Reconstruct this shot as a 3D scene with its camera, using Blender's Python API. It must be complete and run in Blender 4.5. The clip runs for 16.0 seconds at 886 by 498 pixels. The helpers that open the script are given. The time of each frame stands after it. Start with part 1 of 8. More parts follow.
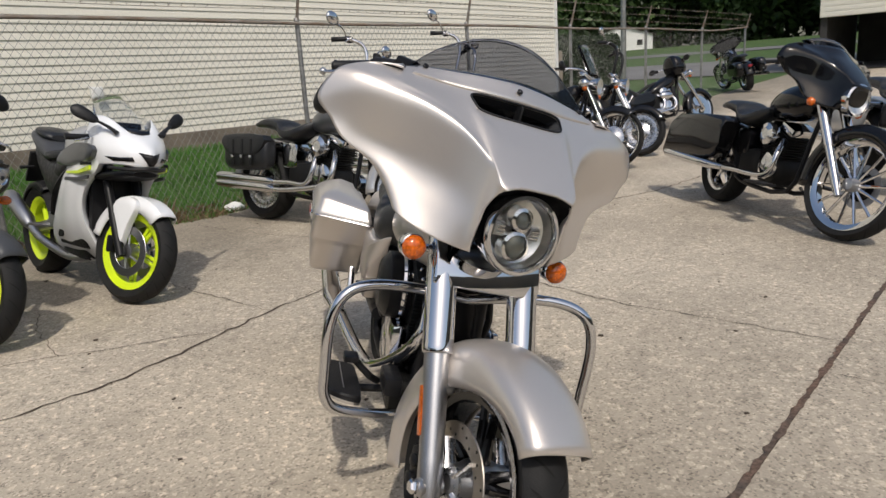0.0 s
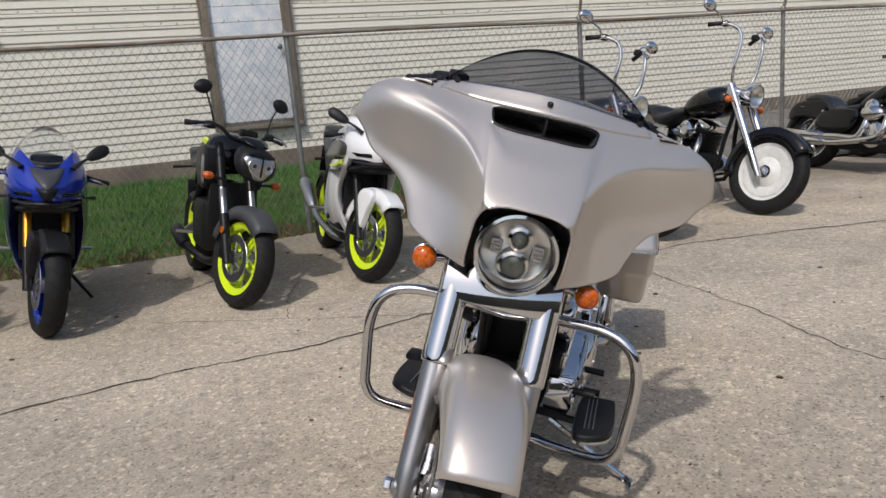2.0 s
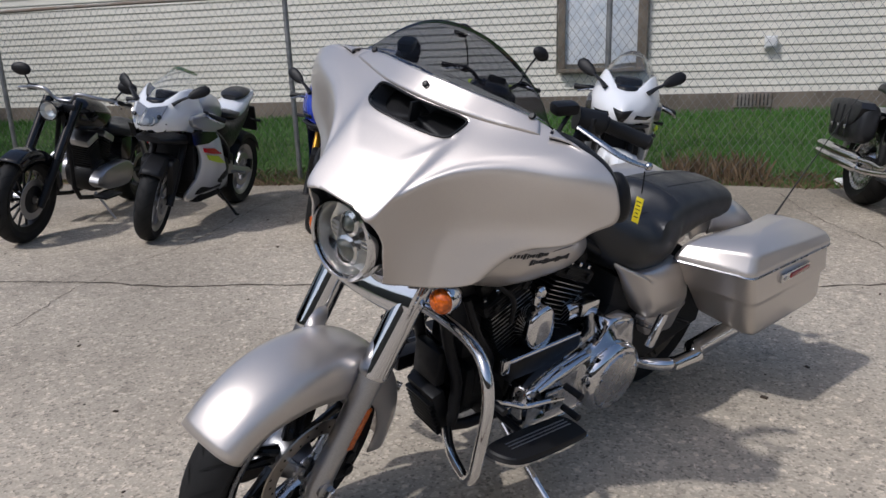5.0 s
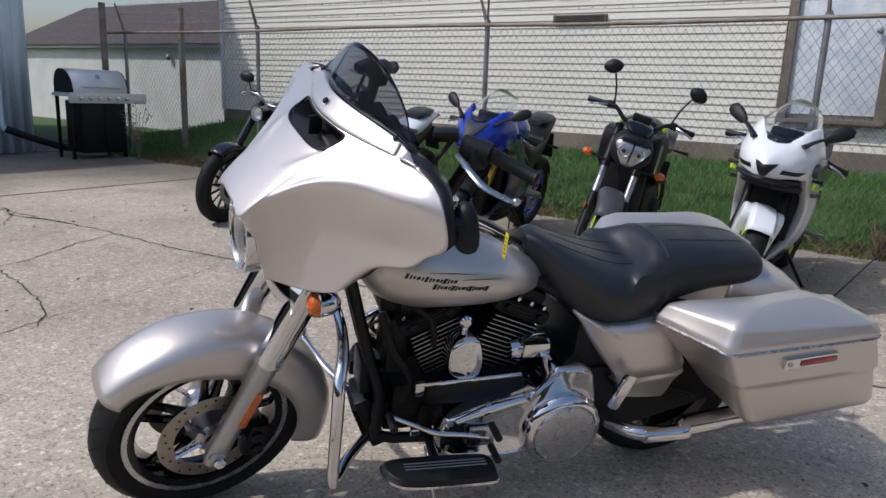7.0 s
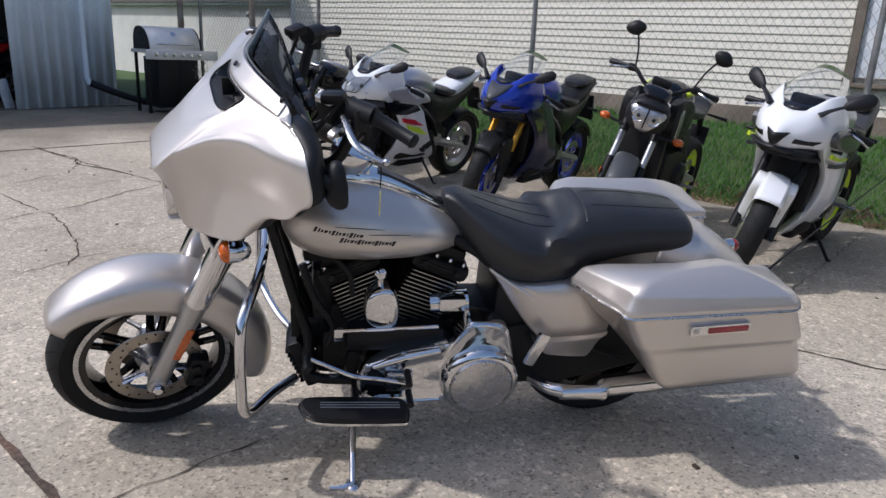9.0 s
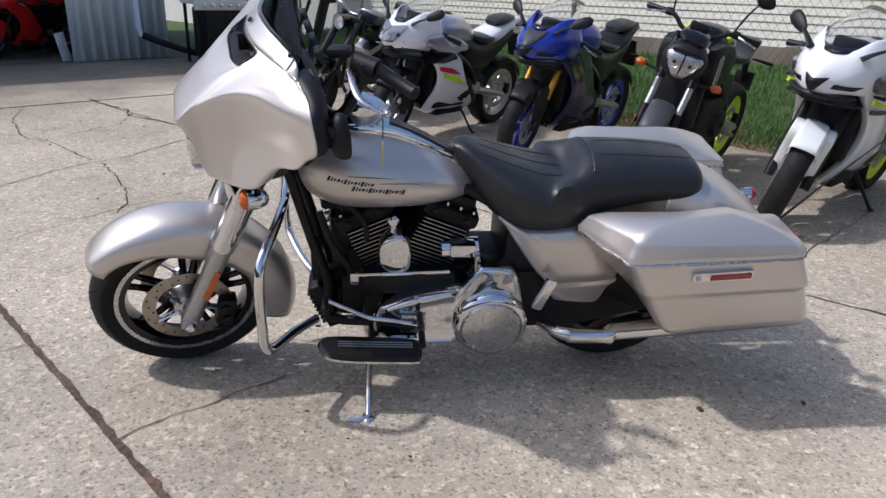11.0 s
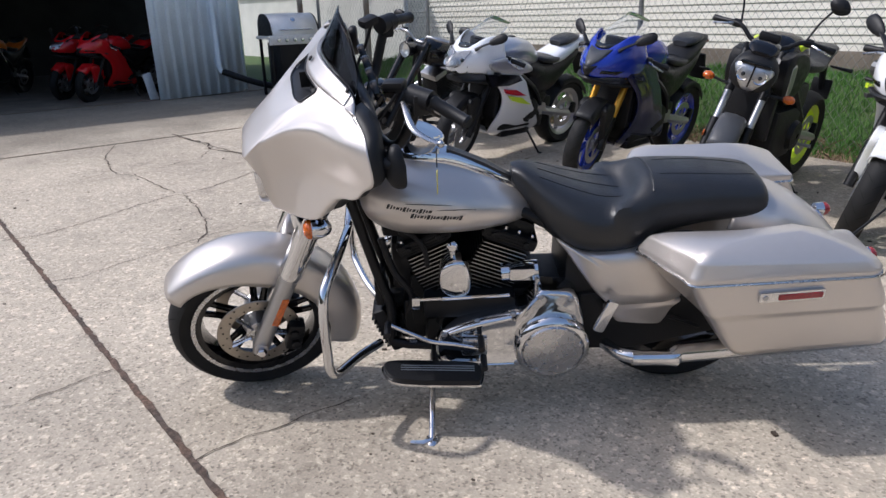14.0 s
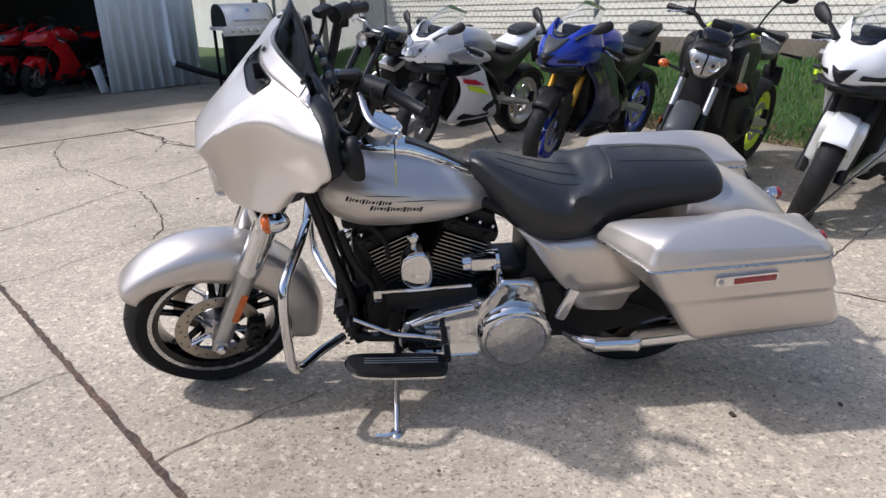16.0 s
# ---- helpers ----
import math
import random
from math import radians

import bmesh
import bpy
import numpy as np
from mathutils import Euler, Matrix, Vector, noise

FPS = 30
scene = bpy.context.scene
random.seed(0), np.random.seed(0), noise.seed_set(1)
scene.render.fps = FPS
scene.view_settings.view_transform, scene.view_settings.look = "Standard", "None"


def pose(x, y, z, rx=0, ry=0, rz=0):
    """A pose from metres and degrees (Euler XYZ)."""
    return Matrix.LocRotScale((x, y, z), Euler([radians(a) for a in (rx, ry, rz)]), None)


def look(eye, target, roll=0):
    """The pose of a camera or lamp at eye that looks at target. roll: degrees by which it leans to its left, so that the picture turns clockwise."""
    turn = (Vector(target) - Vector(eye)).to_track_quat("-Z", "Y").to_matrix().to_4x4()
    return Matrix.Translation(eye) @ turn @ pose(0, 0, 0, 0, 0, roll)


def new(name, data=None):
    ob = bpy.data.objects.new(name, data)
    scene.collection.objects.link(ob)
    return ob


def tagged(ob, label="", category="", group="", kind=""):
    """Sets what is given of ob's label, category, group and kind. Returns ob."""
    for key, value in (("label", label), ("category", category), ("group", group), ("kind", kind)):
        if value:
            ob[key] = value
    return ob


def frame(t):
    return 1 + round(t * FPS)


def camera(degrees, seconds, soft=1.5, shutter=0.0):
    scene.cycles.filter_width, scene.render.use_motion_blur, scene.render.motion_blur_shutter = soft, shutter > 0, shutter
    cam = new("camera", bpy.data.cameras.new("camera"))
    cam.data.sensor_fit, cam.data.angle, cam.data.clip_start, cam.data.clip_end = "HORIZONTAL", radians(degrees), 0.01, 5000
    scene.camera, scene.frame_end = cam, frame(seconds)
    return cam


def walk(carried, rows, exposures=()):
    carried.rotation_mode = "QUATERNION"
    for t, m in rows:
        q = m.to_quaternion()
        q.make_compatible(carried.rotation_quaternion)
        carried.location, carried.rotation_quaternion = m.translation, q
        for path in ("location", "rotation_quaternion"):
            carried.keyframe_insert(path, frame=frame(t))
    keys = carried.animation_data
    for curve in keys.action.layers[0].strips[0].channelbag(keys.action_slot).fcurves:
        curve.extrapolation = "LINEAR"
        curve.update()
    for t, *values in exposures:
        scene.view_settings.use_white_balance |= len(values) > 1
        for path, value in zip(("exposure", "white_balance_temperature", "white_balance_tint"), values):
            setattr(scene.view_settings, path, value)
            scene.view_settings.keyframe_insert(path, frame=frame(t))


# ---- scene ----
cam = camera(64.8, 16.0)

PATH = [
    (0, (-1.745, -1.531, 1.353), (-0.286, -0.249, 0.877), -3.8),
    (0.5, (-1.605, -1.649, 1.357), (-0.353, -0.15, 0.926), -4.0),
    (1, (-1.351, -1.766, 1.329), (-0.225, -0.181, 0.857), -2.8),
    (1.5, (-1.195, -1.957, 1.341), (-0.221, -0.277, 0.865), -4.5),
    (2, (-1.059, -2.05, 1.343), (-0.353, -0.227, 0.92), -5.0),
    (2.5, (-0.785, -2.018, 1.328), (-0.308, -0.126, 0.888), -3.8),
    (3, (-0.545, -2.097, 1.326), (-0.197, -0.183, 0.859), -4.3),
    (3.5, (-0.393, -2.175, 1.363), (-0.411, -0.212, 0.976), -3.5),
    (4, (-0.196, -2.091, 1.336), (-0.478, -0.143, 0.979), -2.3),
    (4.5, (0.08, -2.016, 1.319), (-0.212, -0.101, 0.823), -1.5),
    (5, (0.357, -2.072, 1.352), (-0.087, -0.193, 0.832), -1.9),
    (5.2, (0.439, -2.07, 1.354), (-0.083, -0.203, 0.861), -1.9),
    (7.3, (1.326, -1.69, 1.33), (0.214, -0.09, 0.877), 2.9),
    (7.5, (1.389, -1.659, 1.332), (0.293, -0.06, 0.843), 3.6),
    (8, (1.577, -1.637, 1.351), (0.436, -0.077, 0.835), 3.1),
    (8.5, (1.687, -1.622, 1.387), (0.428, -0.173, 0.826), 1.9),
    (9, (1.707, -1.529, 1.373), (0.457, -0.07, 0.816), 2.8),
    (9.5, (1.841, -1.427, 1.361), (0.52, -0.04, 0.787), 0.7),
    (9.7, (1.852, -1.411, 1.368), (0.525, -0.054, 0.739), 1.5),
    (11.8, (1.901, -1.547, 1.426), (0.58, -0.22, 0.722), 1.7),
    (12, (1.913, -1.523, 1.433), (0.582, -0.187, 0.765), 1.5),
    (12.5, (1.935, -1.48, 1.423), (0.545, -0.185, 0.798), -1.6),
    (13, (1.941, -1.476, 1.419), (0.492, -0.264, 0.765), -3.4),
    (13.5, (1.928, -1.485, 1.423), (0.457, -0.289, 0.787), -2.0),
    (14, (1.922, -1.484, 1.426), (0.445, -0.299, 0.781), -1.7),
    (14.5, (1.924, -1.489, 1.429), (0.442, -0.298, 0.808), -0.8),
    (15, (1.926, -1.486, 1.422), (0.44, -0.293, 0.814), -1.7),
    (15.5, (1.923, -1.48, 1.427), (0.49, -0.264, 0.742), -3.2),
    (16, (1.918, -1.471, 1.424), (0.517, -0.213, 0.751), -1.9),
]
walk(cam, [(t, look(eye, target, roll)) for t, eye, target, roll in PATH],
     [(0, 0.06, 6580, 10), (1.5, 0.0, 6450, 10.5), (3.5, -0.08, 6050, 13), (5, -0.12, 5920, 13), (7.5, 0.12, 5850, 14), (9, 0.22, 5860, 14), (12, 0.36, 5900, 14), (14.5, 0.46, 5940, 14), (16, 0.52, 6000, 14)])

# ---- world, sun, exposure ----
SUN_ELEV, SUN_AZ = 52.0, 228.0     # degrees; azimuth of the sun, counted from +x towards +y
world = bpy.data.worlds.new("world")
scene.world = world
world.use_nodes = True
_sky = world.node_tree.nodes.new("ShaderNodeTexSky")
_sky.sky_type = "NISHITA"
_sky.sun_disc = False
_sky.sun_elevation = radians(SUN_ELEV)
_sky.sun_rotation = radians(90 - SUN_AZ)
_sky.air_density, _sky.dust_density, _sky.ozone_density = 1.2, 3.0, 1.0
_bg = world.node_tree.nodes["Background"]
_bg.inputs["Strength"].default_value = 0.118
world.node_tree.links.new(_sky.outputs["Color"], _bg.inputs["Color"])
sun = new("sun", bpy.data.lights.new("sun", "SUN"))
sun.data.energy, sun.data.angle, sun.data.color = 2.35, radians(1.6), (1.0, 0.95, 0.88)
_a, _e = radians(SUN_AZ), radians(SUN_ELEV)
_d = Vector((math.cos(_a) * math.cos(_e), math.sin(_a) * math.cos(_e), math.sin(_e)))
sun.matrix_world = look(_d * 30, (0, 0, 0))


# ---- materials ----
def material(name, color, rough=0.5, metal=0.0, vary=0.0, scale=8.0, bump=0.0, bump_scale=60.0, coat=0.0, fine=0.0,
             fine_scale=150.0, second=None, trans=0.0, ior=1.45, alpha=1.0, per_object=0.0, emit=None, rough_vary=0.0, spec=0.5, thin_film=None):
    m = bpy.data.materials.new(name)
    m.use_nodes = True
    nt = m.node_tree
    b = nt.nodes["Principled BSDF"]
    link = nt.links.new
    c = (*color, 1.0)
    b.inputs["Base Color"].default_value = c
    b.inputs["Roughness"].default_value = rough
    b.inputs["Metallic"].default_value = metal
    b.inputs["Coat Weight"].default_value = coat
    b.inputs["Coat Roughness"].default_value = 0.04
    b.inputs["Transmission Weight"].default_value = trans
    b.inputs["IOR"].default_value = ior
    b.inputs["Alpha"].default_value = alpha
    b.inputs["Specular IOR Level"].default_value = spec
    if emit:
        b.inputs["Emission Color"].default_value = (*emit[:3], 1)
        b.inputs["Emission Strength"].default_value = emit[3]
    tc = nt.nodes.new("ShaderNodeTexCoord")
    out = None

    def tex(s, detail=4.0):
        n = nt.nodes.new("ShaderNodeTexNoise")
        n.inputs["Scale"].default_value = s
        n.inputs["Detail"].default_value = detail
        link(tc.outputs["Object"], n.inputs["Vector"])
        return n

    def mix(kind, fac, a, bcol):
        n = nt.nodes.new("ShaderNodeMix")
        n.data_type, n.blend_type = "RGBA", kind
        if isinstance(fac, float):
            n.inputs[0].default_value = fac
        else:
            link(fac, n.inputs[0])
        for sock, v in ((n.inputs[6], a), (n.inputs[7], bcol)):
            if isinstance(v, tuple):
                sock.default_value = v
            else:
                link(v, sock)
        return n.outputs[2]

    def ramp(fac, lo, hi, a=0.0, z=1.0):
        n = nt.nodes.new("ShaderNodeMapRange")
        link(fac, n.inputs[0])
        for i, v in enumerate((lo, hi, a, z)):
            n.inputs[i + 1].default_value = v
        return n.outputs[0]

    if vary or second:
        n = tex(scale)
        dark = second and (*second, 1.0) or tuple(v * (1 - vary) for v in color) + (1.0,)
        out = mix("MIX", ramp(n.outputs["Fac"], 0.35, 0.65), c, dark)
    if fine:
        n = tex(fine_scale, 2.0)
        a = tuple(max(0, 1 - fine) for _ in range(3)) + (1.0,)
        z = tuple(1 + fine for _ in range(3)) + (1.0,)
        f = mix("MIX", ramp(n.outputs["Fac"], 0.38, 0.62), a, z)
        out = mix("MULTIPLY", 1.0, out or c, f)
    if per_object:
        oi = nt.nodes.new("ShaderNodeObjectInfo")
        g = ramp(oi.outputs["Random"], 0, 1, 1 - per_object, 1 + per_object)
        out = mix("MULTIPLY", 1.0, out or c, g)
    if out:
        link(out, b.inputs["Base Color"])
    if rough_vary:
        n = tex(scale * 1.7)
        link(ramp(n.outputs["Fac"], 0.3, 0.7, rough - rough_vary, rough + rough_vary), b.inputs["Roughness"])
    if bump:
        n = tex(bump_scale)
        bp = nt.nodes.new("ShaderNodeBump")
        bp.inputs["Strength"].default_value = bump
        bp.inputs["Distance"].default_value = 0.01
        link(n.outputs["Fac"], bp.inputs["Height"])
        link(bp.outputs["Normal"], b.inputs["Normal"])
    return m


PEWTER = material("pewter_paint", (0.60, 0.557, 0.517), 0.33, 0.69, coat=0.30, fine=0.05, fine_scale=900, vary=0.03, scale=3)
CHROME = material("chrome", (0.66, 0.66, 0.67), 0.06, 1.0, rough_vary=0.04, scale=12)
ALUMINIUM = material("polished_aluminium", (0.56, 0.56, 0.57), 0.27, 1.0, rough_vary=0.06, scale=20, vary=0.08)
SATIN = material("satin_alloy", (0.42, 0.42, 0.43), 0.38, 1.0, fine=0.06, fine_scale=300)
STEEL = material("brake_disc_steel", (0.40, 0.36, 0.31), 0.35, 1.0, vary=0.12, scale=30)
BLACK_GLOSS = material("gloss_black_paint", (0.005, 0.005, 0.006), 0.10, 0.0, coat=0.2, spec=0.4, vary=0.15, scale=5)
BLACK_SATIN = material("satin_black_powder_coat", (0.008, 0.008, 0.009), 0.42, 0.0, spec=0.3, rough_vary=0.1, scale=20, fine=0.1, fine_scale=200)
BLACK_PLASTIC = material("black_plastic", (0.011, 0.011, 0.012), 0.48, 0.0, spec=0.32, bump=0.08, bump_scale=500, vary=0.1)
GREY_PLASTIC = material("dark_grey_plastic", (0.055, 0.057, 0.062), 0.45, 0.0, bump=0.05, bump_scale=400, vary=0.1)
ENGINE_BLACK = material("wrinkle_black_engine", (0.008, 0.008, 0.008), 0.5, 0.1, spec=0.35, bump=0.25, bump_scale=350, vary=0.2, scale=25)
FIN_EDGE = material("machined_fin_edge", (0.45, 0.45, 0.44), 0.35, 1.0)
RUBBER = material("tyre_rubber", (0.013, 0.013, 0.013), 0.68, 0.0, spec=0.3, bump=0.1, bump_scale=160, vary=0.25, scale=14)
LEATHER = material("black_seat_vinyl", (0.013, 0.0135, 0.015), 0.38, 0.0, bump=0.16, bump_scale=230, rough_vary=0.09, scale=9, spec=0.65)
AMBER = material("amber_lens", (0.68, 0.13, 0.006), 0.15, 0.0, coat=0.6, vary=0.5, scale=110)
RED_LENS = material("red_reflector", (0.30, 0.02, 0.025), 0.2, 0.0, coat=0.5, vary=0.25, scale=80)
LENS = material("headlight_lens_glass", (0.95, 0.95, 0.93), 0.03, 0.0, trans=1.0, ior=1.06, coat=0.4)
REFLECTOR = material("headlight_reflector", (0.84, 0.84, 0.82), 0.30, 1.0, vary=0.12, scale=40)
SMOKE = material("smoked_screen", (0.28, 0.29, 0.33), 0.03, 0.0, trans=1.0, ior=1.14)
CLEAR = material("clear_screen", (0.95, 0.96, 0.97), 0.015, 0.0, trans=1.0, ior=1.10, coat=0.35)
YELLOW_TAG = material("yellow_tag_vinyl", (0.75, 0.62, 0.02), 0.5)
INK = material("dark_print", (0.02, 0.02, 0.022), 0.5)
NEON = material("fluorescent_yellow_wheel_paint", (0.62, 0.80, 0.02), 0.3, 0.0, coat=0.3, vary=0.06, scale=12)
WHITE_PAINT = material("pearl_white_paint", (0.78, 0.79, 0.80), 0.2, 0.0, coat=0.6, vary=0.04, scale=4)
SILVER_PAINT = material("silver_paint", (0.52, 0.53, 0.55), 0.3, 0.65, coat=0.5, fine=0.04, fine_scale=900)
BLUE_PAINT = material("racing_blue_paint", (0.012, 0.035, 0.36), 0.22, 0.15, coat=0.7, vary=0.12, scale=4)
RED_PAINT = material("racing_red_paint", (0.55, 0.008, 0.012), 0.25, 0.0, coat=0.6, vary=0.1, scale=5)
ORANGE_PAINT = material("orange_paint", (0.6, 0.16, 0.02), 0.3, 0.0, coat=0.4)
GOLD = material("gold_anodised_fork", (0.70, 0.36, 0.05), 0.3, 0.9)
DARK_SILVER = material("dark_metallic_grey_paint", (0.10, 0.105, 0.115), 0.3, 0.5, coat=0.5)
WHITEWALL = material("whitewall_rubber", (0.72, 0.72, 0.69), 0.55, 0.0, vary=0.12, scale=20)
MIRROR = material("mirror_glass", (0.85, 0.87, 0.88), 0.02, 1.0)
VINYL = material("cream_vinyl_siding", (0.715, 0.685, 0.59), 0.5, 0.0, vary=0.06, scale=0.7, fine=0.03, fine_scale=40, bump=0.05, bump_scale=90, per_object=0.02)
FOUNDATION = material("stained_concrete_foundation", (0.185, 0.155, 0.12), 0.9, 0.0, vary=0.35, scale=2.2, bump=0.4, bump_scale=60, fine=0.15)
GALV = material("weathered_galvanised_steel", (0.30, 0.30, 0.29), 0.5, 0.75, vary=0.3, scale=9, fine=0.1)
RUSTY = material("rusted_rail", (0.20, 0.145, 0.10), 0.7, 0.35, second=(0.28, 0.26, 0.23), scale=5, bump=0.2, bump_scale=120)
WIRE = material("chain_link_wire", (0.24, 0.24, 0.23), 0.5, 0.7, vary=0.2, scale=3)
WOOD_TRIM = material("weathered_wood_trim", (0.20, 0.165, 0.125), 0.8, 0.0, vary=0.3, scale=6, bump=0.2, bump_scale=80)
DOOR_PAINT = material("scuffed_pale_blue_door", (0.56, 0.61, 0.66), 0.5, 0.0, second=(0.74, 0.76, 0.77), scale=5.5, fine=0.06, fine_scale=60, bump=0.06)
SHEET_METAL = material("pale_blue_corrugated_steel", (0.74, 0.84, 0.92), 0.42, 0.12, vary=0.10, scale=1.6, fine=0.04, fine_scale=50)
WINDOW_WHITE = material("translucent_window_pane", (0.62, 0.66, 0.70), 0.25, 0.0, vary=0.1, scale=4)
DARK_HOLE = material("dark_louvre", (0.06, 0.055, 0.05), 0.8, vary=0.2)
# near-black inner walls: the gloom behind the open doorways, put into the colour
INTERIOR_SHADE = material("interior_shade", (0.05, 0.048, 0.045), 0.9, vary=0.3, scale=2)
BLOCK_WALL = material("painted_block_wall", (0.66, 0.65, 0.60), 0.75, vary=0.12, scale=1.5, bump=0.15, bump_scale=50)
ROOF = material("brown_asphalt_shingles", (0.075, 0.062, 0.055), 0.9, vary=0.35, scale=6, bump=0.5, bump_scale=40)
HOUSE_WHITE = material("white_house_siding", (0.72, 0.72, 0.70), 0.6, vary=0.1, scale=0.8)
GLASS_DARK = material("dark_window_glass", (0.02, 0.022, 0.025), 0.08)
ASPHALT = material("street_asphalt", (0.16, 0.155, 0.15), 0.9, vary=0.2, scale=0.5, fine=0.15, fine_scale=30)
BARK = material("bark", (0.10, 0.075, 0.055), 0.9, vary=0.4, scale=10, bump=0.6, bump_scale=30)
DIRT = material("soil_and_dead_leaves", (0.10, 0.066, 0.038), 0.95, second=(0.19, 0.125, 0.07), scale=14, bump=0.6, bump_scale=60, fine=0.3, fine_scale=70)
CRACK = material("soil_in_cracks", (0.085, 0.062, 0.045), 0.95, vary=0.4, scale=30, bump=0.4)
GRAVEL_DARK = material("packed_gravel", (0.10, 0.095, 0.085), 0.95, second=(0.16, 0.15, 0.135), scale=4, bump=0.6, bump_scale=70, fine=0.3, fine_scale=60)
JOINT_DIRT = material("red_brown_joint_dirt", (0.13, 0.082, 0.058), 0.95, second=(0.07, 0.055, 0.045), scale=6, bump=0.5, bump_scale=90, fine=0.3, fine_scale=60)
LAWN = material("turf", (0.04, 0.09, 0.016), 0.9, second=(0.06, 0.09, 0.022), scale=1.8, bump=0.7, bump_scale=50, fine=0.25, fine_scale=60)


def leafy(name, a, b):
    m = material(name, a, 0.55, vary=0.0)
    nt = m.node_tree
    g = nt.nodes.new("ShaderNodeNewGeometry")
    mx = nt.nodes.new("ShaderNodeMix")
    mx.data_type = "RGBA"
    mx.inputs[6].default_value, mx.inputs[7].default_value = (*a, 1), (*b, 1)
    nt.links.new(g.outputs["Random Per Island"], mx.inputs[0])
    nt.links.new(mx.outputs[2], nt.nodes["Principled BSDF"].inputs["Base Color"])
    return m


GRASS = leafy("grass_blades", (0.032, 0.115, 0.012), (0.085, 0.20, 0.03))
DRY = leafy("dry_stalks", (0.085, 0.055, 0.03), (0.20, 0.14, 0.08))
LEAF = leafy("tree_leaves", (0.018, 0.042, 0.010), (0.055, 0.10, 0.025))
LEAF_DARK = leafy("hedge_leaves", (0.012, 0.026, 0.010), (0.035, 0.06, 0.02))


def concrete():
    m = material("exposed_aggregate_concrete", (0.40, 0.355, 0.285), 0.85, vary=0.0)
    nt = m.node_tree
    b = nt.nodes["Principled BSDF"]
    tc = [n for n in nt.nodes if n.type == "TEX_COORD"][0]
    link = nt.links.new

    def noise_tex(s, d=4):
        n = nt.nodes.new("ShaderNodeTexNoise")
        n.inputs["Scale"].default_value, n.inputs["Detail"].default_value = s, d
        link(tc.outputs["Object"], n.inputs["Vector"])
        return n.outputs["Fac"]

    def vor(s):
        n = nt.nodes.new("ShaderNodeTexVoronoi")
        n.inputs["Scale"].default_value = s
        link(tc.outputs["Object"], n.inputs["Vector"])
        return n

    def rng(f, lo, hi, a, z):
        n = nt.nodes.new("ShaderNodeMapRange")
        link(f, n.inputs[0])
        for i, v in enumerate((lo, hi, a, z)):
            n.inputs[i + 1].default_value = v
        return n.outputs[0]

    def mul(c, f):
        n = nt.nodes.new("ShaderNodeMix")
        n.data_type, n.blend_type = "RGBA", "MULTIPLY"
        n.inputs[0].default_value = 1
        link(c, n.inputs[6])
        link(f, n.inputs[7])
        return n.outputs[2]

    base = nt.nodes.new("ShaderNodeMix")
    base.data_type = "RGBA"
    base.inputs[6].default_value, base.inputs[7].default_value = (0.475, 0.412, 0.322, 1), (0.385, 0.332, 0.258, 1)
    link(rng(noise_tex(0.9, 6), 0.35, 0.65, 0, 1), base.inputs[0])
    c = base.outputs[2]
    st = vor(105)
    c = mul(c, rng(st.outputs["Distance"], 0.0, 0.6, 1.05, 0.95))
    sep = nt.nodes.new("ShaderNodeSeparateColor")
    link(st.outputs["Color"], sep.inputs[0])
    c = mul(c, rng(sep.outputs[0], 0.02, 0.22, 0.52, 1.0))
    c = mul(c, rng(sep.outputs[1], 0.80, 1.0, 1.0, 1.38))
    c = mul(c, rng(noise_tex(70, 3), 0.35, 0.65, 0.93, 1.08))
    v2 = vor(26)
    s2 = nt.nodes.new("ShaderNodeSeparateColor")
    link(v2.outputs["Color"], s2.inputs[0])
    c = mul(c, rng(s2.outputs[1], 0.9, 1.0, 1.0, 0.78))
    c = mul(c, rng(noise_tex(14, 5), 0.4, 0.62, 1.03, 0.95))
    v3 = vor(48)
    s3 = nt.nodes.new("ShaderNodeSeparateColor")
    link(v3.outputs["Color"], s3.inputs[0])
    c = mul(c, rng(s3.outputs[2], 0.86, 0.95, 1.0, 1.36))
    c = mul(c, rng(noise_tex(0.35, 8), 0.42, 0.66, 1.06, 0.86))
    c = mul(c, rng(noise_tex(2.6, 6), 0.56, 0.72, 1.0, 0.84))
    # pits, then darker bands along the planted edge and before the workshop
    c = mul(c, rng(vor(34).outputs["Distance"], 0.05, 0.14, 0.62, 1.0))
    geo = nt.nodes.new("ShaderNodeNewGeometry")
    xyz = nt.nodes.new("ShaderNodeSeparateXYZ")
    link(geo.outputs["Position"], xyz.inputs[0])

    def plus(a, f, k):
        n = nt.nodes.new("ShaderNodeMath")
        n.operation = "MULTIPLY_ADD"
        link(f, n.inputs[0])
        n.inputs[1].default_value = k
        link(a, n.inputs[2])
        return n.outputs[0]

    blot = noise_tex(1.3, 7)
    # edge band: brown stain plus the parked row's shade, painted into the colour
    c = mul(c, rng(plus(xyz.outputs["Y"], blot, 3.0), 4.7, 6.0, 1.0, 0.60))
    # concrete coloured darker towards the workshop
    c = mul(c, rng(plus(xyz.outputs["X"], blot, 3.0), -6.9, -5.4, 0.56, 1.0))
    link(c, b.inputs["Base Color"])
    bp = nt.nodes.new("ShaderNodeBump")
    bp.inputs["Strength"].default_value, bp.inputs["Distance"].default_value = 0.22, 0.006
    link(st.outputs["Distance"], bp.inputs["Height"])
    link(bp.outputs["Normal"], b.inputs["Normal"])
    return m


CONCRETE = concrete()


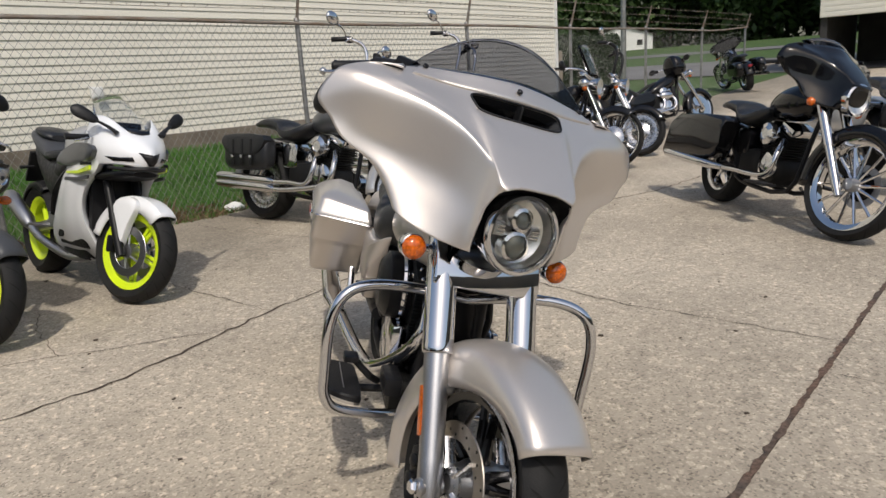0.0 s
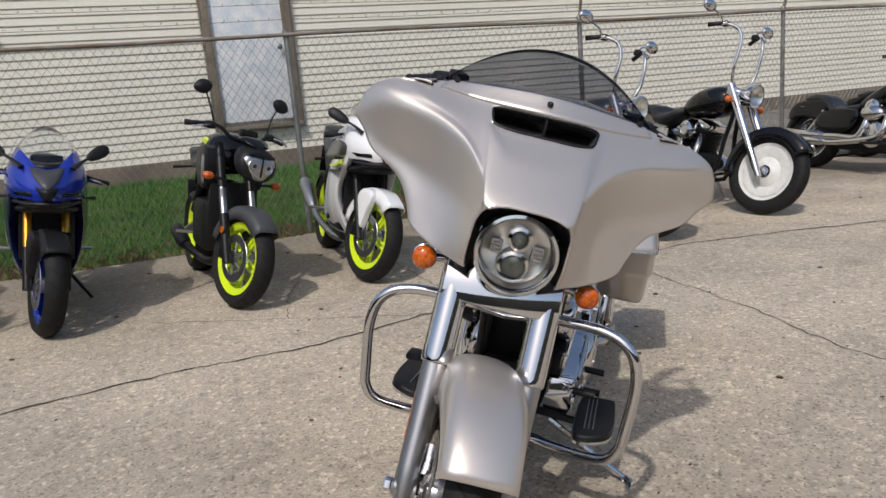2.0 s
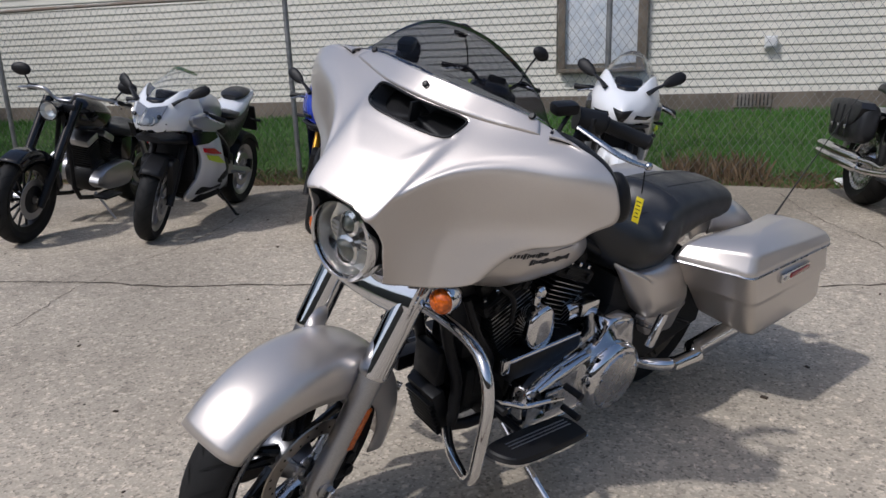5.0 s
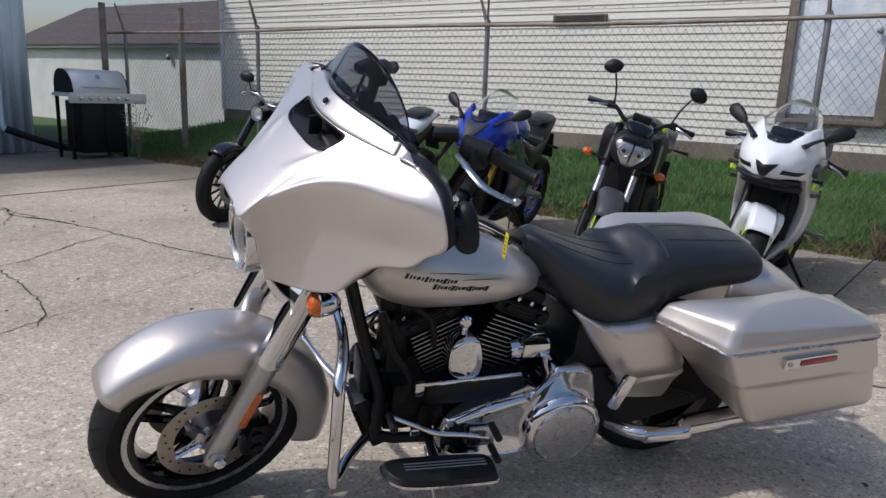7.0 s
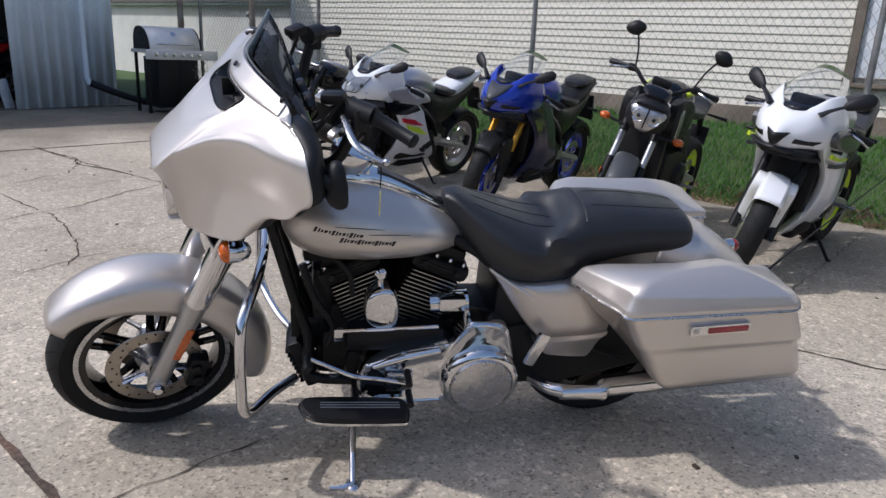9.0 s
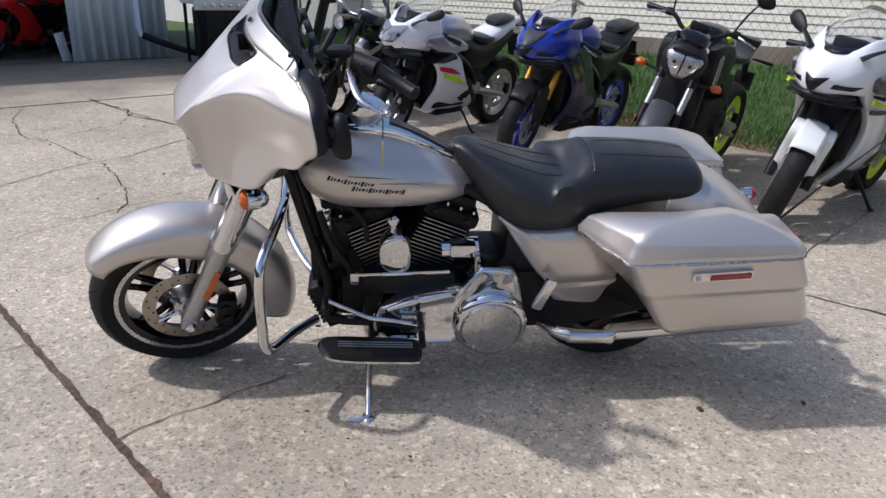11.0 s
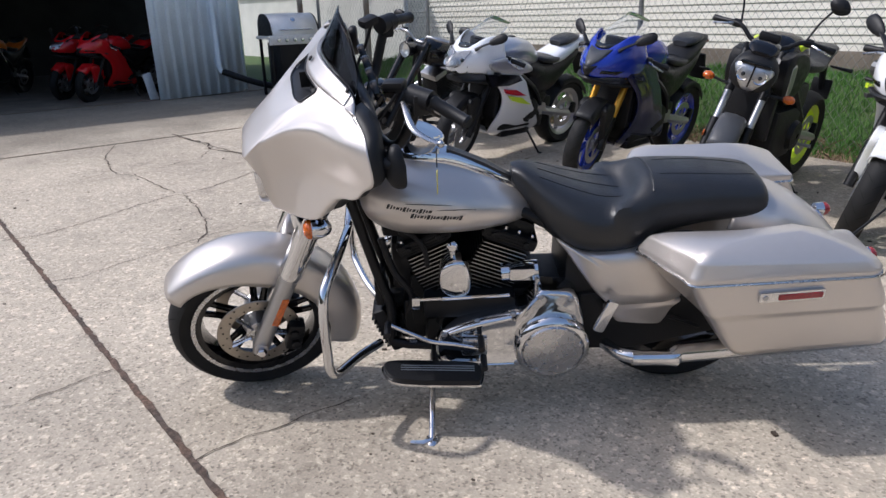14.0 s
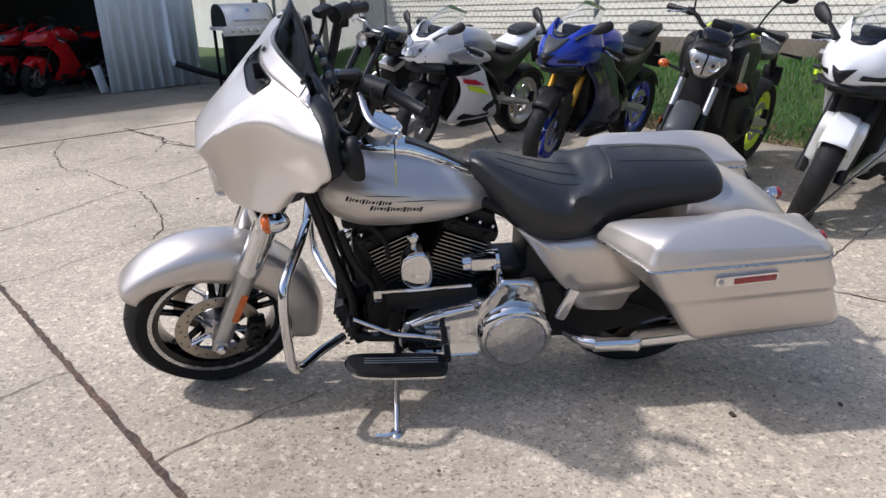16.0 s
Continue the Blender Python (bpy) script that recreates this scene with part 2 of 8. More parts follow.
# ---- mesh helpers ----
def spline(pts, n, closed=False):
    """Catmull-Rom through the points, n samples a span."""
    p = [np.array(q, float) for q in pts]
    m = len(p)
    out = []
    for i in range(m if closed else m - 1):
        a, b, c, d = (p[(i + k) % m] if closed else p[min(max(i + k, 0), m - 1)] for k in (-1, 0, 1, 2))
        for k in range(n):
            t = k / n
            out.append(0.5 * (2 * b + (c - a) * t + (2 * a - 5 * b + 4 * c - d) * t * t + (3 * b - a - 3 * c + d) * t**3))
    if not closed:
        out.append(p[-1])
    return out


class Shape:
    """A growing list of corners and faces."""

    def __init__(self):
        self.v, self.f = [], []

    def add(self, v, f, m=None):
        k = len(self.v)
        self.v += [tuple((m @ Vector(p)) if m else p) for p in v]
        self.f += [tuple(i + k for i in q) for q in f]
        return self

    def join(self, other, m=None):
        return self.add(other.v, other.f, m)

    def moved(self, m):
        self.v = [tuple(m @ Vector(p)) for p in self.v]
        return self

    def mirrored(self):
        s = Shape()
        s.v = [(x, -y, z) for x, y, z in self.v]
        s.f = [tuple(reversed(q)) for q in self.f]
        return s

    def box(self, c, s, m=None, b=0.0):
        """A box round c with full sizes s and chamfered edges b."""
        hx, hy, hz = (k / 2 for k in s)
        b = min(b, 0.49 * min(s))
        bm = bmesh.new()
        bmesh.ops.create_cube(bm, size=1)
        for v in bm.verts:
            v.co = Vector((v.co.x * s[0], v.co.y * s[1], v.co.z * s[2]))
        if b > 0:
            bmesh.ops.bevel(bm, geom=bm.edges[:], offset=b, segments=2, profile=0.6, affect="EDGES")
        bm.verts.index_update()
        t = Matrix.Translation(c)
        t = (m @ t) if m else t
        self.add([v.co[:] for v in bm.verts], [[v.index for v in f.verts] for f in bm.faces], t)
        bm.free()
        return self

    def grid(self, rows, close_u=False, close_v=False):
        """Rows of points into a sheet of quads."""
        k, nu, nv = len(self.v), len(rows), len(rows[0])
        self.v += [tuple(map(float, p)) for r in rows for p in r]
        for i in range(nu if close_u else nu - 1):
            for j in range(nv if close_v else nv - 1):
                a, b = i, (i + 1) % nu
                c, d = j, (j + 1) % nv
                self.f.append((k + a * nv + c, k + a * nv + d, k + b * nv + d, k + b * nv + c))
        return self

    def loft(self, rings, caps=True):
        """Closed rings into a skin, the ends closed."""
        k, n = len(self.v), len(rings[0])
        self.grid(rings, close_v=True)
        if caps:
            self.f.append(tuple(k + j for j in reversed(range(n))))
            e = k + (len(rings) - 1) * n
            self.f.append(tuple(e + j for j in range(n)))
        return self

    def tube(self, pts, r, n=10, smooth=0, closed=False, flat=1.0):
        """A pipe along the points; r may be a list."""
        r = list(r) if hasattr(r, "__len__") else [r] * len(pts)
        if smooth:
            both = spline([(*p, q) for p, q in zip(pts, r)], smooth, closed)
            pts, r = [p[:3] for p in both], [max(p[3], 1e-4) for p in both]
        pts = [Vector(p) for p in pts]
        m = len(pts)
        rings, side = [], None
        for i, p in enumerate(pts):
            d = (pts[(i + 1) % m] - pts[i - 1]) if closed else (pts[min(i + 1, m - 1)] - pts[max(i - 1, 0)])
            d.normalize()
            if side is None:
                side = d.cross(Vector((0, 0, 1)) if abs(d.z) < 0.9 else Vector((1, 0, 0))).normalized()
            side = (side - d * side.dot(d)).normalized()
            up = side.cross(d)
            rings.append([p + side * (math.cos(a) * r[i]) + up * (math.sin(a) * r[i] * flat) for a in (2 * math.pi * k / n for k in range(n))])
        if closed:
            self.grid(rings, close_u=True, close_v=True)
        else:
            self.loft(rings)
        return self

    def lathe(self, prof, at=(0, 0, 0), axis=(0, 1, 0), n=32, caps=False):
        """A profile of (radius, height) turned round an axis."""
        q = Vector(axis).normalized().to_track_quat("Z", "Y").to_matrix().to_4x4()
        t = Matrix.Translation(at) @ q
        rings = [[t @ Vector((r * math.cos(a), r * math.sin(a), h)) for a in (2 * math.pi * k / n for k in range(n))] for r, h in prof]
        self.loft(rings, caps)
        return self

    def prism(self, poly, a, b, plane="xz", b_poly=None):
        """A polygon in a plane, drawn out from a to b along the third axis."""
        put = {"xz": lambda p, h: (p[0], h, p[1]), "xy": lambda p, h: (p[0], p[1], h), "yz": lambda p, h: (h, p[0], p[1])}[plane]
        self.loft([[put(p, a) for p in poly], [put(p, b) for p in (b_poly or poly)]])
        return self

    def ball(self, c, r, n=12, m=None):
        r = r if hasattr(r, "__len__") else (r, r, r)
        rings = []
        for i in range(1, n // 2 + 1):
            th = math.pi * (i - 0.5) / (n // 2 + 0.0)
            rings.append([(c[0] + r[0] * math.sin(th) * math.cos(a), c[1] + r[1] * math.sin(th) * math.sin(a), c[2] + r[2] * math.cos(th)) for a in (2 * math.pi * k / n for k in range(n))])
        s = Shape().loft(rings)
        return self.join(s, m)


def mesh_of(name, s, mat, sharp=38.0):
    me = bpy.data.meshes.new(name)
    me.from_pydata(s.v, [], s.f)
    bm = bmesh.new()
    bm.from_mesh(me)
    bmesh.ops.recalc_face_normals(bm, faces=bm.faces[:])
    lim = radians(sharp)
    for f in bm.faces:
        f.smooth = True
    for e in bm.edges:
        if len(e.link_faces) == 2 and e.calc_face_angle(0) > lim:
            e.smooth = False
    bm.to_mesh(me)
    bm.free()
    me.materials.append(mat)
    return me


def part(name, s, mat, parent=None, label="", sharp=38.0, thick=0.0, subsurf=0, bevel=0.0):
    ob = new(name, mesh_of(name, s, mat, sharp))
    if parent:
        ob.parent = parent
    if thick:
        md = ob.modifiers.new("thickness", "SOLIDIFY")
        md.thickness, md.offset = thick, -1
    if bevel:
        md = ob.modifiers.new("edges", "BEVEL")
        md.width, md.segments, md.limit_method, md.angle_limit = bevel, 2, "ANGLE", radians(40)
    if subsurf:
        md = ob.modifiers.new("smooth", "SUBSURF")
        md.levels = md.render_levels = subsurf
    if label:
        tagged(ob, label)
    return ob


def thing(name, m, label, category, group="", kind=""):
    ob = new(name)
    ob.matrix_world = m
    return tagged(ob, label, category, group, kind)


def skin(net, nu, nv):
    """A smooth sheet through a net of control points."""
    rows = [spline(r, nv) for r in net]
    cols = [spline([r[j] for r in rows], nu) for j in range(len(rows[0]))]
    return [[cols[j][i] for j in range(len(cols))] for i in range(len(cols[0]))]


def oval(cx, cz, rx, rz, n=20, power=2.4):
    """Corners of a rounded box."""
    out = []
    for k in range(n):
        a = 2 * math.pi * k / n
        c, s = math.cos(a), math.sin(a)
        out.append((cx + rx * math.copysign(abs(c) ** (2 / power), c), cz + rz * math.copysign(abs(s) ** (2 / power), s)))
    return out


def ring_xz(x, zc, hz, hy, n=28, power=2.3, top=1.0):
    return [(x, y, z if z < zc else zc + (z - zc) * top) for y, z in oval(0, zc, hy, hz, n, power)]


def rings_loft(st, n=22, power=2.3, per=4):
    ctrl = [ring_xz(x, zc, hz, hy, n, power) for x, zc, hz, hy in st]
    return Shape().loft([list(r) for r in zip(*[spline([ctrl[i][j] for i in range(len(ctrl))], per) for j in range(n)])])


# ---- ground, lot, grass ----
def ground_height(x, y):
    z = -0.03
    if x > 9:
        z += 0.042 * (x - 9) * min(1.0, (x - 9) / 6)
    z = min(z, 3.3)
    if 5.55 < y and x < 15:
        k = min(1.0, (y - 5.55) / 2.1)
        z = max(z, -0.03 + 0.60 * k * k * (3 - 2 * k) * min(1.0, max(0.0, (x + 13.5) / 3.5)) * min(1.0, max(0.0, (15 - x) / 3.0)))
    return z


def axis_steps():
    a = [-400, -150, -60, -35] + [-24 + 1.5 * k for k in range(8)] + [-12 + 0.6 * k for k in range(46)] + [16 + 1.5 * k for k in range(24)] + [60, 90, 150, 400]
    return sorted(set(round(v, 2) for v in a))


g = Shape()
xs = axis_steps()
ys = sorted(set([-400, -150, -60, -30, -20, -12] + [-6 + 2 * k for k in range(6)] + [round(5.2 + 0.22 * k, 2) for k in range(14)] + [9.0, 10, 12, 14, 16, 18, 20, 23, 26, 30, 40, 60, 150, 400]))
g.grid([[(x, y, ground_height(x, y) + (0.02 * math.sin(3.1 * x + y) if 5.6 < y < 8 else 0)) for y in ys] for x in xs])
ground = tagged(part("ground", g, LAWN), "green grass ground rising to the house wall", "ground", kind="structure")

JOINT_Y, JOINT_X = -0.9, -7.2


def wavy_edge(x):
    return 5.52 + 0.05 * x * (x < 4) * 0.6 + 0.07 * math.sin(1.7 * x) + 0.05 * math.sin(4.3 * x + 1) + (0.2 if x > 4 else 0)


pavement = thing("pavement", Matrix(), "tan exposed-aggregate concrete lot, cracked and jointed", "pavement", kind="structure")


def slab(x0, x1, y0, y1, ragged=False, z=0.0):
    s = Shape()
    n = max(2, int((x1 - x0) / 0.25))
    xs_ = [x0 + (x1 - x0) * k / n for k in range(n + 1)]
    top = [(x, wavy_edge(x) if ragged else y1) for x in xs_]
    s.loft([[(x, y0, z) for x in xs_] + [(x, y, z) for x, y in reversed(top)], [(x, y0, z - 0.12) for x in xs_] + [(x, y, z - 0.12) for x, y in reversed(top)]])
    return part("concrete_slab", s, CONCRETE, pavement)


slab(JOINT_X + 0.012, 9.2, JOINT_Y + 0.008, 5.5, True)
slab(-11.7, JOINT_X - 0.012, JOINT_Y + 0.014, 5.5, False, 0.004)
slab(JOINT_X + 0.012, 9.2, -14, JOINT_Y - 0.008)
slab(-11.7, JOINT_X - 0.012, -14, JOINT_Y - 0.014, False, 0.003)
s = Shape()
s.grid([[(x, y, ground_height(x, y) + 0.034) for y in (-14, -8, -3, 0, 2, 4, 5.6)] for x in [9.21 + 0.8 * k for k in range(22)]])
part("concrete_drive", s, CONCRETE, pavement)


def ribbon(pts, w, z=0.003, rough=0.35, seed=0, step=0.06):
    """A wandering narrow strip along points on the ground."""
    rnd = random.Random(seed)
    path = []
    for (x0, y0), (x1, y1) in zip(pts, pts[1:]):
        d = math.hypot(x1 - x0, y1 - y0)
        n = max(1, int(d / step))
        for k in range(n):
            t = k / n
            j = (rnd.random() - 0.5) * rough * 0.09
            path.append((x0 + (x1 - x0) * t - (y1 - y0) / d * j, y0 + (y1 - y0) * t + (x1 - x0) / d * j))
    path.append(pts[-1])
    rows = []
    for i, (x, y) in enumerate(path):
        a, b = path[max(i - 1, 0)], path[min(i + 1, len(path) - 1)]
        dx, dy = b[0] - a[0], b[1] - a[1]
        d = math.hypot(dx, dy) or 1
        h = w * (0.35 + 0.9 * rnd.random()) / 2
        rows.append([(x - dy / d * h, y + dx / d * h, z), (x + dy / d * h, y - dx / d * h, z)])
    return Shape().grid(rows)


s = Shape()
s.box(((JOINT_X + 9.2) / 2, JOINT_Y, -0.05), (9.2 - JOINT_X, 0.05, 0.09))
s.box((JOINT_X, -4, -0.05), (0.05, 20, 0.09))
part("joint_filler", s, CRACK, pavement)
CRACKS = [
    (0.022, [(-7.2, 1.50), (-6.2, 1.53), (-4.75, 1.65), (-3.61, 1.65), (-2.89, 1.74), (-2.38, 1.69), (-1.9, 1.80), (-1.18, 1.88), (-0.44, 1.84), (-0.1, 1.89), (0.62, 2.06), (1.23, 2.14), (2.0, 2.3), (2.77, 2.45), (3.68, 2.24), (4.71, 1.94), (5.43, 1.67), (9.2, 1.4)]),
    (0.008, [(-2.47, -0.92), (-2.43, -0.74), (-2.52, -0.46), (-2.64, -0.11), (-2.81, 0.83), (-2.96, 1.52), (-2.97, 1.83), (-2.87, 2.79), (-3.0, 4.2), (-2.8, 5.4)]),
    (0.007, [(-1.30, 2.99), (-0.45, 2.47), (0.41, 1.95)]),
    (0.006, [(-0.45, 2.47), (-0.35, 3.02), (-0.19, 3.46)]),
    (0.009, [(2.07, 2.35), (2.0, 1.47), (1.95, 0.8), (1.84, 0.25), (1.86, -0.3), (1.84, -0.9)]),
    (0.006, [(1.43, -0.88), (1.41, -1.3), (1.6, -2.4)]),
    (0.013, [(-3.60, -1.0), (-3.57, -0.7), (-3.72, -0.33), (-3.93, 0.06), (-4.04, 0.38), (-4.05, 0.59), (-4.21, 0.92), (-4.38, 1.23), (-4.5, 1.66)]),
    (0.014, [(-7.09, 0.72), (-6.32, 0.41), (-5.69, 0.30), (-5.34, 0.26), (-5.07, 0.40), (-4.52, 0.39), (-4.12, 0.41)]),
    (0.014, [(-3.98, 0.44), (-3.54, 0.38), (-3.26, 0.31), (-3.02, 0.27), (-2.81, 0.18), (-2.59, 0.03)]),
    (0.008, [(-5.14, -0.9), (-5.16, -0.46), (-5.27, -0.17), (-5.46, 0.18)]),
    (0.012, [(-5.28, 0.62), (-5.44, 0.93), (-5.51, 1.17), (-5.87, 1.40), (-6.1, 1.55)]),
    (0.034, [(-7.40, 1.52), (-6.74, 1.54), (-6.3, 1.57), (-5.98, 1.46), (-5.65, 1.53), (-5.2, 1.62)]),
    (0.036, [(-11.6, 2.5), (-10.47, 2.25), (-8.75, 1.80), (-7.45, 1.52)]),
    (0.010, [(-3.23, 0.65), (-3.17, 0.79), (-3.2, 0.91)]),
    (0.008, [(-0.21, -0.89), (-0.20, -0.62), (-0.18, -0.27)]),
    (0.007, [(-1.04, -1.6), (-1.04, -1.14), (-1.08, -0.92)]),
    (0.010, [(2.03, 5.2), (2.07, 4.13), (2.18, 3.65), (2.28, 3.16), (2.3, 2.38)]),
    (0.006, [(0.99, 2.12), (1.33, 2.22)]),
    (0.008, [(0.66, 2.07), (0.66, 3.52), (0.63, 5.4)]),
]
for i, (w_, pts) in enumerate(CRACKS):
    part("crack", ribbon(pts, w_ * .8, 0.0035 + 0.0004 * (i % 4), 0.36, i, 0.06), CRACK, pavement)
# chipped edges and red-brown dirt along the joints
for i, (a, b, w_, q) in enumerate((((-7.2, JOINT_Y), (9.2, JOINT_Y), .026, .05), ((-7.2, JOINT_Y + .006), (9.2, JOINT_Y + .006), .018, .18), ((JOINT_X, -9), (JOINT_X, 5.4), .026, .12))):
    part("joint_edge", ribbon([a, b], w_, .0052 + .0003 * i, q, 40 + i, .035), JOINT_DIRT, pavement)

# ---- house wall with siding ----
WALL_Y, WALL_L, WALL_R, SIDING_Z = 7.83, -10.7, 13.6, 0.82
COURSE = 0.0985
house = thing("house_wall", Matrix(), "long cream vinyl-sided house wall on a concrete foundation", "wall", kind="structure")
s = Shape().box(((WALL_L + WALL_R) / 2, WALL_Y + 0.16, 2.9), (WALL_R - WALL_L - 0.02, 0.2, 4.25))
part("wall_sheathing", s, VINYL, house)
s = Shape().box(((WALL_L + WALL_R) / 2, WALL_Y + 0.1, 0.36), (WALL_R - WALL_L, 0.22, 0.94), b=0.01)
part("foundation", s, FOUNDATION, house, "stained grey-brown concrete foundation")
DOOR = (-0.29, 0.85, 1.18, 3.5)
WINDOW = (-3.43, -2.60, 2.79, 3.6)
plank_mesh = {}


def plank(x0, x1, z):
    key = (round(x1 - x0, 3))
    if key not in plank_mesh:
        w = x1 - x0
        p = [(-0.002, 0.0), (-0.019, 0.0015), (-0.021, 0.008), (-0.007, COURSE + 0.003), (0.02, COURSE + 0.003), (0.02, 0.0)]
        plank_mesh[key] = mesh_of("siding_plank", Shape().prism([(y, zz) for y, zz in p], 0, w, "yz"), VINYL, 20)
    ob = new("siding_plank", plank_mesh[key])
    ob.parent = house
    ob.location = (x0, WALL_Y + 0.035, z)


k = 0
while SIDING_Z + k * COURSE < 4.9:
    z = SIDING_Z + k * COURSE
    cuts = [(WALL_L, WALL_R)]
    for lo, hi, zb, zt in (DOOR, WINDOW):
        if zb - 0.05 < z + COURSE and z < zt:
            cuts = [q for a, b in cuts for q in ([(a, lo - 0.03), (hi + 0.03, b)] if a < lo and b > hi else [(a, b)])]
    for a, b in cuts:
        # long courses are laid in lengths that meet at staggered joints
        n = max(1, int((b - a) / 4.2))
        for j in range(n):
            plank(a + (b - a) * j / n, a + (b - a) * (j + 1) / n - (0.002 if j < n - 1 else 0), z)
    k += 1
for x in (WALL_L, WALL_R):
    part("corner_post", Shape().box((x, WALL_Y + 0.03, 2.9), (0.09, 0.1, 4.2), b=0.008), HOUSE_WHITE, house, "white vinyl corner trim")

# out-of-view wall, added only to give the chrome something dark to reflect
far = tagged(part("wall_south", Shape().box((0, -17.0, 2.4), (64, .3, 4.8), b=.02), WOOD_TRIM), "unseen plain brown wall added across the lot for dark reflections", "wall", kind="structure")

# the raised door in the wall
d0, d1, dz0, dz1 = DOOR
door = thing("door_1", Matrix(), "scuffed pale blue-grey steel door high in the wall", "door", kind="structure")
s = Shape().box(((d0 + d1) / 2, WALL_Y + 0.02, (dz0 + dz1) / 2 + 0.04), (d1 - d0 - 0.16, 0.05, dz1 - dz0 - 0.06), b=0.006)
leaf = part("door_leaf", s, DOOR_PAINT, door)
s = Shape()
s.box((d0 + 0.045, WALL_Y + 0.0, (dz0 + dz1) / 2), (0.09, 0.12, dz1 - dz0), b=0.006)
part("door_frame", s, WOOD_TRIM, door, "weathered brown jamb")
s = Shape().box((d1 - 0.055, WALL_Y + 0.0, (dz0 + dz1) / 2), (0.12, 0.12, dz1 - dz0), b=0.006)
part("door_frame", s, WOOD_TRIM, door, "weathered brown jamb")
part("door_sill", Shape().box(((d0 + d1) / 2, WALL_Y - 0.03, dz0 - 0.012), (d1 - d0, 0.14, 0.05), b=0.006), WOOD_TRIM, door)
part("door_frame", Shape().box(((d0 + d1) / 2, WALL_Y + 0.0, dz1 - 0.02), (d1 - d0, 0.13, 0.08), b=0.006), WOOD_TRIM, door)
s = Shape().lathe([(0.028, 0), (0.028, 0.01), (0.012, 0.014), (0.012, 0.035), (0.03, 0.05), (0.034, 0.065), (0.02, 0.08), (0.001, 0.082)], (d1 - 0.19, WALL_Y - 0.005, 2.2), (0, -1, 0), 16)
part("door_knob", s, SATIN, leaf, "dull metal knob")

# window, louvre, vent and the outlet box
w0, w1, wz0, wz1 = WINDOW
win = thing("window_1", Matrix(), "small pale window with a white frame in the siding", "window", kind="structure")
part("pane", Shape().box(((w0 + w1) / 2, WALL_Y + 0.03, (wz0 + wz1) / 2), (w1 - w0 - 0.1, 0.02, wz1 - wz0 - 0.1)), WINDOW_WHITE, win)
for c, sz in (((w0 + 0.03, wz0 + 0.4), (0.06, 0.82)), ((w1 - 0.03, wz0 + 0.4), (0.06, 0.82)), (((w0 + w1) / 2, wz0 + 0.02), (w1 - w0, 0.06)), (((w0 + w1) / 2, wz1 - 0.03), (w1 - w0, 0.06))):
    part("window_frame", Shape().box((c[0], WALL_Y - 0.005, c[1]), (sz[0], 0.08, sz[1]), b=0.006), HOUSE_WHITE, win)
lou = thing("louvre_vent", Matrix(), "narrow dark louvre slot in the siding", "vent")
part("frame", Shape().box((-3.01, WALL_Y + 0.0, 2.42), (0.80, 0.06, 0.10), b=0.004), WOOD_TRIM, lou)
for k in range(3):
    part("slat", Shape().box((-3.01, WALL_Y - 0.033, 2.392 + 0.028 * k), (0.74, 0.012, 0.02), b=0.003), DARK_HOLE, lou)
cv = thing("crawlspace_vent", Matrix(), "rusty louvred vent in the foundation", "vent")
part("frame", Shape().box((2.2, WALL_Y - 0.015, 0.74), (0.46, 0.03, 0.19), b=0.004), RUSTY, cv)
for k in range(9):
    part("slat", Shape().box((2.02 + 0.045 * k, WALL_Y - 0.034, 0.74), (0.014, 0.012, 0.15), b=0.002), DARK_HOLE, cv)
box = thing("outlet_box", Matrix(), "small white weatherproof outlet box on the siding", "outlet box")
part("base", Shape().box((2.36, WALL_Y - 0.03, 1.45), (0.15, 0.07, 0.15), b=0.012), HOUSE_WHITE, box)
part("cover", Shape().box((2.36, WALL_Y - 0.072, 1.455), (0.12, 0.02, 0.12), b=0.008), HOUSE_WHITE, box)

# ---- chain-link fence ----
FENCE_Y, RAIL_Z = 5.66, 2.12
fence = thing("chain_link_fence", Matrix(), "chain-link fence with rusty top rail and barbed-wire arms", "fence", kind="structure")
POSTS = [-10.6, -7.2, -3.2, 0.36, 3.99, 7.37, 10.55, 13.9, 17.3, 20.7]
for n, x in enumerate(POSTS):
    lean_ = 0.03 * math.sin(n * 2.3)
    zb = max(0.0, ground_height(x, FENCE_Y)) - 0.06
    s = Shape().tube([(x, FENCE_Y, zb), (x + lean_ * 0.4, FENCE_Y, RAIL_Z + 0.03)], 0.03, 12)
    s.lathe([(0.036, 0), (0.036, 0.03), (0.02, 0.05), (0.001, 0.055)], (x + lean_ * 0.4, FENCE_Y, RAIL_Z + 0.02), (0, 0, 1), 12)
    part("post", s, GALV, fence)
    for side in ((-1, 1) if n == 2 else (1,)):
        s = Shape().prism([(0, 0), (0.03, 0), (0.16, 0.46), (0.145, 0.47), (0, 0.05)], -0.012, 0.012, "xz")
        s.moved(Matrix.Translation((x + lean_ * 0.4, FENCE_Y, RAIL_Z + 0.02)) @ (pose(0, 0, 0, 0, 0, -100 if side > 0 else 70) if n != 2 else pose(0, 0, 0, 0, 0, -60 if side > 0 else 200)))
        part("barbed_wire_arm", s, RUSTY, fence, "rusty angled arm")
s = Shape().tube([(x, FENCE_Y - 0.035, max(RAIL_Z, ground_height(x, FENCE_Y) + 1.75) + 0.012 * math.sin(x)) for x in [-11.2 + 1.0 * k for k in range(33)]], 0.021, 10)
part("top_rail", s, RUSTY, fence, "rust-streaked top rail")
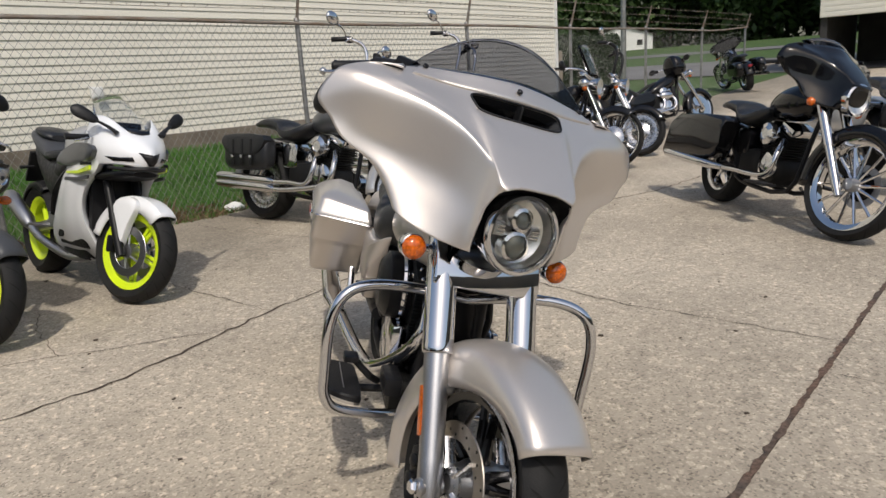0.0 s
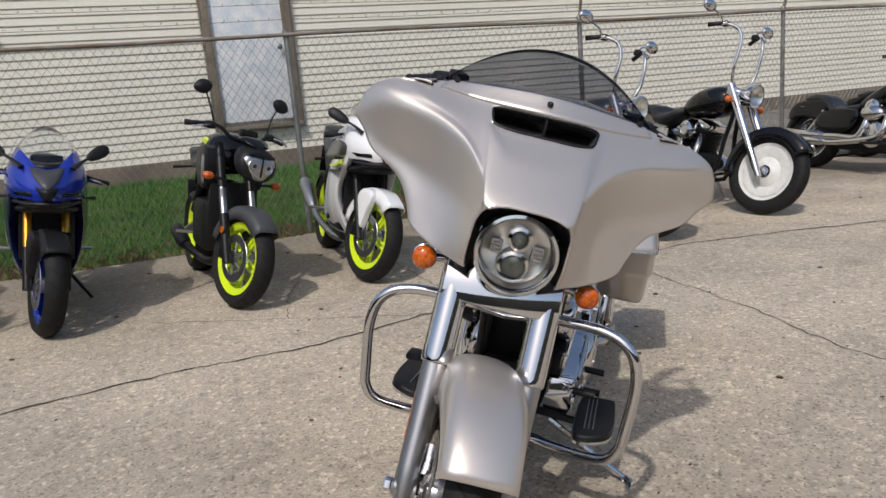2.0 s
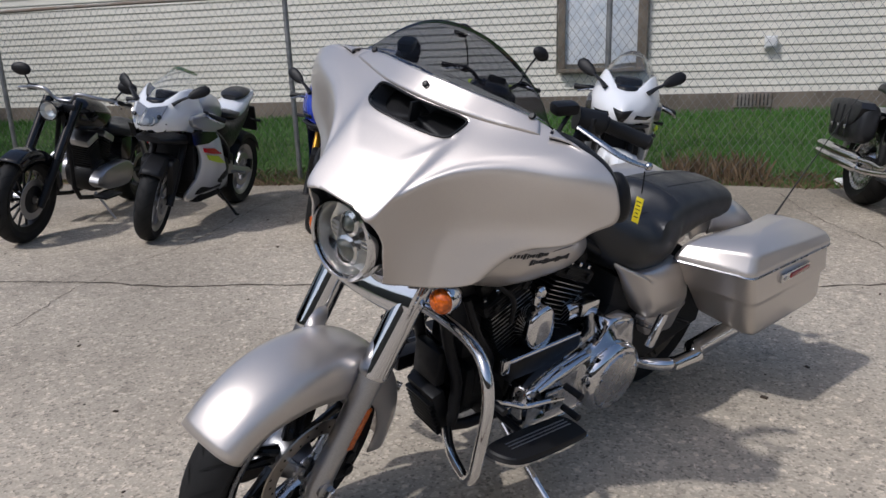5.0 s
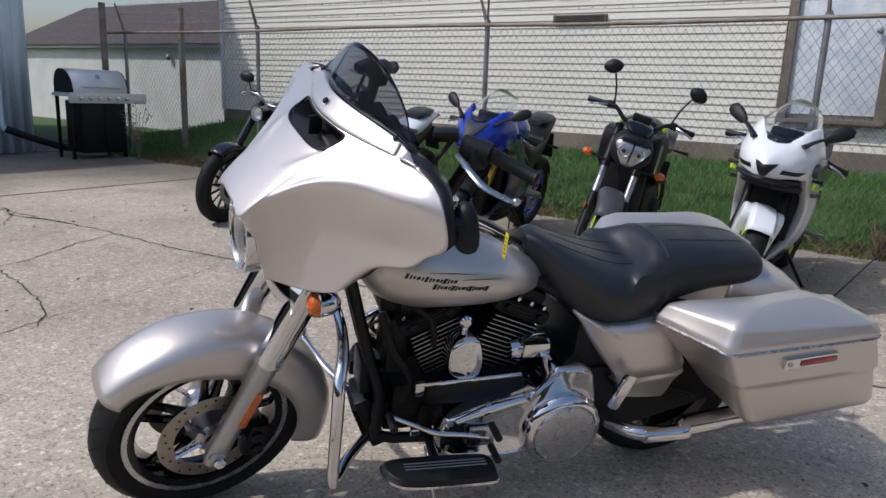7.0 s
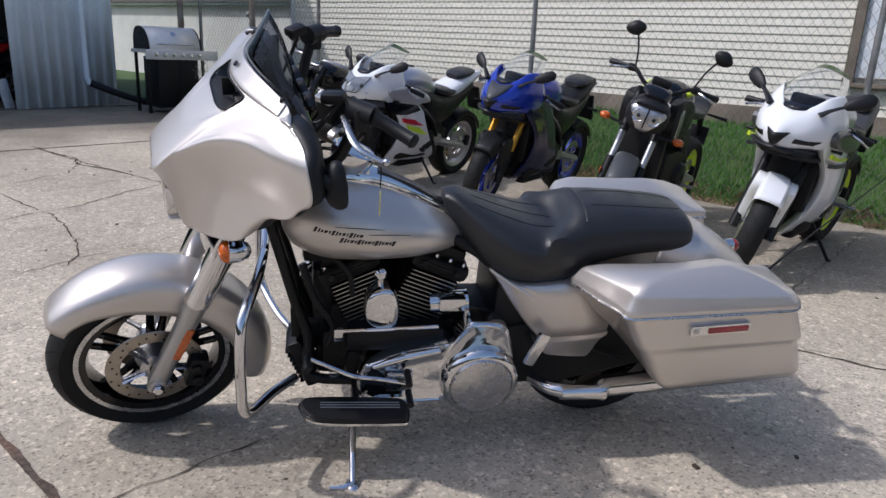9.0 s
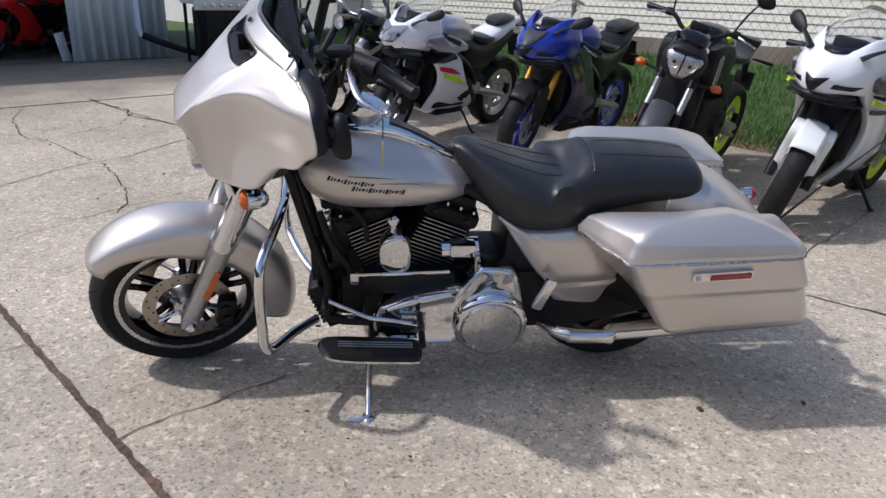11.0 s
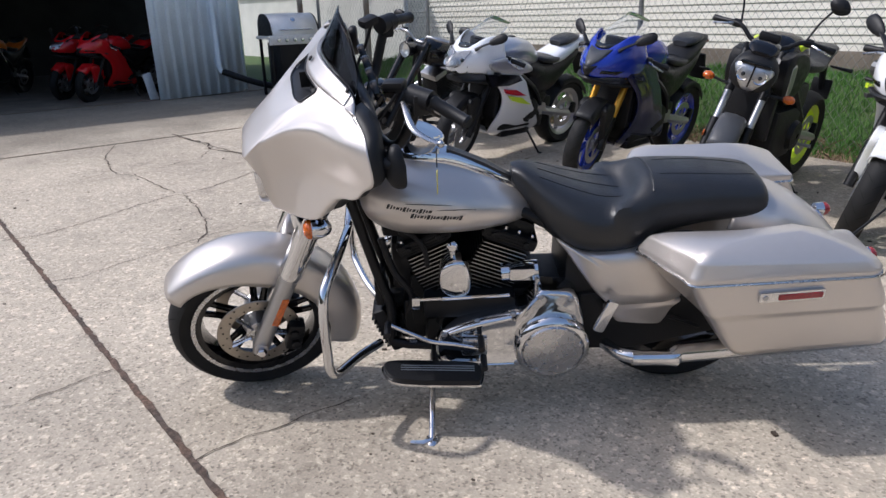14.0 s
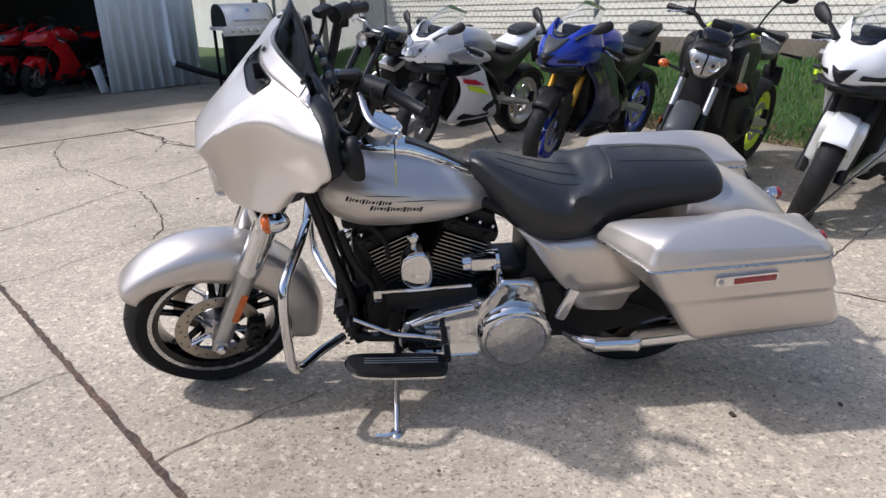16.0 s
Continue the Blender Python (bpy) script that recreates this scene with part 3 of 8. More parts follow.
for dz, dy in ((0.16, -0.04), (0.31, -0.09), (0.45, -0.14)):
    s = Shape().tube([(x, FENCE_Y + dy, RAIL_Z + dz - 0.02 * math.sin(math.pi * ((x + 3.2) % 3.5) / 3.5)) for x in [-10.6 + 0.5 * k for k in range(64)]], 0.003, 4)
    rnd = random.Random(3)
    for k in range(210):
        x = -10.6 + 0.15 * k
        for q in range(2):
            a = rnd.random() * 6.3
            s.tube([(x - 0.012, FENCE_Y + dy - 0.02 * math.cos(a), RAIL_Z + dz - 0.02 * math.sin(a)), (x + 0.012, FENCE_Y + dy + 0.02 * math.cos(a), RAIL_Z + dz + 0.02 * math.sin(a))], 0.0022, 3)
    part("barbed_wire", s, RUSTY, fence)
s = Shape()
pitch, zt = 0.085, RAIL_Z - 0.02
for k in range(-26, 375):
    x = -11.1 + pitch * k
    zb = 0.03
    for sgn in (1, -1):
        h = zt - zb
        a, b = (x, zb), (x + sgn * h * 0.72, zt)
        if b[0] < -11.1 or b[0] > 20.7 or a[0] < -11.3 or a[0] > 20.9:
            continue
        s.tube([(a[0], FENCE_Y - 0.006 * sgn, a[1]), (b[0], FENCE_Y - 0.006 * sgn, b[1])], 0.0021 if (a[0] + b[0]) / 2 < 10.0 else 0.0007, 3)
tagged(part("chain_link", s, WIRE, fence), "grey woven wire mesh", kind="stuff")

# ---- the silver touring motorcycle ----
# Its own frame: x ahead, y to its left, z up from the ground; the fork turns round a raked axis.
FORK_AT, RAKE, STEER, LEAN = Vector((0.8125, 0, 0.318)), radians(26), radians(13.0), 13.0
_ax = Vector((-math.sin(RAKE), 0, math.cos(RAKE)))
TURN = Matrix.Translation(FORK_AT) @ Matrix.Rotation(STEER, 4, _ax) @ Matrix.Translation(-FORK_AT)
tour = thing("touring_motorcycle", pose(-0.034, 0.192, 0.005, 0, 0, 231.4) @ pose(0, 0, 0, -LEAN, 0, 0),
             "pewter-silver touring motorcycle with fairing and saddlebags leaning on its stand", "motorcycle")


def fork_part(name, s, mat, parent=None, label="", **k):
    return part(name, s.moved(TURN), mat, parent or tour, label, **k)


def tyre_shape(c, R, r_rim, w, n=64):
    h = w / 2
    return Shape().lathe([(r_rim - 0.012, -h * 0.62), (r_rim + 0.01, -h * 0.75), ((R + r_rim) / 2 + 0.004, -h), (R - 0.028, -h * 0.9), (R - 0.008, -h * 0.55), (R, 0), (R - 0.008, h * 0.55),
                          (R - 0.028, h * 0.9), ((R + r_rim) / 2 + 0.004, h), (r_rim + 0.01, h * 0.75), (r_rim - 0.012, h * 0.62)], c, (0, 1, 0), n)


def groove_shape(c, R, w, n=26):
    """Curved tread grooves as thin raised-dark strips sunk in the tread."""
    s = Shape()
    for k in range(n):
        a0 = 2 * math.pi * k / n
        for sg in (1, -1):
            rows = []
            for q in range(5):
                u = q / 4
                a = a0 + 0.16 * u + (0.1 if sg < 0 else 0)
                y = sg * (0.1 + 0.8 * u) * w / 2
                rr = R + 0.0012 - 0.030 * max(0, (abs(y) / (w / 2)) ** 2.6)
                da = 0.007 + 0.006 * math.sin(math.pi * u)
                rows.append([(c[0] + rr * math.cos(a - da), c[1] + y, c[2] + rr * math.sin(a - da)), (c[0] + rr * math.cos(a + da), c[1] + y, c[2] + rr * math.sin(a + da))])
            s.grid(rows)
    return s


GROOVE = material("tread_groove", (0.004, 0.004, 0.004), 0.9)

# the wheel and its mudguard stand turned a little further than the fairing
TURN2 = Matrix.Translation(FORK_AT) @ Matrix.Rotation(radians(16.5), 4, _ax) @ Matrix.Translation(-FORK_AT)
BIG = Matrix.Translation(FORK_AT) @ Matrix.Scale(1.03, 4) @ Matrix.Translation(-FORK_AT)


def wheel_part(name, s, mat, parent=None, label="", **k):
    return part(name, s.moved(BIG).moved(TURN2), mat, parent or tour, label, **k)


# front wheel
fw = part("front_wheel", tyre_shape(FORK_AT, 0.318, 0.236, 0.128).moved(BIG).moved(TURN2), RUBBER, tour, "black tyre on a black five-spoke alloy wheel")
tagged(wheel_part("tread_pattern", groove_shape(FORK_AT, 0.318, 0.118), GROOVE, fw), kind="stuff")
s = Shape().lathe([(0.240, -0.052), (0.228, -0.050), (0.205, -0.044), (0.198, -0.02), (0.198, 0.02), (0.205, 0.044), (0.228, 0.050), (0.240, 0.052), (0.238, 0.03), (0.225, 0.0), (0.238, -0.03)], FORK_AT, (0, 1, 0), 64)
wheel_part("rim", s, BLACK_GLOSS, fw)
s = Shape()
for sg in (-1, 1):
    s.lathe([(0.241, sg * 0.0535), (0.226, sg * 0.0525), (0.226, sg * 0.0505), (0.241, sg * 0.0505)], FORK_AT, (0, 1, 0), 64)
wheel_part("rim_stripe", s, ALUMINIUM, fw, "machined silver rim lip")
for k in range(5):
    s = Shape()
    for off in (-0.13, 0.13):
        a = 2 * math.pi * k / 5 + 0.5
        p = [FORK_AT + Vector((rr * math.cos(a + off * f), 0, rr * math.sin(a + off * f))) for rr, f in ((0.05, 1.6), (0.11, 1.25), (0.2, 1.0))]
        s.tube(p, [0.02, 0.0135, 0.012], 8, 3)
    wheel_part("spoke", s, BLACK_GLOSS, fw)
wheel_part("hub", Shape().lathe([(0.02, -0.085), (0.045, -0.08), (0.05, -0.05), (0.06, -0.03), (0.06, 0.03), (0.05, 0.05), (0.045, 0.08), (0.02, 0.085)], FORK_AT, (0, 1, 0), 28, True), SATIN, fw)
for sg in (1, -1):
    c = FORK_AT + Vector((0, sg * 0.078, 0))
    s = Shape().lathe([(0.150, -0.0025), (0.152, 0), (0.150, 0.0025), (0.108, 0.0025), (0.106, 0), (0.108, -0.0025), (0.150, -0.0025)], c, (0, 1, 0), 56)
    disc = wheel_part("brake_disc", s, STEEL, fw, "drilled bronze-grey disc")
    for k in range(30):
        a = 2 * math.pi * k / 30
        rr = (0.118, 0.130, 0.141)[k % 3]
        wheel_part("drill_hole", Shape().lathe([(0.004, 0), (0.004, 0.0004), (0.0005, 0.0005)], c + Vector((rr * math.cos(a), sg * 0.0028, rr * math.sin(a))), (0, sg, 0), 8), GROOVE, disc)
    s = Shape()
    for k in range(5):
        a = 2 * math.pi * k / 5 + 0.9
        s.tube([c + Vector((rr * math.cos(a), 0, rr * math.sin(a))) for rr in (0.035, 0.07, 0.112)], [0.019, 0.014, 0.017], 8, flat=0.35)
    s.lathe([(0.045, -0.006), (0.048, 0.006), (0.02, 0.012)], c, (0, sg, 0), 24)
    wheel_part("disc_carrier", s, ALUMINIUM, fw, "silver disc carrier")
    s = Shape()
    ca = math.radians(196)
    cc = c + Vector((0.128 * math.cos(ca), sg * 0.008, 0.128 * math.sin(ca)))
    s.box((0, 0, 0), (0.062, 0.062, 0.12), Matrix.Translation(cc) @ pose(0, 0, 0, 0, -16, 0), 0.014)
    s.lathe([(0.018, 0), (0.018, 0.012), (0.012, 0.016), (0.001, 0.016)], cc + Vector((0, sg * 0.03, 0.025)), (0, sg, 0), 16)
    s.lathe([(0.018, 0), (0.018, 0.012), (0.012, 0.016), (0.001, 0.016)], cc + Vector((0, sg * 0.03, -0.025)), (0, sg, 0), 16)
    wheel_part("brake_caliper", s, BLACK_SATIN, fw, "black brake caliper")


def on_fork(z, off=0.0):
    """x of the fork tubes at a height."""
    return 0.805 - math.tan(RAKE) * (z - 0.30) + off


# fork
for sg in (1, -1):
    y = sg * 0.131
    s = Shape().tube([(on_fork(z), y, z) for z in (0.262, 0.30, 0.36, 0.46, 0.56, 0.61)], [0.022, 0.034, 0.033, 0.033, 0.035, 0.036], 20)
    s.lathe([(0.026, -0.03), (0.026, 0.03), (0.018, 0.036), (0.001, 0.036)], (on_fork(0.30), y, 0.30), (0, sg, 0), 18)
    s.box((on_fork(0.53, 0.012), y - sg * 0.022, 0.53), (0.035, 0.05, 0.03), b=0.01)
    leg = fork_part("fork_leg", s, SATIN, label="satin aluminium fork slider")
    fork_part("axle_nut", Shape().lathe([(0.017, 0.0), (0.019, 0.004), (0.019, 0.018), (0.014, 0.024), (0.001, 0.024)], (on_fork(0.30), y + sg * 0.034, 0.30), (0, sg, 0), 6), CHROME, leg)
    s = Shape().tube([(on_fork(z), y, z) for z in (0.603, 0.605, 0.608, 0.614, 0.622, 0.65, 0.70, 0.75, 0.80, 0.85, 0.90)], [0.036, 0.0405, 0.0418, 0.0426, 0.0428, 0.043, 0.043, 0.0432, 0.0434, 0.0436, 0.0436], 28)
    fork_part("fork_cover", s, CHROME, label="chrome upper fork cover")
    s = Shape().box((0, 0, 0), (0.026, 0.010, 0.130), Matrix.Translation((on_fork(0.465, -0.014), y + sg * 0.030, 0.465)) @ pose(0, 0, 0, 0, -26, 0), 0.004)
    fork_part("fork_reflector", s, AMBER, leg, "long amber reflector strip")
s = Shape()
for z, hh in ((0.842, 0.125),):
    x = on_fork(z, 0.034)
    zs = [z - hh / 2 + hh * q / 8 for q in range(9)]
    s.loft([[(x - 0.004 + 0.022 * (1 - (yy / 0.17) ** 2) + 0.012 * (1 - ((zz - z) / (hh / 2)) ** 2) + (zz - z) * -0.488, yy, zz) for zz in zs] + [(x - 0.04 + (zz - z) * -0.488, yy, zz) for zz in (z + hh / 2, z - hh / 2)] for yy in [-0.168 + 0.021 * k for k in range(17)]])
fork_part("fork_bridge_cover", s, CHROME, label="chrome cover below the headlight", bevel=0.006)
fork_part("steering_stem", Shape().tube([(0.56, 0, 0.785), (0.42, 0, 1.08)], 0.04, 14).box((on_fork(0.80) - 0.02, 0, 0.795), (0.09, 0.28, 0.03), b=0.01), BLACK_SATIN)
for sg in (1, -1):
    arm = fork_part("signal_arm", Shape().tube([(0.50, sg * 0.125, 0.855), (0.515, sg * 0.18, 0.858), (0.535, sg * 0.222, 0.861)], [0.014, 0.012, 0.018], 12, 3), CHROME)
    c = Vector((0.55, sg * 0.232, 0.861))
    fork_part("turn_signal_housing", Shape().lathe([(0.008, -0.06), (0.022, -0.052), (0.033, -0.03), (0.036, 0.0), (0.036, 0.004), (0.033, 0.006)], c, (1, 0, 0.05), 24), CHROME, arm)
    fork_part("turn_signal_lens", Shape().lathe([(0.033, 0.003), (0.034, 0.012), (0.030, 0.022), (0.018, 0.030), (0.001, 0.033)], c, (1, 0, 0.05), 24), AMBER, arm, "round amber lens")

# front fender
def fender_skin(c, prof, a0, a1, n, widths, drop=None):
    """A mudguard: prof is (share of half width, drop from the crown radius)."""
    rows = []
    for k in range(n + 1):
        t = k / n
        a = math.radians(a0 + (a1 - a0) * t)
        hw, R = widths(t)
        k_ = drop(t) if drop else 1.0
        rows.append([(c[0] + (R - d * k_) * math.cos(a), c[1] + u * hw, c[2] + (R - d * k_) * math.sin(a)) for u, d in prof])
    return rows


def smooth01(t):
    t = min(1, max(0, t))
    return t * t * (3 - 2 * t)


PROF = [(-.99, 0.125), (-1.0, 0.10), (-0.985, 0.072), (-0.94, 0.050), (-0.86, 0.031), (-0.72, 0.016), (-0.52, 0.0065), (-0.27, 0.0015), (0, 0.0), (0.27, 0.0015), (0.52, 0.0065), (0.72, 0.016), (0.86, 0.031), (0.94, 0.050), (0.985, 0.072), (1.0, 0.10), (.99, 0.125)]


def ff_width(t):
    return 0.104 - 0.012 * smooth01((0.25 - t) / 0.25) - 0.008 * smooth01((t - 0.8) / 0.2), 0.366 + 0.03 * smooth01((t - 0.55) / 0.45) + 0.004 * smooth01((0.2 - t) / 0.2)


rows = fender_skin(FORK_AT, PROF, 40, 203, 44, ff_width, lambda t: 0.50 + 0.56 * smooth01(t / 0.42))
wheel_part("front_fender", Shape().grid(rows), PEWTER, label="pewter front fender", thick=0.006)

# batwing fairing
# columns from the middle out to the wing's end; levels: bottom, low, flank, crest, and four above the crest
col_mid = [(0.678, 0.000, 0.893), (0.701, 0.000, 0.944), (0.715, 0.000, 0.997), (0.740, 0.000, 1.083), (0.658, 0.000, 1.162), (0.576, 0.000, 1.235), (0.502, 0.000, 1.299), (0.453, 0.000, 1.354)]
col_brow = [(0.673, 0.108, 0.894), (0.696, 0.113, 0.947), (0.711, 0.116, 1.002), (0.726, 0.106, 1.089), (0.645, 0.112, 1.168), (0.565, 0.118, 1.239), (0.490, 0.101, 1.298), (0.440, 0.095, 1.350)]
col_shoulder = [(0.641, 0.151, 0.896), (0.649, 0.143, 0.955), (0.655, 0.135, 1.021), (0.668, 0.131, 1.135), (0.601, 0.151, 1.192), (0.528, 0.171, 1.249), (0.461, 0.185, 1.297), (0.415, 0.181, 1.342)]
col_inner_wing = [(0.598, 0.210, 0.905), (0.588, 0.198, 0.973), (0.578, 0.187, 1.048), (0.580, 0.198, 1.198), (0.532, 0.223, 1.236), (0.483, 0.266, 1.268), (0.428, 0.279, 1.303), (0.390, 0.261, 1.333)]
col_wing = [(0.557, 0.270, 0.925), (0.531, 0.269, 0.997), (0.508, 0.271, 1.075), (0.501, 0.304, 1.232), (0.472, 0.324, 1.263), (0.438, 0.361, 1.285), (0.404, 0.354, 1.307), (0.386, 0.311, 1.325)]
col_outer_wing = [(0.523, 0.303, 0.947), (0.489, 0.332, 1.024), (0.454, 0.364, 1.097), (0.438, 0.433, 1.228), (0.427, 0.436, 1.267), (0.399, 0.428, 1.293), (0.395, 0.388, 1.309), (0.399, 0.331, 1.318)]
col_wing_end = [(0.480, 0.307, 0.974), (0.456, 0.367, 1.046), (0.422, 0.456, 1.096), (0.373, 0.531, 1.185), (0.378, 0.504, 1.259), (0.379, 0.457, 1.293), (0.395, 0.391, 1.313), (0.413, 0.328, 1.313)]
COLUMNS = [col_mid, col_brow, col_shoulder, col_inner_wing, col_wing, col_outer_wing, col_wing_end]


def under(a, b, k):
    """A level close below the crest that keeps it crisp near the lamp and soft towards the wings."""
    return tuple(p + k * (q - p) for p, q in zip(a, b))


COLUMNS = [c[:3] + [under(c[2], c[3], k)] + c[3:] for c, k in zip(COLUMNS, (.72, .72, .68, .58, .52, .5, .5))]
NET = [list(r) for r in zip(*COLUMNS)]
full = [[(x, -y, z) for x, y, z in reversed(r[1:])] + r for r in NET]
rows = np.array(skin(full, 10, 9))
# the crest is crisp over the lamp and rounds off towards the wings
for _ in range(9):
    k_ = np.clip((np.abs(rows[:, :, 1]) - .10) / .12, 0, 1)[1:-1, 1:-1, None] * .5
    mean_ = (rows[:-2, 1:-1] + rows[2:, 1:-1] + rows[1:-1, :-2] + rows[1:-1, 2:]) / 4
    rows[1:-1, 1:-1] += k_ * (mean_ - rows[1:-1, 1:-1])
rows = [[tuple(float(v_) for v_ in p) for p in r] for r in rows]
# shallow channel running down from the vent
rows = [[(x - 0.007 * min(1, max(0, (z - 1.185) / 0.05)) * min(1, max(0, (0.152 - 1.05 * (1.262 - z) - abs(y)) / 0.012)) if 1.185 < z < 1.262 else x, y, z) for x, y, z in r] for r in rows]
CLOUD = np.array([p for r in rows for p in r])


def on_skin(y, z):
    """x of the fairing at y and z."""
    d = (CLOUD[:, 1] - y) ** 2 + (CLOUD[:, 2] - z) ** 2
    near = CLOUD[np.argsort(d)[:7]]
    fit_ = np.linalg.lstsq(np.c_[np.ones(7), near[:, 1] - y, near[:, 2] - z], near[:, 0], rcond=None)[0]
    return float(min(max(fit_[0], near[:, 0].min() - .006), near[:, 0].max() + .006))


def vent_f(y, z):
    v = (z - 1.278) / 0.0245
    return ((abs(y) / (0.143 + 0.008 * max(-1, min(1, v)))) ** 5 + abs(v) ** 5) ** 0.2


def lamp_f(y, z):
    v = (z - 0.970) / 0.122
    return ((abs(y) / 0.130) ** 3.4 + abs(v) ** 3.4) ** (1 / 3.4)


def outline_of(f, zc, n):
    """Points of the curve where f is 1, round (0, zc), on the skin."""
    out = []
    for k in range(n):
        a = 2 * math.pi * k / n
        y, z = 0.1 * math.cos(a), 0.1 * math.sin(a) * (0.2 if f is vent_f else 1)
        for _ in range(6):
            q = f(y, zc + z)
            y, z = y / q, z / q
        out.append((on_skin(y, zc + z), y, zc + z))
    return out


def cut_hole(s, f):
    """Removes the part of a sheet where f is below 1, along a clean edge."""
    val = [f(y, z) for _, y, z in s.v]
    made, faces = {}, []

    def crossing(a, b):
        key = (min(a, b), max(a, b))
        if key not in made:
            a, b = key
            t = (1 - val[a]) / (val[b] - val[a])
            made[key] = len(s.v)
            s.v.append(tuple(p + (q - p) * t for p, q in zip(s.v[a], s.v[b])))
        return made[key]

    for q in s.f:
        ring = []
        for a, b in zip(q, q[1:] + q[:1]):
            if val[a] >= 1:
                ring.append(a)
            if (val[a] >= 1) != (val[b] >= 1):
                ring.append(crossing(a, b))
        if len(ring) > 2:
            faces.append(tuple(ring))
    s.f = faces


s = Shape().grid(rows)
cut_hole(s, vent_f)
cut_hole(s, lamp_f)
fairing = fork_part("fairing", s, PEWTER, label="pewter batwing fairing", thick=0.006)
rim = outline_of(vent_f, 1.278, 64)
fork_part("vent_rim", Shape().tube([(x + .001, y, z) for x, y, z in rim], 0.0032, 6, closed=True), BLACK_PLASTIC, fairing, "black vent surround")
duct = Shape().grid([[(p[0] - d * .9, p[1] * (1 - d), 1.278 + (p[2] - 1.278) * (1 - d) - d * .35) for p in rim + rim[:1]] for d in (0, .03, .06)])
fork_part("vent_duct", duct, GREY_PLASTIC, fairing, "grey vent lining")
duct = Shape().grid([[(p[0] - .054, p[1] * .94 * k_, 1.257 + (p[2] - 1.278) * .94 * k_) for p in rim + rim[:1]] for k_ in (1, .5, .02)])
fork_part("vent_back", duct, BLACK_PLASTIC, fairing)
fork_part("vent_divider", Shape().box((on_skin(0, 1.278) - 0.022, 0, 1.272), (0.036, 0.007, 0.052), b=0.002), BLACK_PLASTIC, fairing)
arch = sorted((p for p in outline_of(lamp_f, 0.970, 72) if p[2] > .893), key=lambda p: -math.atan2(p[2] - .970, p[1]) if p[2] > .970 or p[1] > 0 else -math.atan2(p[2] - .970, p[1]) - 2 * math.pi)
fork_part("lamp_recess", Shape().grid([[(p[0] - dx, p[1] * k_, .970 + (p[2] - .970) * k_) for p in arch] for dx, k_ in ((.001, 1.0), (.012, .985), (.045, .93), (.06, .80))]), BLACK_SATIN, fairing, "black recess round the headlight")
for y in (-0.262, 0.0, 0.262):
    z = 1.337
    c = (on_skin(y, z) + 0.011, y, z)
    fork_part("shield_screw", Shape().lathe([(0.0085, 0), (0.0085, 0.004), (0.006, 0.006), (0.001, 0.006)], c, (0.75, 0, 0.65), 14), BLACK_SATIN, fairing)
rise = lambda y: smooth01((.335 - abs(y)) / .05)
lip = [[(x - .003 + .0065 * rise(y), y, z - .002 + .005 * rise(y)) for x, y, z in r[24:-24]] for r in rows[-10:]]
lip[0] = [(x - .004, y, z - .003) for x, y, z in lip[0]]
fork_part("screen_lip", Shape().grid(lip), PEWTER, fairing, "raised painted lip along the screen", thick=0.004)
# inner fairing: rim of the shell and a dark panel behind
s = Shape()
back = [[(p[0] - 0.002, p[1], p[2]), (p[0] - 0.03, p[1] * 0.97, p[2]), (p[0] - 0.05, p[1] * 0.9, p[2])] for p in [r[-1] for r in rows]]
s.grid(back)
s.grid([[(x, -y, z) for x, y, z in r] for r in back])
half = [(r[-1][0] - 0.05, r[-1][1] * 0.9, r[-1][2]) for r in rows]
s.grid([[(x, y * k, z - (0.03 if abs(k) < .5 else 0)) for k in (1, .75, .5, .25, 0, -.25, -.5, -.75, -1)] for x, y, z in half])
inner = fork_part("inner_fairing", s, BLACK_PLASTIC, fairing, "matt black inner fairing", thick=0.004)
for y in (-0.15, -0.05, 0.05, 0.15):
    fork_part("gauge", Shape().lathe([(0.042, -0.01), (0.044, 0.0), (0.042, 0.012), (0.036, 0.012), (0.035, 0.004), (0.001, 0.004)], (0.298, y, 1.265), (-0.9, 0, 0.3), 24), BLACK_GLOSS, inner)
# windscreen
base = rows[-1]
scr = []
for k in range(9):
    t = k / 8
    r_ = []
    for (x, y, z) in base[6:-6]:
        u = min(1.0, abs(y) / 0.318)
        h = 0.120 * max(0.0, 1 - u ** 2.2)
        r_.append((x - 0.004 - (0.070 * max(0.04, 1 - u ** 2)) * t, y * (1 - 0.04 * t), z + h * t + 0.002))
    scr.append(r_)
fork_part("windscreen", Shape().grid(scr), SMOKE, label="short smoked windscreen", thick=0.0012)
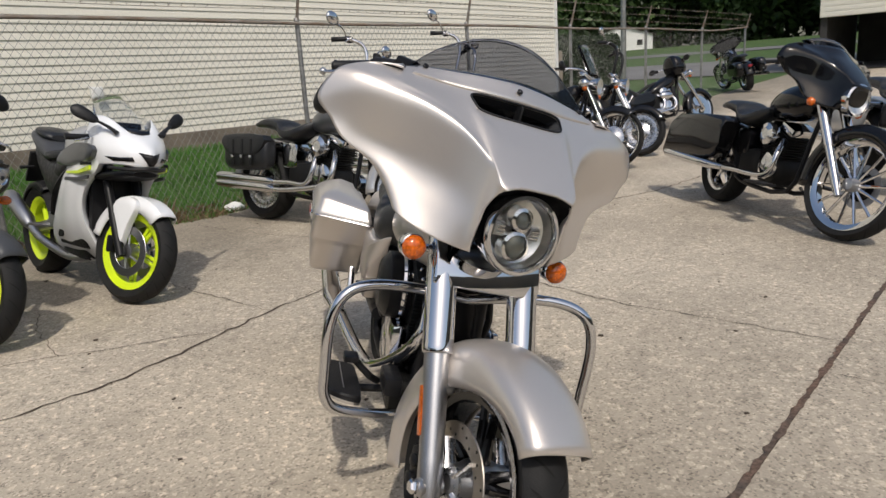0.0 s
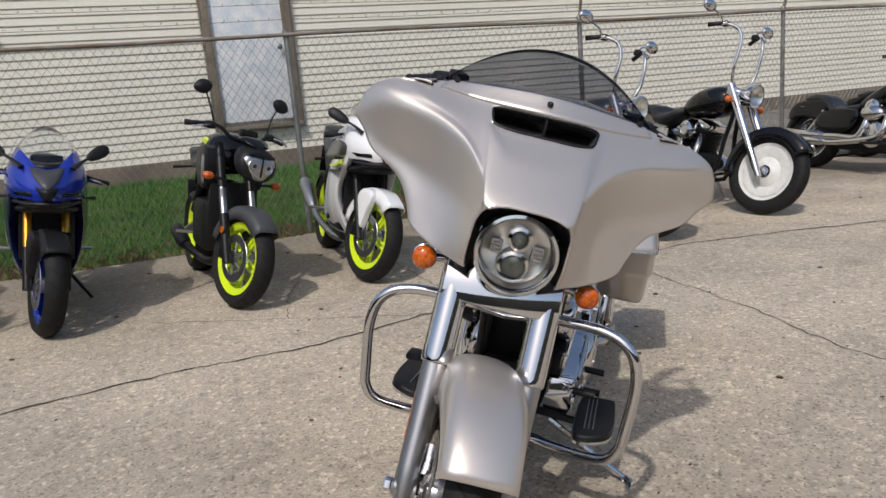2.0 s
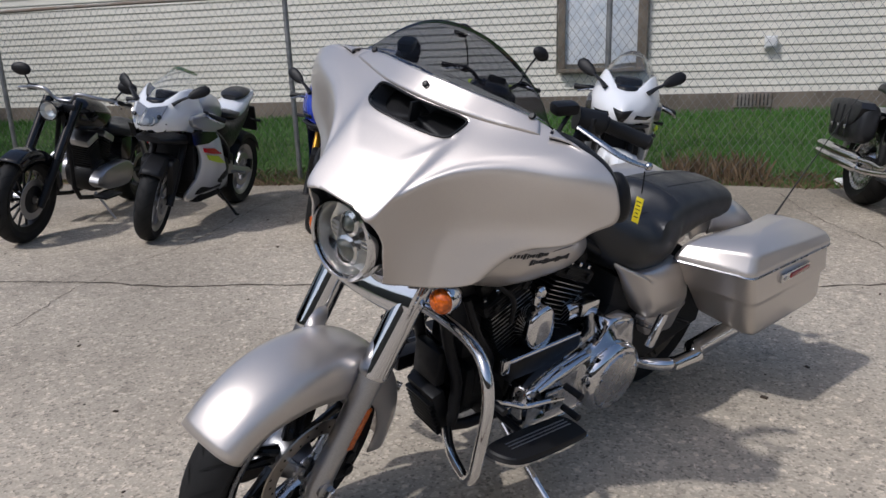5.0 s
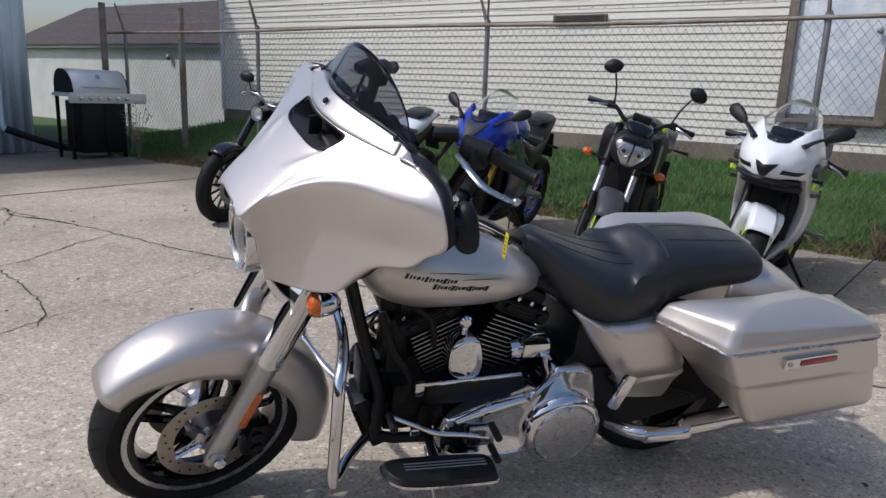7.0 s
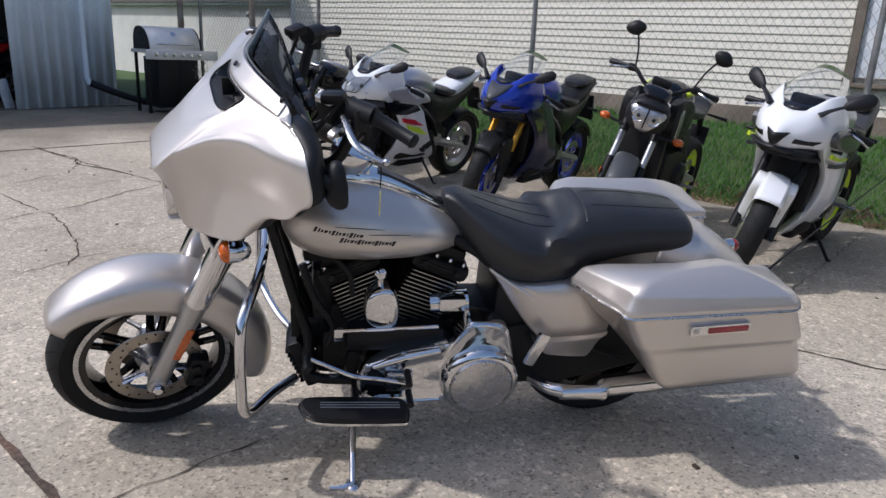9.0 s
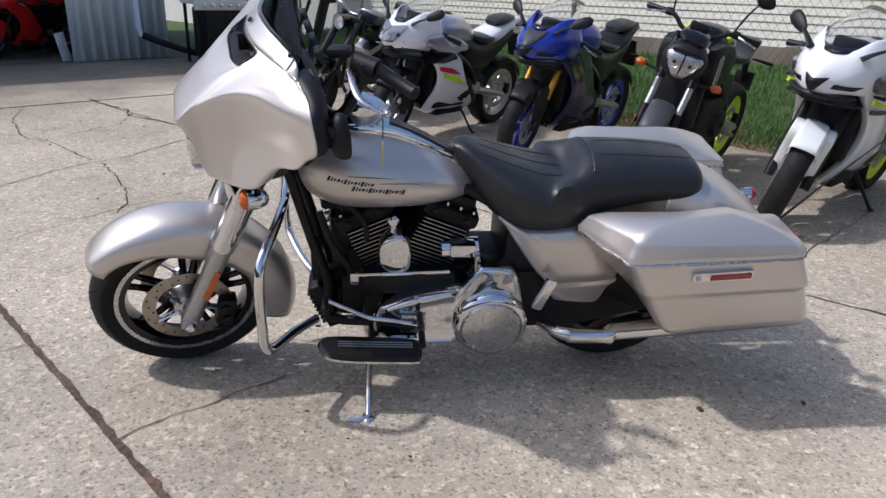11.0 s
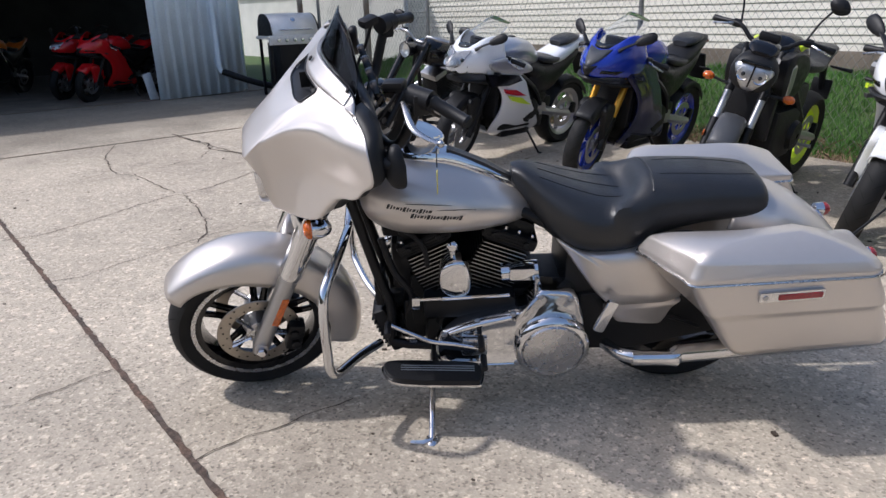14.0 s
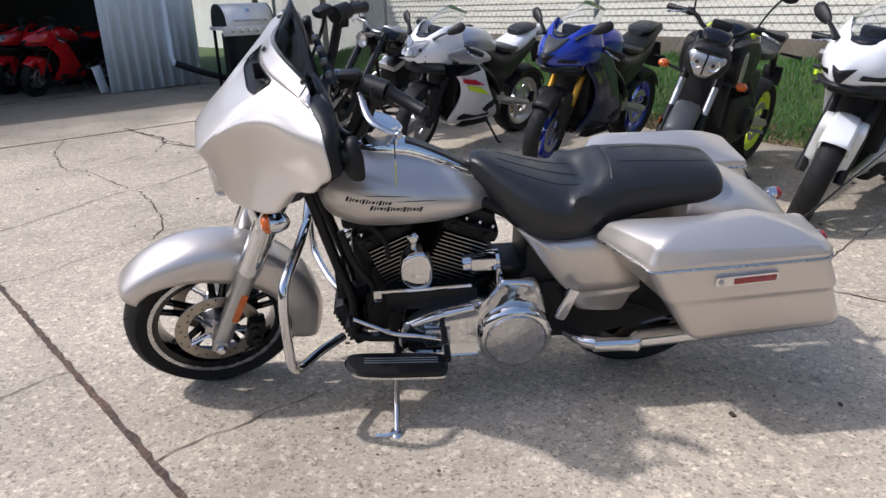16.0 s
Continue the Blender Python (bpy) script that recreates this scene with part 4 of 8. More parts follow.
# headlight
hc = Vector((0.680, 0, 0.968))
ha = Vector((1, 0, 0.02))
hl = fork_part("headlight", Shape().lathe([(0.106, -0.05), (0.110, -0.01), (0.110, 0.018), (0.106, 0.026), (0.098, 0.028), (0.094, 0.020), (0.091, 0.004)], hc, ha, 48), CHROME, label="round LED headlight with chrome trim ring")
fork_part("reflector_bowl", Shape().lathe([(0.091, 0.012), (0.085, -0.02), (0.06, -0.035), (0.001, -0.038)], hc, ha, 40), REFLECTOR, hl)
for y, z, r in ((0, 0.038, 0.023), (0, -0.036, 0.033)):
    p = hc + Vector((0, y, z))
    fork_part("projector_bezel", Shape().lathe([(r + 0.010, -0.03), (r + 0.009, 0.0), (r, 0.004), (r, -0.008)], p, ha, 28), CHROME, hl)
    fork_part("projector_lens", Shape().lathe([(r, -0.006), (r * 0.8, 0.004), (r * 0.4, 0.010), (0.001, 0.012)], p, ha, 28), material("projector_glass", (0.10, 0.11, 0.10), 0.05, 0.2, coat=1.0), hl)
for sg in (1, -1):
    p = hc + Vector((-0.01, sg * 0.054, 0.004))
    s = Shape()
    for k in (-1, 0, 1):
        s.box(p + Vector((0, 0, 0.010 * k)), (0.016, 0.022, 0.004), b=0.0015)
    fork_part("led_louvre", s, CHROME, hl)
    fork_part("led_pocket", Shape().box(p + Vector((-0.008, 0, 0)), (0.02, 0.032, 0.040), b=0.008), SATIN, hl)
fork_part("lens", Shape().lathe([(0.093, 0.018), (0.080, 0.027), (0.05, 0.034), (0.001, 0.037)], hc, ha, 40), LENS, hl, thick=0.003)

# handlebar, grips, levers, mirrors
bar = [(0.30, 0, 1.10), (0.30, 0.12, 1.105), (0.275, 0.22, 1.12), (0.246, 0.275, 1.17), (0.212, 0.305, 1.27), (0.192, 0.32, 1.31), (0.165, 0.34, 1.312), (0.09, 0.432, 1.285)]
s = Shape().tube([(x, -y, z) for x, y, z in reversed(bar[1:])] + bar, 0.0175, 12, 4)
hb = fork_part("handlebar", s, BLACK_SATIN, label="black handlebar")
for sg in (1, -1):
    m = lambda p: (p[0], sg * p[1], p[2])
    g0, g1 = Vector(m((0.167, 0.339, 1.312))), Vector(m((0.086, 0.437, 1.283)))
    s = Shape().tube([g0.lerp(g1, t) for t in (0, 0.04, 0.08, 0.5, 0.9, 0.94, 1.0)], [0.02, 0.022, 0.0185, 0.0185, 0.0185, 0.021, 0.017], 14)
    fork_part("grip", s, BLACK_PLASTIC, hb, "black rubber grip")
    s = Shape().tube([Vector(m((0.222, 0.285, 1.318))), Vector(m((0.17, 0.336, 1.312)))], 0.030, 12).box(m((0.196, 0.312, 1.300)), (0.05, 0.05, 0.065), b=0.012)
    fork_part("switch_housing", s, BLACK_PLASTIC, hb)
    fork_part("reservoir", Shape().box((0, 0, 0), (0.066, 0.046, 0.03), Matrix.Translation(m((0.262, 0.268, 1.342))) @ pose(0, 0, 0, 0, 8, -30 * sg), 0.012), BLACK_SATIN, hb, "black master cylinder")
    s = Shape().tube([m((0.245, 0.31, 1.305)), m((0.245, 0.39, 1.288)), m((0.235, 0.435, 1.275)), m((0.20, 0.47, 1.262)), m((0.18, 0.485, 1.258))], [0.010, 0.011, 0.010, 0.008, 0.007], 10, 3, flat=0.6)
    s.ball(m((0.177, 0.487, 1.258)), 0.011, 10)
    fork_part("lever", s, ALUMINIUM, hb, "polished hand lever")
    s = Shape().tube([m((0.39, 0.44, 1.215)), m((0.345, 0.47, 1.215)), m((0.315, 0.485, 1.21))], [.022, .018, .022], 12, 3)
    s.join(rings_loft([(-.022, 0, .044, .024), (-.019, 0, .060, .032), (.0, 0, .061, .033), (.017, -.004, .046, .024), (.028, -.008, .020, .010)], 22, 2.4), Matrix.Translation(m((0.305, 0.482, 1.200))) @ pose(0, 0, 0, sg * 22, 0, sg * 10))
    mr = fork_part("mirror", s, BLACK_PLASTIC, label="black fairing mirror")
    fork_part("mirror_glass", Shape().lathe([(0.001, 0), (0.026, 0)], m((0.2815, 0.478, 1.200)), (-1, -.18 * sg, 0), 20), MIRROR, mr)
s = Shape().tube([(0.25, 0.28, 1.33), (0.33, 0.26, 1.22), (0.44, 0.12, 1.05), (0.45, 0.05, 0.9)], 0.006, 8, 4)
s.tube([(0.25, -0.28, 1.33), (0.30, -0.26, 1.22), (0.44, -0.12, 1.05)], 0.006, 8, 4)
fork_part("cable", s, BLACK_PLASTIC, hb)
tagp = TURN @ Vector((0.19, 0.487, 1.248))
s = Shape().tube([tagp, tagp + Vector((0, 0.004, -0.03)), tagp + Vector((0, 0.006, -0.055))], 0.0018, 6)
TAG = Matrix.Translation(tagp + Vector((0, .006, -.10))) @ pose(0, 0, 0, 0, 0, -4)
kt = part("key_tag", Shape().box((0, 0, 0), (0.0016, 0.022, 0.066), TAG, 0.0005), YELLOW_TAG, tour, "yellow printed tag on a string")
part("tag_string", s, BLACK_PLASTIC, kt)
for k in range(5):
    part("print_bar", Shape().box((0.0012, 0, .022 - .010 * k), (0.0006, (.015, .011, .015, .010, .013)[k], 0.0022), TAG), INK, kt)

# fuel tank
st_ = [(.37, .895, .03, .04), (.355, .888, .08, .11), (.315, .878, .118, .16), (.22, .870, .138, .205), (.10, .859, .130, .213), (-.03, .840, .104, .195), (-.14, .818, .070, .145), (-.21, .800, .042, .085), (-.25, .785, .018, .04)]
ctrl = [ring_xz(*q[:2], q[2], q[3], power=2.15) for q in st_]
rings = [list(r) for r in zip(*[spline([ctrl[i][j] for i in range(len(ctrl))], 5) for j in range(len(ctrl[0]))])]
tank = part("fuel_tank", Shape().loft(rings), PEWTER, tour, "pewter fuel tank with dark emblem bars")
s = Shape()
cons = [(.28, 1.00, .03), (.25, 1.018, .056), (.14, 1.022, .066), (.05, 1.004, .055), (-.05, .960, .050), (-.13, .914, .044), (-.19, .880, .032)]
s.loft([[(x, y, z) for y, z in ((-w, zz - .045), (-w, zz - .024), (-w * .8, zz - .006), (0, zz + .003), (w * .8, zz - .006), (w, zz - .024), (w, zz - .045))] for x, zz, w in [tuple(q) for q in spline(cons, 4)]])
con = part("tank_console", s, CHROME, tank, "chrome tank console")
part("console_insert", Shape().loft([[(x, y, z) for y, z in ((-w * .42, zz - .004), (-w * .38, zz + .005), (w * .38, zz + .005), (w * .42, zz - .004))] for x, zz, w in [tuple(q) for q in spline([(.06, 1.008, .05)] + cons[4:], 4)]]), LEATHER, con, "black inset strip")
part("cap_pod", Shape().lathe([(.050, -.075), (.066, -.04), (.072, -.008), (.072, 0)], (.137, 0, 1.07), (-.36, 0, .93), 36), CHROME, con, "chrome filler pod")
part("fuel_cap", Shape().lathe([(.072, 0), (.071, .006), (.066, .009), (.062, .006), (.058, .006), (.054, .010), (.001, .012)], (.137, 0, 1.07), (-.36, 0, .93), 36), CHROME, con)
# emblem bars on the tank flank
def flank(x, z):
    i = min(range(len(rings) - 1), key=lambda k: abs(rings[k][0][0] + rings[k + 1][0][0] - 2 * x))
    r0, r1 = rings[i], rings[i + 1]
    t = (x - r0[0][0]) / (r1[0][0] - r0[0][0])
    at = lambda r: np.interp(z, [p[2] for p in sorted((p for p in r if p[1] > .3 * max(q[1] for q in r)), key=lambda p: p[2])], [p[1] for p in sorted((p for p in r if p[1] > .3 * max(q[1] for q in r)), key=lambda p: p[2])])
    return float(at(r0) * (1 - t) + at(r1) * t)


for row, (xa, xb, zz) in enumerate(((.262, .115, .893), (.185, .02, .866))):
    k = 0
    x = xa
    while x > xb:
        w = (.009, .005, .006, .010, .005)[k % 5]
        hgt = (.015, .008, .009, .013, .008)[(k * 3) % 5]
        xm = x - w / 2
        zz2 = zz - (xa - x) * .10
        a = (flank(xm + w / 2, zz2) - flank(xm - w / 2, zz2)) / w
        part("emblem_bar", Shape().prism([(xm + u * w / 2 - v * .22 * hgt, zz2 + v * hgt / 2) for u, v in ((-1, -1), (1, -1), (1, 1), (-1, 1))], 0, .0025, "xz").moved(Matrix.Translation((0, flank(xm, zz2) - .0005, 0))), INK, tank)
        x -= w + .0035
        k += 1
for xa, xb, zz in ((.20, .05, .905), (.10, -.03, .882)):
    part("emblem_stroke", Shape().tube([(xa + (xb - xa) * t, flank(xa + (xb - xa) * t, zz - .012 * t * t) + .0008, zz - .012 * t * t) for t in (0, .25, .5, .75, 1)], [.0006, .0014, .0016, .0012, .0006], 5), INK, tank)

# seat
seat_st = [(-.158, .910, .030, .040), (-.20, .885, .056, .082), (-.275, .815, .098, .146), (-.37, .770, .110, .198), (-.47, .752, .104, .208), (-.555, .762, .108, .20), (-.605, .782, .115, .186), (-.65, .807, .110, .172), (-.78, .825, .092, .16), (-.90, .828, .080, .152), (-.975, .824, .075, .146), (-1.008, .821, .068, .136), (-1.022, .818, .05, .11), (-1.026, .816, .02, .05)]
ctrl = [ring_xz(x, zc, hz, hy, 26, 2.7) for x, zc, hz, hy in seat_st]
rings2 = [list(r) for r in zip(*[spline([ctrl[i][j] for i in range(len(ctrl))], 4) for j in range(len(ctrl[0]))])]
for r in rings2:
    mid = sum(p[2] for p in r) / len(r)
    for i, (x, y, z) in enumerate(r):
        up = smooth01((z - mid) / .06)
        wrap = math.exp(-((x + .555) / .055) ** 2)
        r[i] = (x + .030 * up * wrap * (abs(y) / .15) ** 2, y, z + up * (wrap * (.026 * (abs(y) / .12) ** 2 - .028) + .020 * math.exp(-((x + .60) / .03) ** 2) * (1 - min(1, abs(y) / .17) ** 3)))
seat = part("seat", Shape().loft(rings2), LEATHER, tour, "black two-up vinyl seat")
def seat_top(x, y):
    i = max(k for k in range(len(rings2) - 1) if rings2[k][0][0] >= x)
    t = (rings2[i][0][0] - x) / (rings2[i][0][0] - rings2[i + 1][0][0])

    def at(r):
        up = sorted((p for p in r if p[2] >= np.mean([q[2] for q in r])), key=lambda p: p[1])
        return float(np.interp(y, [p[1] for p in up], [p[2] for p in up]))
    return at(rings2[i]) * (1 - t) + at(rings2[i + 1]) * t


for pts in ([(-.25, .06), (-.36, .075), (-.46, .085), (-.54, .08)], [(-.25, -.06), (-.36, -.075), (-.46, -.085), (-.54, -.08)], [(-.25, 0), (-.40, 0), (-.54, 0)], [(-.66, .055), (-.78, .06), (-.9, .055), (-.99, .04)], [(-.66, -.055), (-.78, -.06), (-.9, -.055), (-.99, -.04)]):
    part("seam", Shape().tube([(x, y, seat_top(x, y) + .0003) for x, y in spline([(a, b) for a, b in pts], 7)], .0013, 6), BLACK_PLASTIC, seat)
s = Shape().tube([(-.632 + .6 * y * y, y, seat_top(-.632 + .6 * y * y, y) - .003) for y in (-.135, -.09, -.04, .0, .04, .09, .135)], .006, 8, 3)
part("grab_strap", s, LEATHER, seat)

# rear fender, wheel, tail
RW = Vector((-.8125, 0, .318))
def rf_width(t):
    return .135 + .043 * smooth01(t / .3) - .03 * t * t, .532 + .015 * smooth01(t / .2) + .093 * t
part("rear_fender", Shape().grid(fender_skin(RW, PROF, 101, 160, 28, rf_width)), PEWTER, tour, "pewter rear fender", thick=.006)
rw = part("rear_wheel", tyre_shape(RW, .318, .215, .175), RUBBER, tour, "black tyre on a black rear wheel")
part("rim", Shape().lathe([(.216, -.075), (.19, -.06), (.18, 0), (.19, .06), (.216, .075)], RW, (0, 1, 0), 48), BLACK_GLOSS, rw)
for k in range(5):
    a = 2 * math.pi * k / 5
    part("spoke", Shape().tube([RW + Vector((rr * math.cos(a), 0, rr * math.sin(a))) for rr in (.03, .19)], [.03, .02], 8), BLACK_GLOSS, rw)
for sg in (1, -1):
    c = Vector((-1.385, sg * .165, .635))
    tl = part("rear_turn_signal", Shape().lathe([(.01, -.04), (.024, -.03), (.028, 0), (.026, .003)], c, (-1, 0, 0), 20), CHROME, tour)
    part("lens", Shape().lathe([(.027, 0), (.027, .014), (.018, .026), (.001, .029)], c, (-1, 0, 0), 20), RED_LENS, tl, "red tail lens")
part("signal_bar", Shape().tube([(-1.36, -.165, .635), (-1.35, 0, .62), (-1.36, .165, .635)], .012, 10, 3), CHROME, tour)
part("tail_lamp", Shape().ball((-1.37, 0, .57), (.05, .05, .035), 14), RED_LENS, tour, "red tail lamp")
part("antenna", Shape().tube([(-1.284, .179, .70), (-1.42, .179, .86), (-1.75, .179, 1.22)], [.006, .003, .0016], 6), BLACK_SATIN, tour)

# saddlebags
def bag(sg):
    y0, y1 = .205, .440

    def corner_ring(level, inn):
        """Ring round the bag: level 0 is the bottom, 1 the lid seam."""
        f, r = -.856 + .182 * level, -1.385 + .128 * level
        zf, zr = .414 + .301 * level, .452 + .286 * level
        ring = []
        for cx, cy, a0, rad in ((f - .04 - inn, y1 - .04 - inn, 0, .04), (r + .05 + inn, y1 - .05 - inn, 90, .05), (r + .02 + inn, y0 + .02, 180, .02), (f + .095 * level - .02 - inn, y0 + .02, 270, .02)):
            for q in range(5):
                an = math.radians(a0 + 22.5 * q)
                x, y = cx + rad * math.cos(an), cy + rad * math.sin(an)
                ring.append((x, sg * y, zf + (zr - zf) * (x - f) / (r - f)))
        return ring

    rings_ = [corner_ring(0, .03), corner_ring(.03, .008), corner_ring(.12, 0), corner_ring(.50, -.001), corner_ring(.56, -.002), corner_ring(.60, -.010), corner_ring(.64, -.011), corner_ring(1, -.006)]
    body = part("saddlebag", Shape().loft(rings_), PEWTER, tour, "pewter hard saddlebag", sharp=50)
    top_ring = rings_[-1]
    cx = sum(p[0] for p in top_ring) / len(top_ring)
    lid_rings = []
    for up, kx, ko in ((.004, 1.02, 1.02), (.018, 1.02, 1.02), (.026, 1.0, .995), (.066, .955, .93), (.075, .94, .905), (.080, .925, .88), (.102, .80, .72), (.110, .6, .5), (.111, .3, .3)):
        ring = []
        for x, y, z in top_ring:
            xx = cx + (x - cx) * kx
            back = smooth01((-.98 - xx) / .33)
            rise = up if up < .03 else .026 + (up - .026) * (1 - .72 * back)
            ym = .30 + (abs(y) - .30) * ko
            ring.append((xx, sg * ym, z + rise - (.030 * smooth01((.33 - ym) / .12) * (up > .03) * (up - .03) / .08)))
        lid_rings.append(ring)
    lid = part("lid", Shape().loft(lid_rings), PEWTER, body, "pewter bag lid", sharp=50)
    edge_ = [(cx + (x - cx) * 1.024, sg * (.30 + (abs(y) - .30) * 1.026), z + .002) for x, y, z in top_ring]
    part("lid_seal", Shape().tube(edge_, .0045, 6, closed=True), ALUMINIUM, body, "bright lid seam")
    s = Shape().box((0, 0, 0), (.20, .018, .036), Matrix.Translation((-.985, sg * .452, .682)) @ pose(0, 0, 0, 0, 3.5, 0), .006)
    latch = part("latch", s, CHROME, body, "chrome latch")
    part("reflector", Shape().box((0, 0, 0), (.135, .006, .020), Matrix.Translation((-1.010, sg * .4625, .6835)) @ pose(0, 0, 0, 0, 3.5, 0), .003), RED_LENS, latch, "red reflector strip")
    part("lock", Shape().lathe([(.009, 0), (.009, .004), (.001, .005)], (-.903, sg * .4605, .678), (0, sg, 0), 12), SATIN, latch)
    return body
for sg in (1, -1):
    bag(sg)

# side cover, frame and lower body
def cover_y(x):
    return .222 - .055 * smooth01((x + .47) / .17) - .02 * smooth01((-.64 - x) / .12)


for sg in (1, -1):
    poly = [tuple(p) for p in spline([(-.305, .728), (-.40, .692), (-.55, .70), (-.64, .69), (-.70, .60), (-.752, .497), (-.62, .487), (-.51, .485), (-.455, .525), (-.40, .595), (-.345, .672)], 4, True)]
    near_ = [(-.55 + (x + .55) * .93, .60 + (z - .60) * .93) for x, z in poly]
    s = Shape().loft([[(x, sg * .15, z) for x, z in poly], [(x, sg * (cover_y(x) - .014), z) for x, z in poly], [(x, sg * cover_y(x), z) for x, z in near_], [(-.55 + (x + .55) * .5, sg * (cover_y(-.55 + (x + .55) * .5) + .004), .60 + (z - .60) * .5) for x, z in poly]])
    sc = part("side_cover", s, PEWTER, tour, "pewter side cover", sharp=60)
    poly = [tuple(p) for p in spline([(-.50, .487), (-.62, .489), (-.75, .493), (-.725, .46), (-.700, .40), (-.67, .386), (-.55, .398), (-.525, .412), (-.505, .45)], 3, True)]
    s = Shape().loft([[(x, sg * .15, z) for x, z in poly], [(x, sg * .196, z) for x, z in poly], [(-.61 + (x + .61) * .95, sg * .204, .44 + (z - .44) * .92) for x, z in poly]])
    part("lower_panel", s, PEWTER, sc, sharp=60)
s = Shape()
for sg in (1, -1):
    s.tube([(.44, sg * .03, 1.0), (.385, sg * .06, .80), (.325, sg * .075, .563), (.283, sg * .088, .42), (.285, sg * .095, .31), (.23, sg * .10, .245), (-.35, sg * .12, .24), (-.52, sg * .13, .32), (-.42, sg * .13, .62), (-.2, sg * .09, .80), (.36, sg * .04, .98)], .019, 10, 3)
    s.tube([(-.45, sg * .14, .36), (-.8125, sg * .125, .318), (-.86, sg * .125, .318)], .028, 10)
    s.tube([(-.45, sg * .14, .62), (-.9, sg * .15, .66), (-1.2, sg * .14, .64)], .014, 8)
part("frame", s, BLACK_SATIN, tour, "black tubular frame")
s = Shape().box((-.45, 0, .52), (.22, .30, .30), b=.03)
s.box((-.70, 0, .50), (.30, .2, .14), b=.02)
part("crankcase", Shape().box((-.02, 0, .44), (.46, .19, .24), b=.03).box((.16, 0, .36), (.16, .17, .16), b=.03), ENGINE_BLACK, tour, "black crankcase")
part("battery_box", s, BLACK_PLASTIC, tour)
s = Shape().box((.235, 0, .585), (.07, .16, .20), None, .02).box((.23, 0, .74), (.14, .13, .08), None, .02)
s.tube([(.30, .10, .72), (.26, .13, .60), (.20, .135, .50), (.22, .13, .42)], .013, 8, 4).tube([(.27, .08, .78), (.16, .14, .72), (.14, .14, .62)], .009, 8, 4)
part("coil_cover", s, BLACK_SATIN, tour, "black coil cover with cables")
s = Shape().prism([(-.40, .25), (-.40, .50), (-.80, .52), (-.95, .46), (-.95, .33), (-.62, .25)], .11, .165, "xz")
s.tube([(-.52, .175, .455), (-.72, .19, .41), (-.84, .19, .36)], .008, 8, 3)
part("belt_guard", s, BLACK_PLASTIC, tour, "black belt guard", bevel=.008)
VR_M = Matrix.Translation((.30, .0, .285)) @ pose(0, 0, 0, 0, 21, 0)
vr = part("voltage_regulator", Shape().box((0, 0, 0), (.05, .14, .20), VR_M, .01), BLACK_SATIN, tour, "finned black regulator")
for k in range(8):
    part("fin", Shape().box((.03, 0, -.07 + .02 * k), (.02, .13, .006), VR_M, .001), BLACK_SATIN, vr)

# engine
eng = part("engine", Shape().lathe([(.02, -.13), (.12, -.125), (.15, -.08), (.15, .08), (.12, .125), (.02, .13)], (-.01, 0, .38), (0, 1, 0), 28).box((-.30, 0, .40), (.30, .25, .22), b=.04).box((-.02, 0, .30), (.36, .24, .16), b=.04), ENGINE_BLACK, tour, "black air-cooled V-twin engine")
for tilt, x0 in ((25, .035), (-22.5, -.045)):
    m = Matrix.Translation((x0, 0, .46)) @ pose(0, 0, 0, 0, tilt, 0)
    cyl = part("cylinder", Shape().lathe([(.062, .0), (.062, .24)], (0, 0, 0), (0, 0, 1), 24, True).moved(m), ENGINE_BLACK, tour, "finned black cylinder")
    for k in range(14):
        zz = .03 + .0155 * k
        w = .125 + .014 * math.sin(math.pi * k / 13)
        part("cooling_fin", Shape().box((0, 0, zz), (w * 1.38, .235, .005), m, .002), ENGINE_BLACK, cyl)
        for sg in (1, -1):
            part("fin_edge", Shape().box((0, sg * .1186, zz), (w * 1.28, .0015, .0026), m), FIN_EDGE, cyl)
    s = Shape().box((0, 0, .272), (.205, .25, .05), m, .018).box((0, 0, .315), (.15, .19, .06), m, .022)
    for a in (-.06, .06):
        s.lathe([(.012, 0), (.012, .01), (.001, .012)], m @ Vector((a, .127, .275)), (0, 1, 0), 8)
    rb = part("rocker_box", s, ENGINE_BLACK, cyl)
    for a in (-.075, -.025, .025, .075):
        for sg in (1, -1):
            part("bolt", Shape().lathe([(.008, 0), (.008, .010), (.005, .013), (.001, .013)], m @ Vector((a, sg * .105, .297)), m.to_3x3() @ Vector((0, 0, 1)), 6), CHROME, rb)
    for zz in (.252, .264, .276, .288):
        part("rib", Shape().box((0, .1265, zz), (.17, .004, .004), m, .001), BLACK_SATIN, rb)
hz = [(-.006, .53), (.042, .510), (.094, .54), (.102, .60), (.088, .645), (.05, .668), (.01, .660), (-.012, .60)]
s = Shape().loft([[(.045 + (x - .045) * k, yy, .59 + (z - .59) * k) for x, z in spline(hz, 4, True)] for yy, k in ((.125, 1), (.172, 1), (.184, .95), (.190, .84), (.191, .4))])
horn = part("horn_cover", s, CHROME, eng, "chrome horn cover", sharp=60)
part("horn_stud", Shape().lathe([(.018, 0), (.02, .012), (.013, .02), (.001, .022)], (.052, .15, .712), (0, 1, 0), 20).tube([(.052, .15, .712), (.05, .15, .65)], .011, 8), CHROME, horn)
prim = [(.105, .386), (.076, .412), (-.025, .450), (-.151, .476), (-.190, .49), (-.237, .557), (-.275, .564), (-.365, .548), (-.394, .49), (-.415, .40), (-.420, .29), (-.380, .215), (-.287, .200), (-.184, .235), (-.062, .236), (.09, .252), (.12, .31)]
prim = [tuple(p) for p in spline(prim, 3, True)]
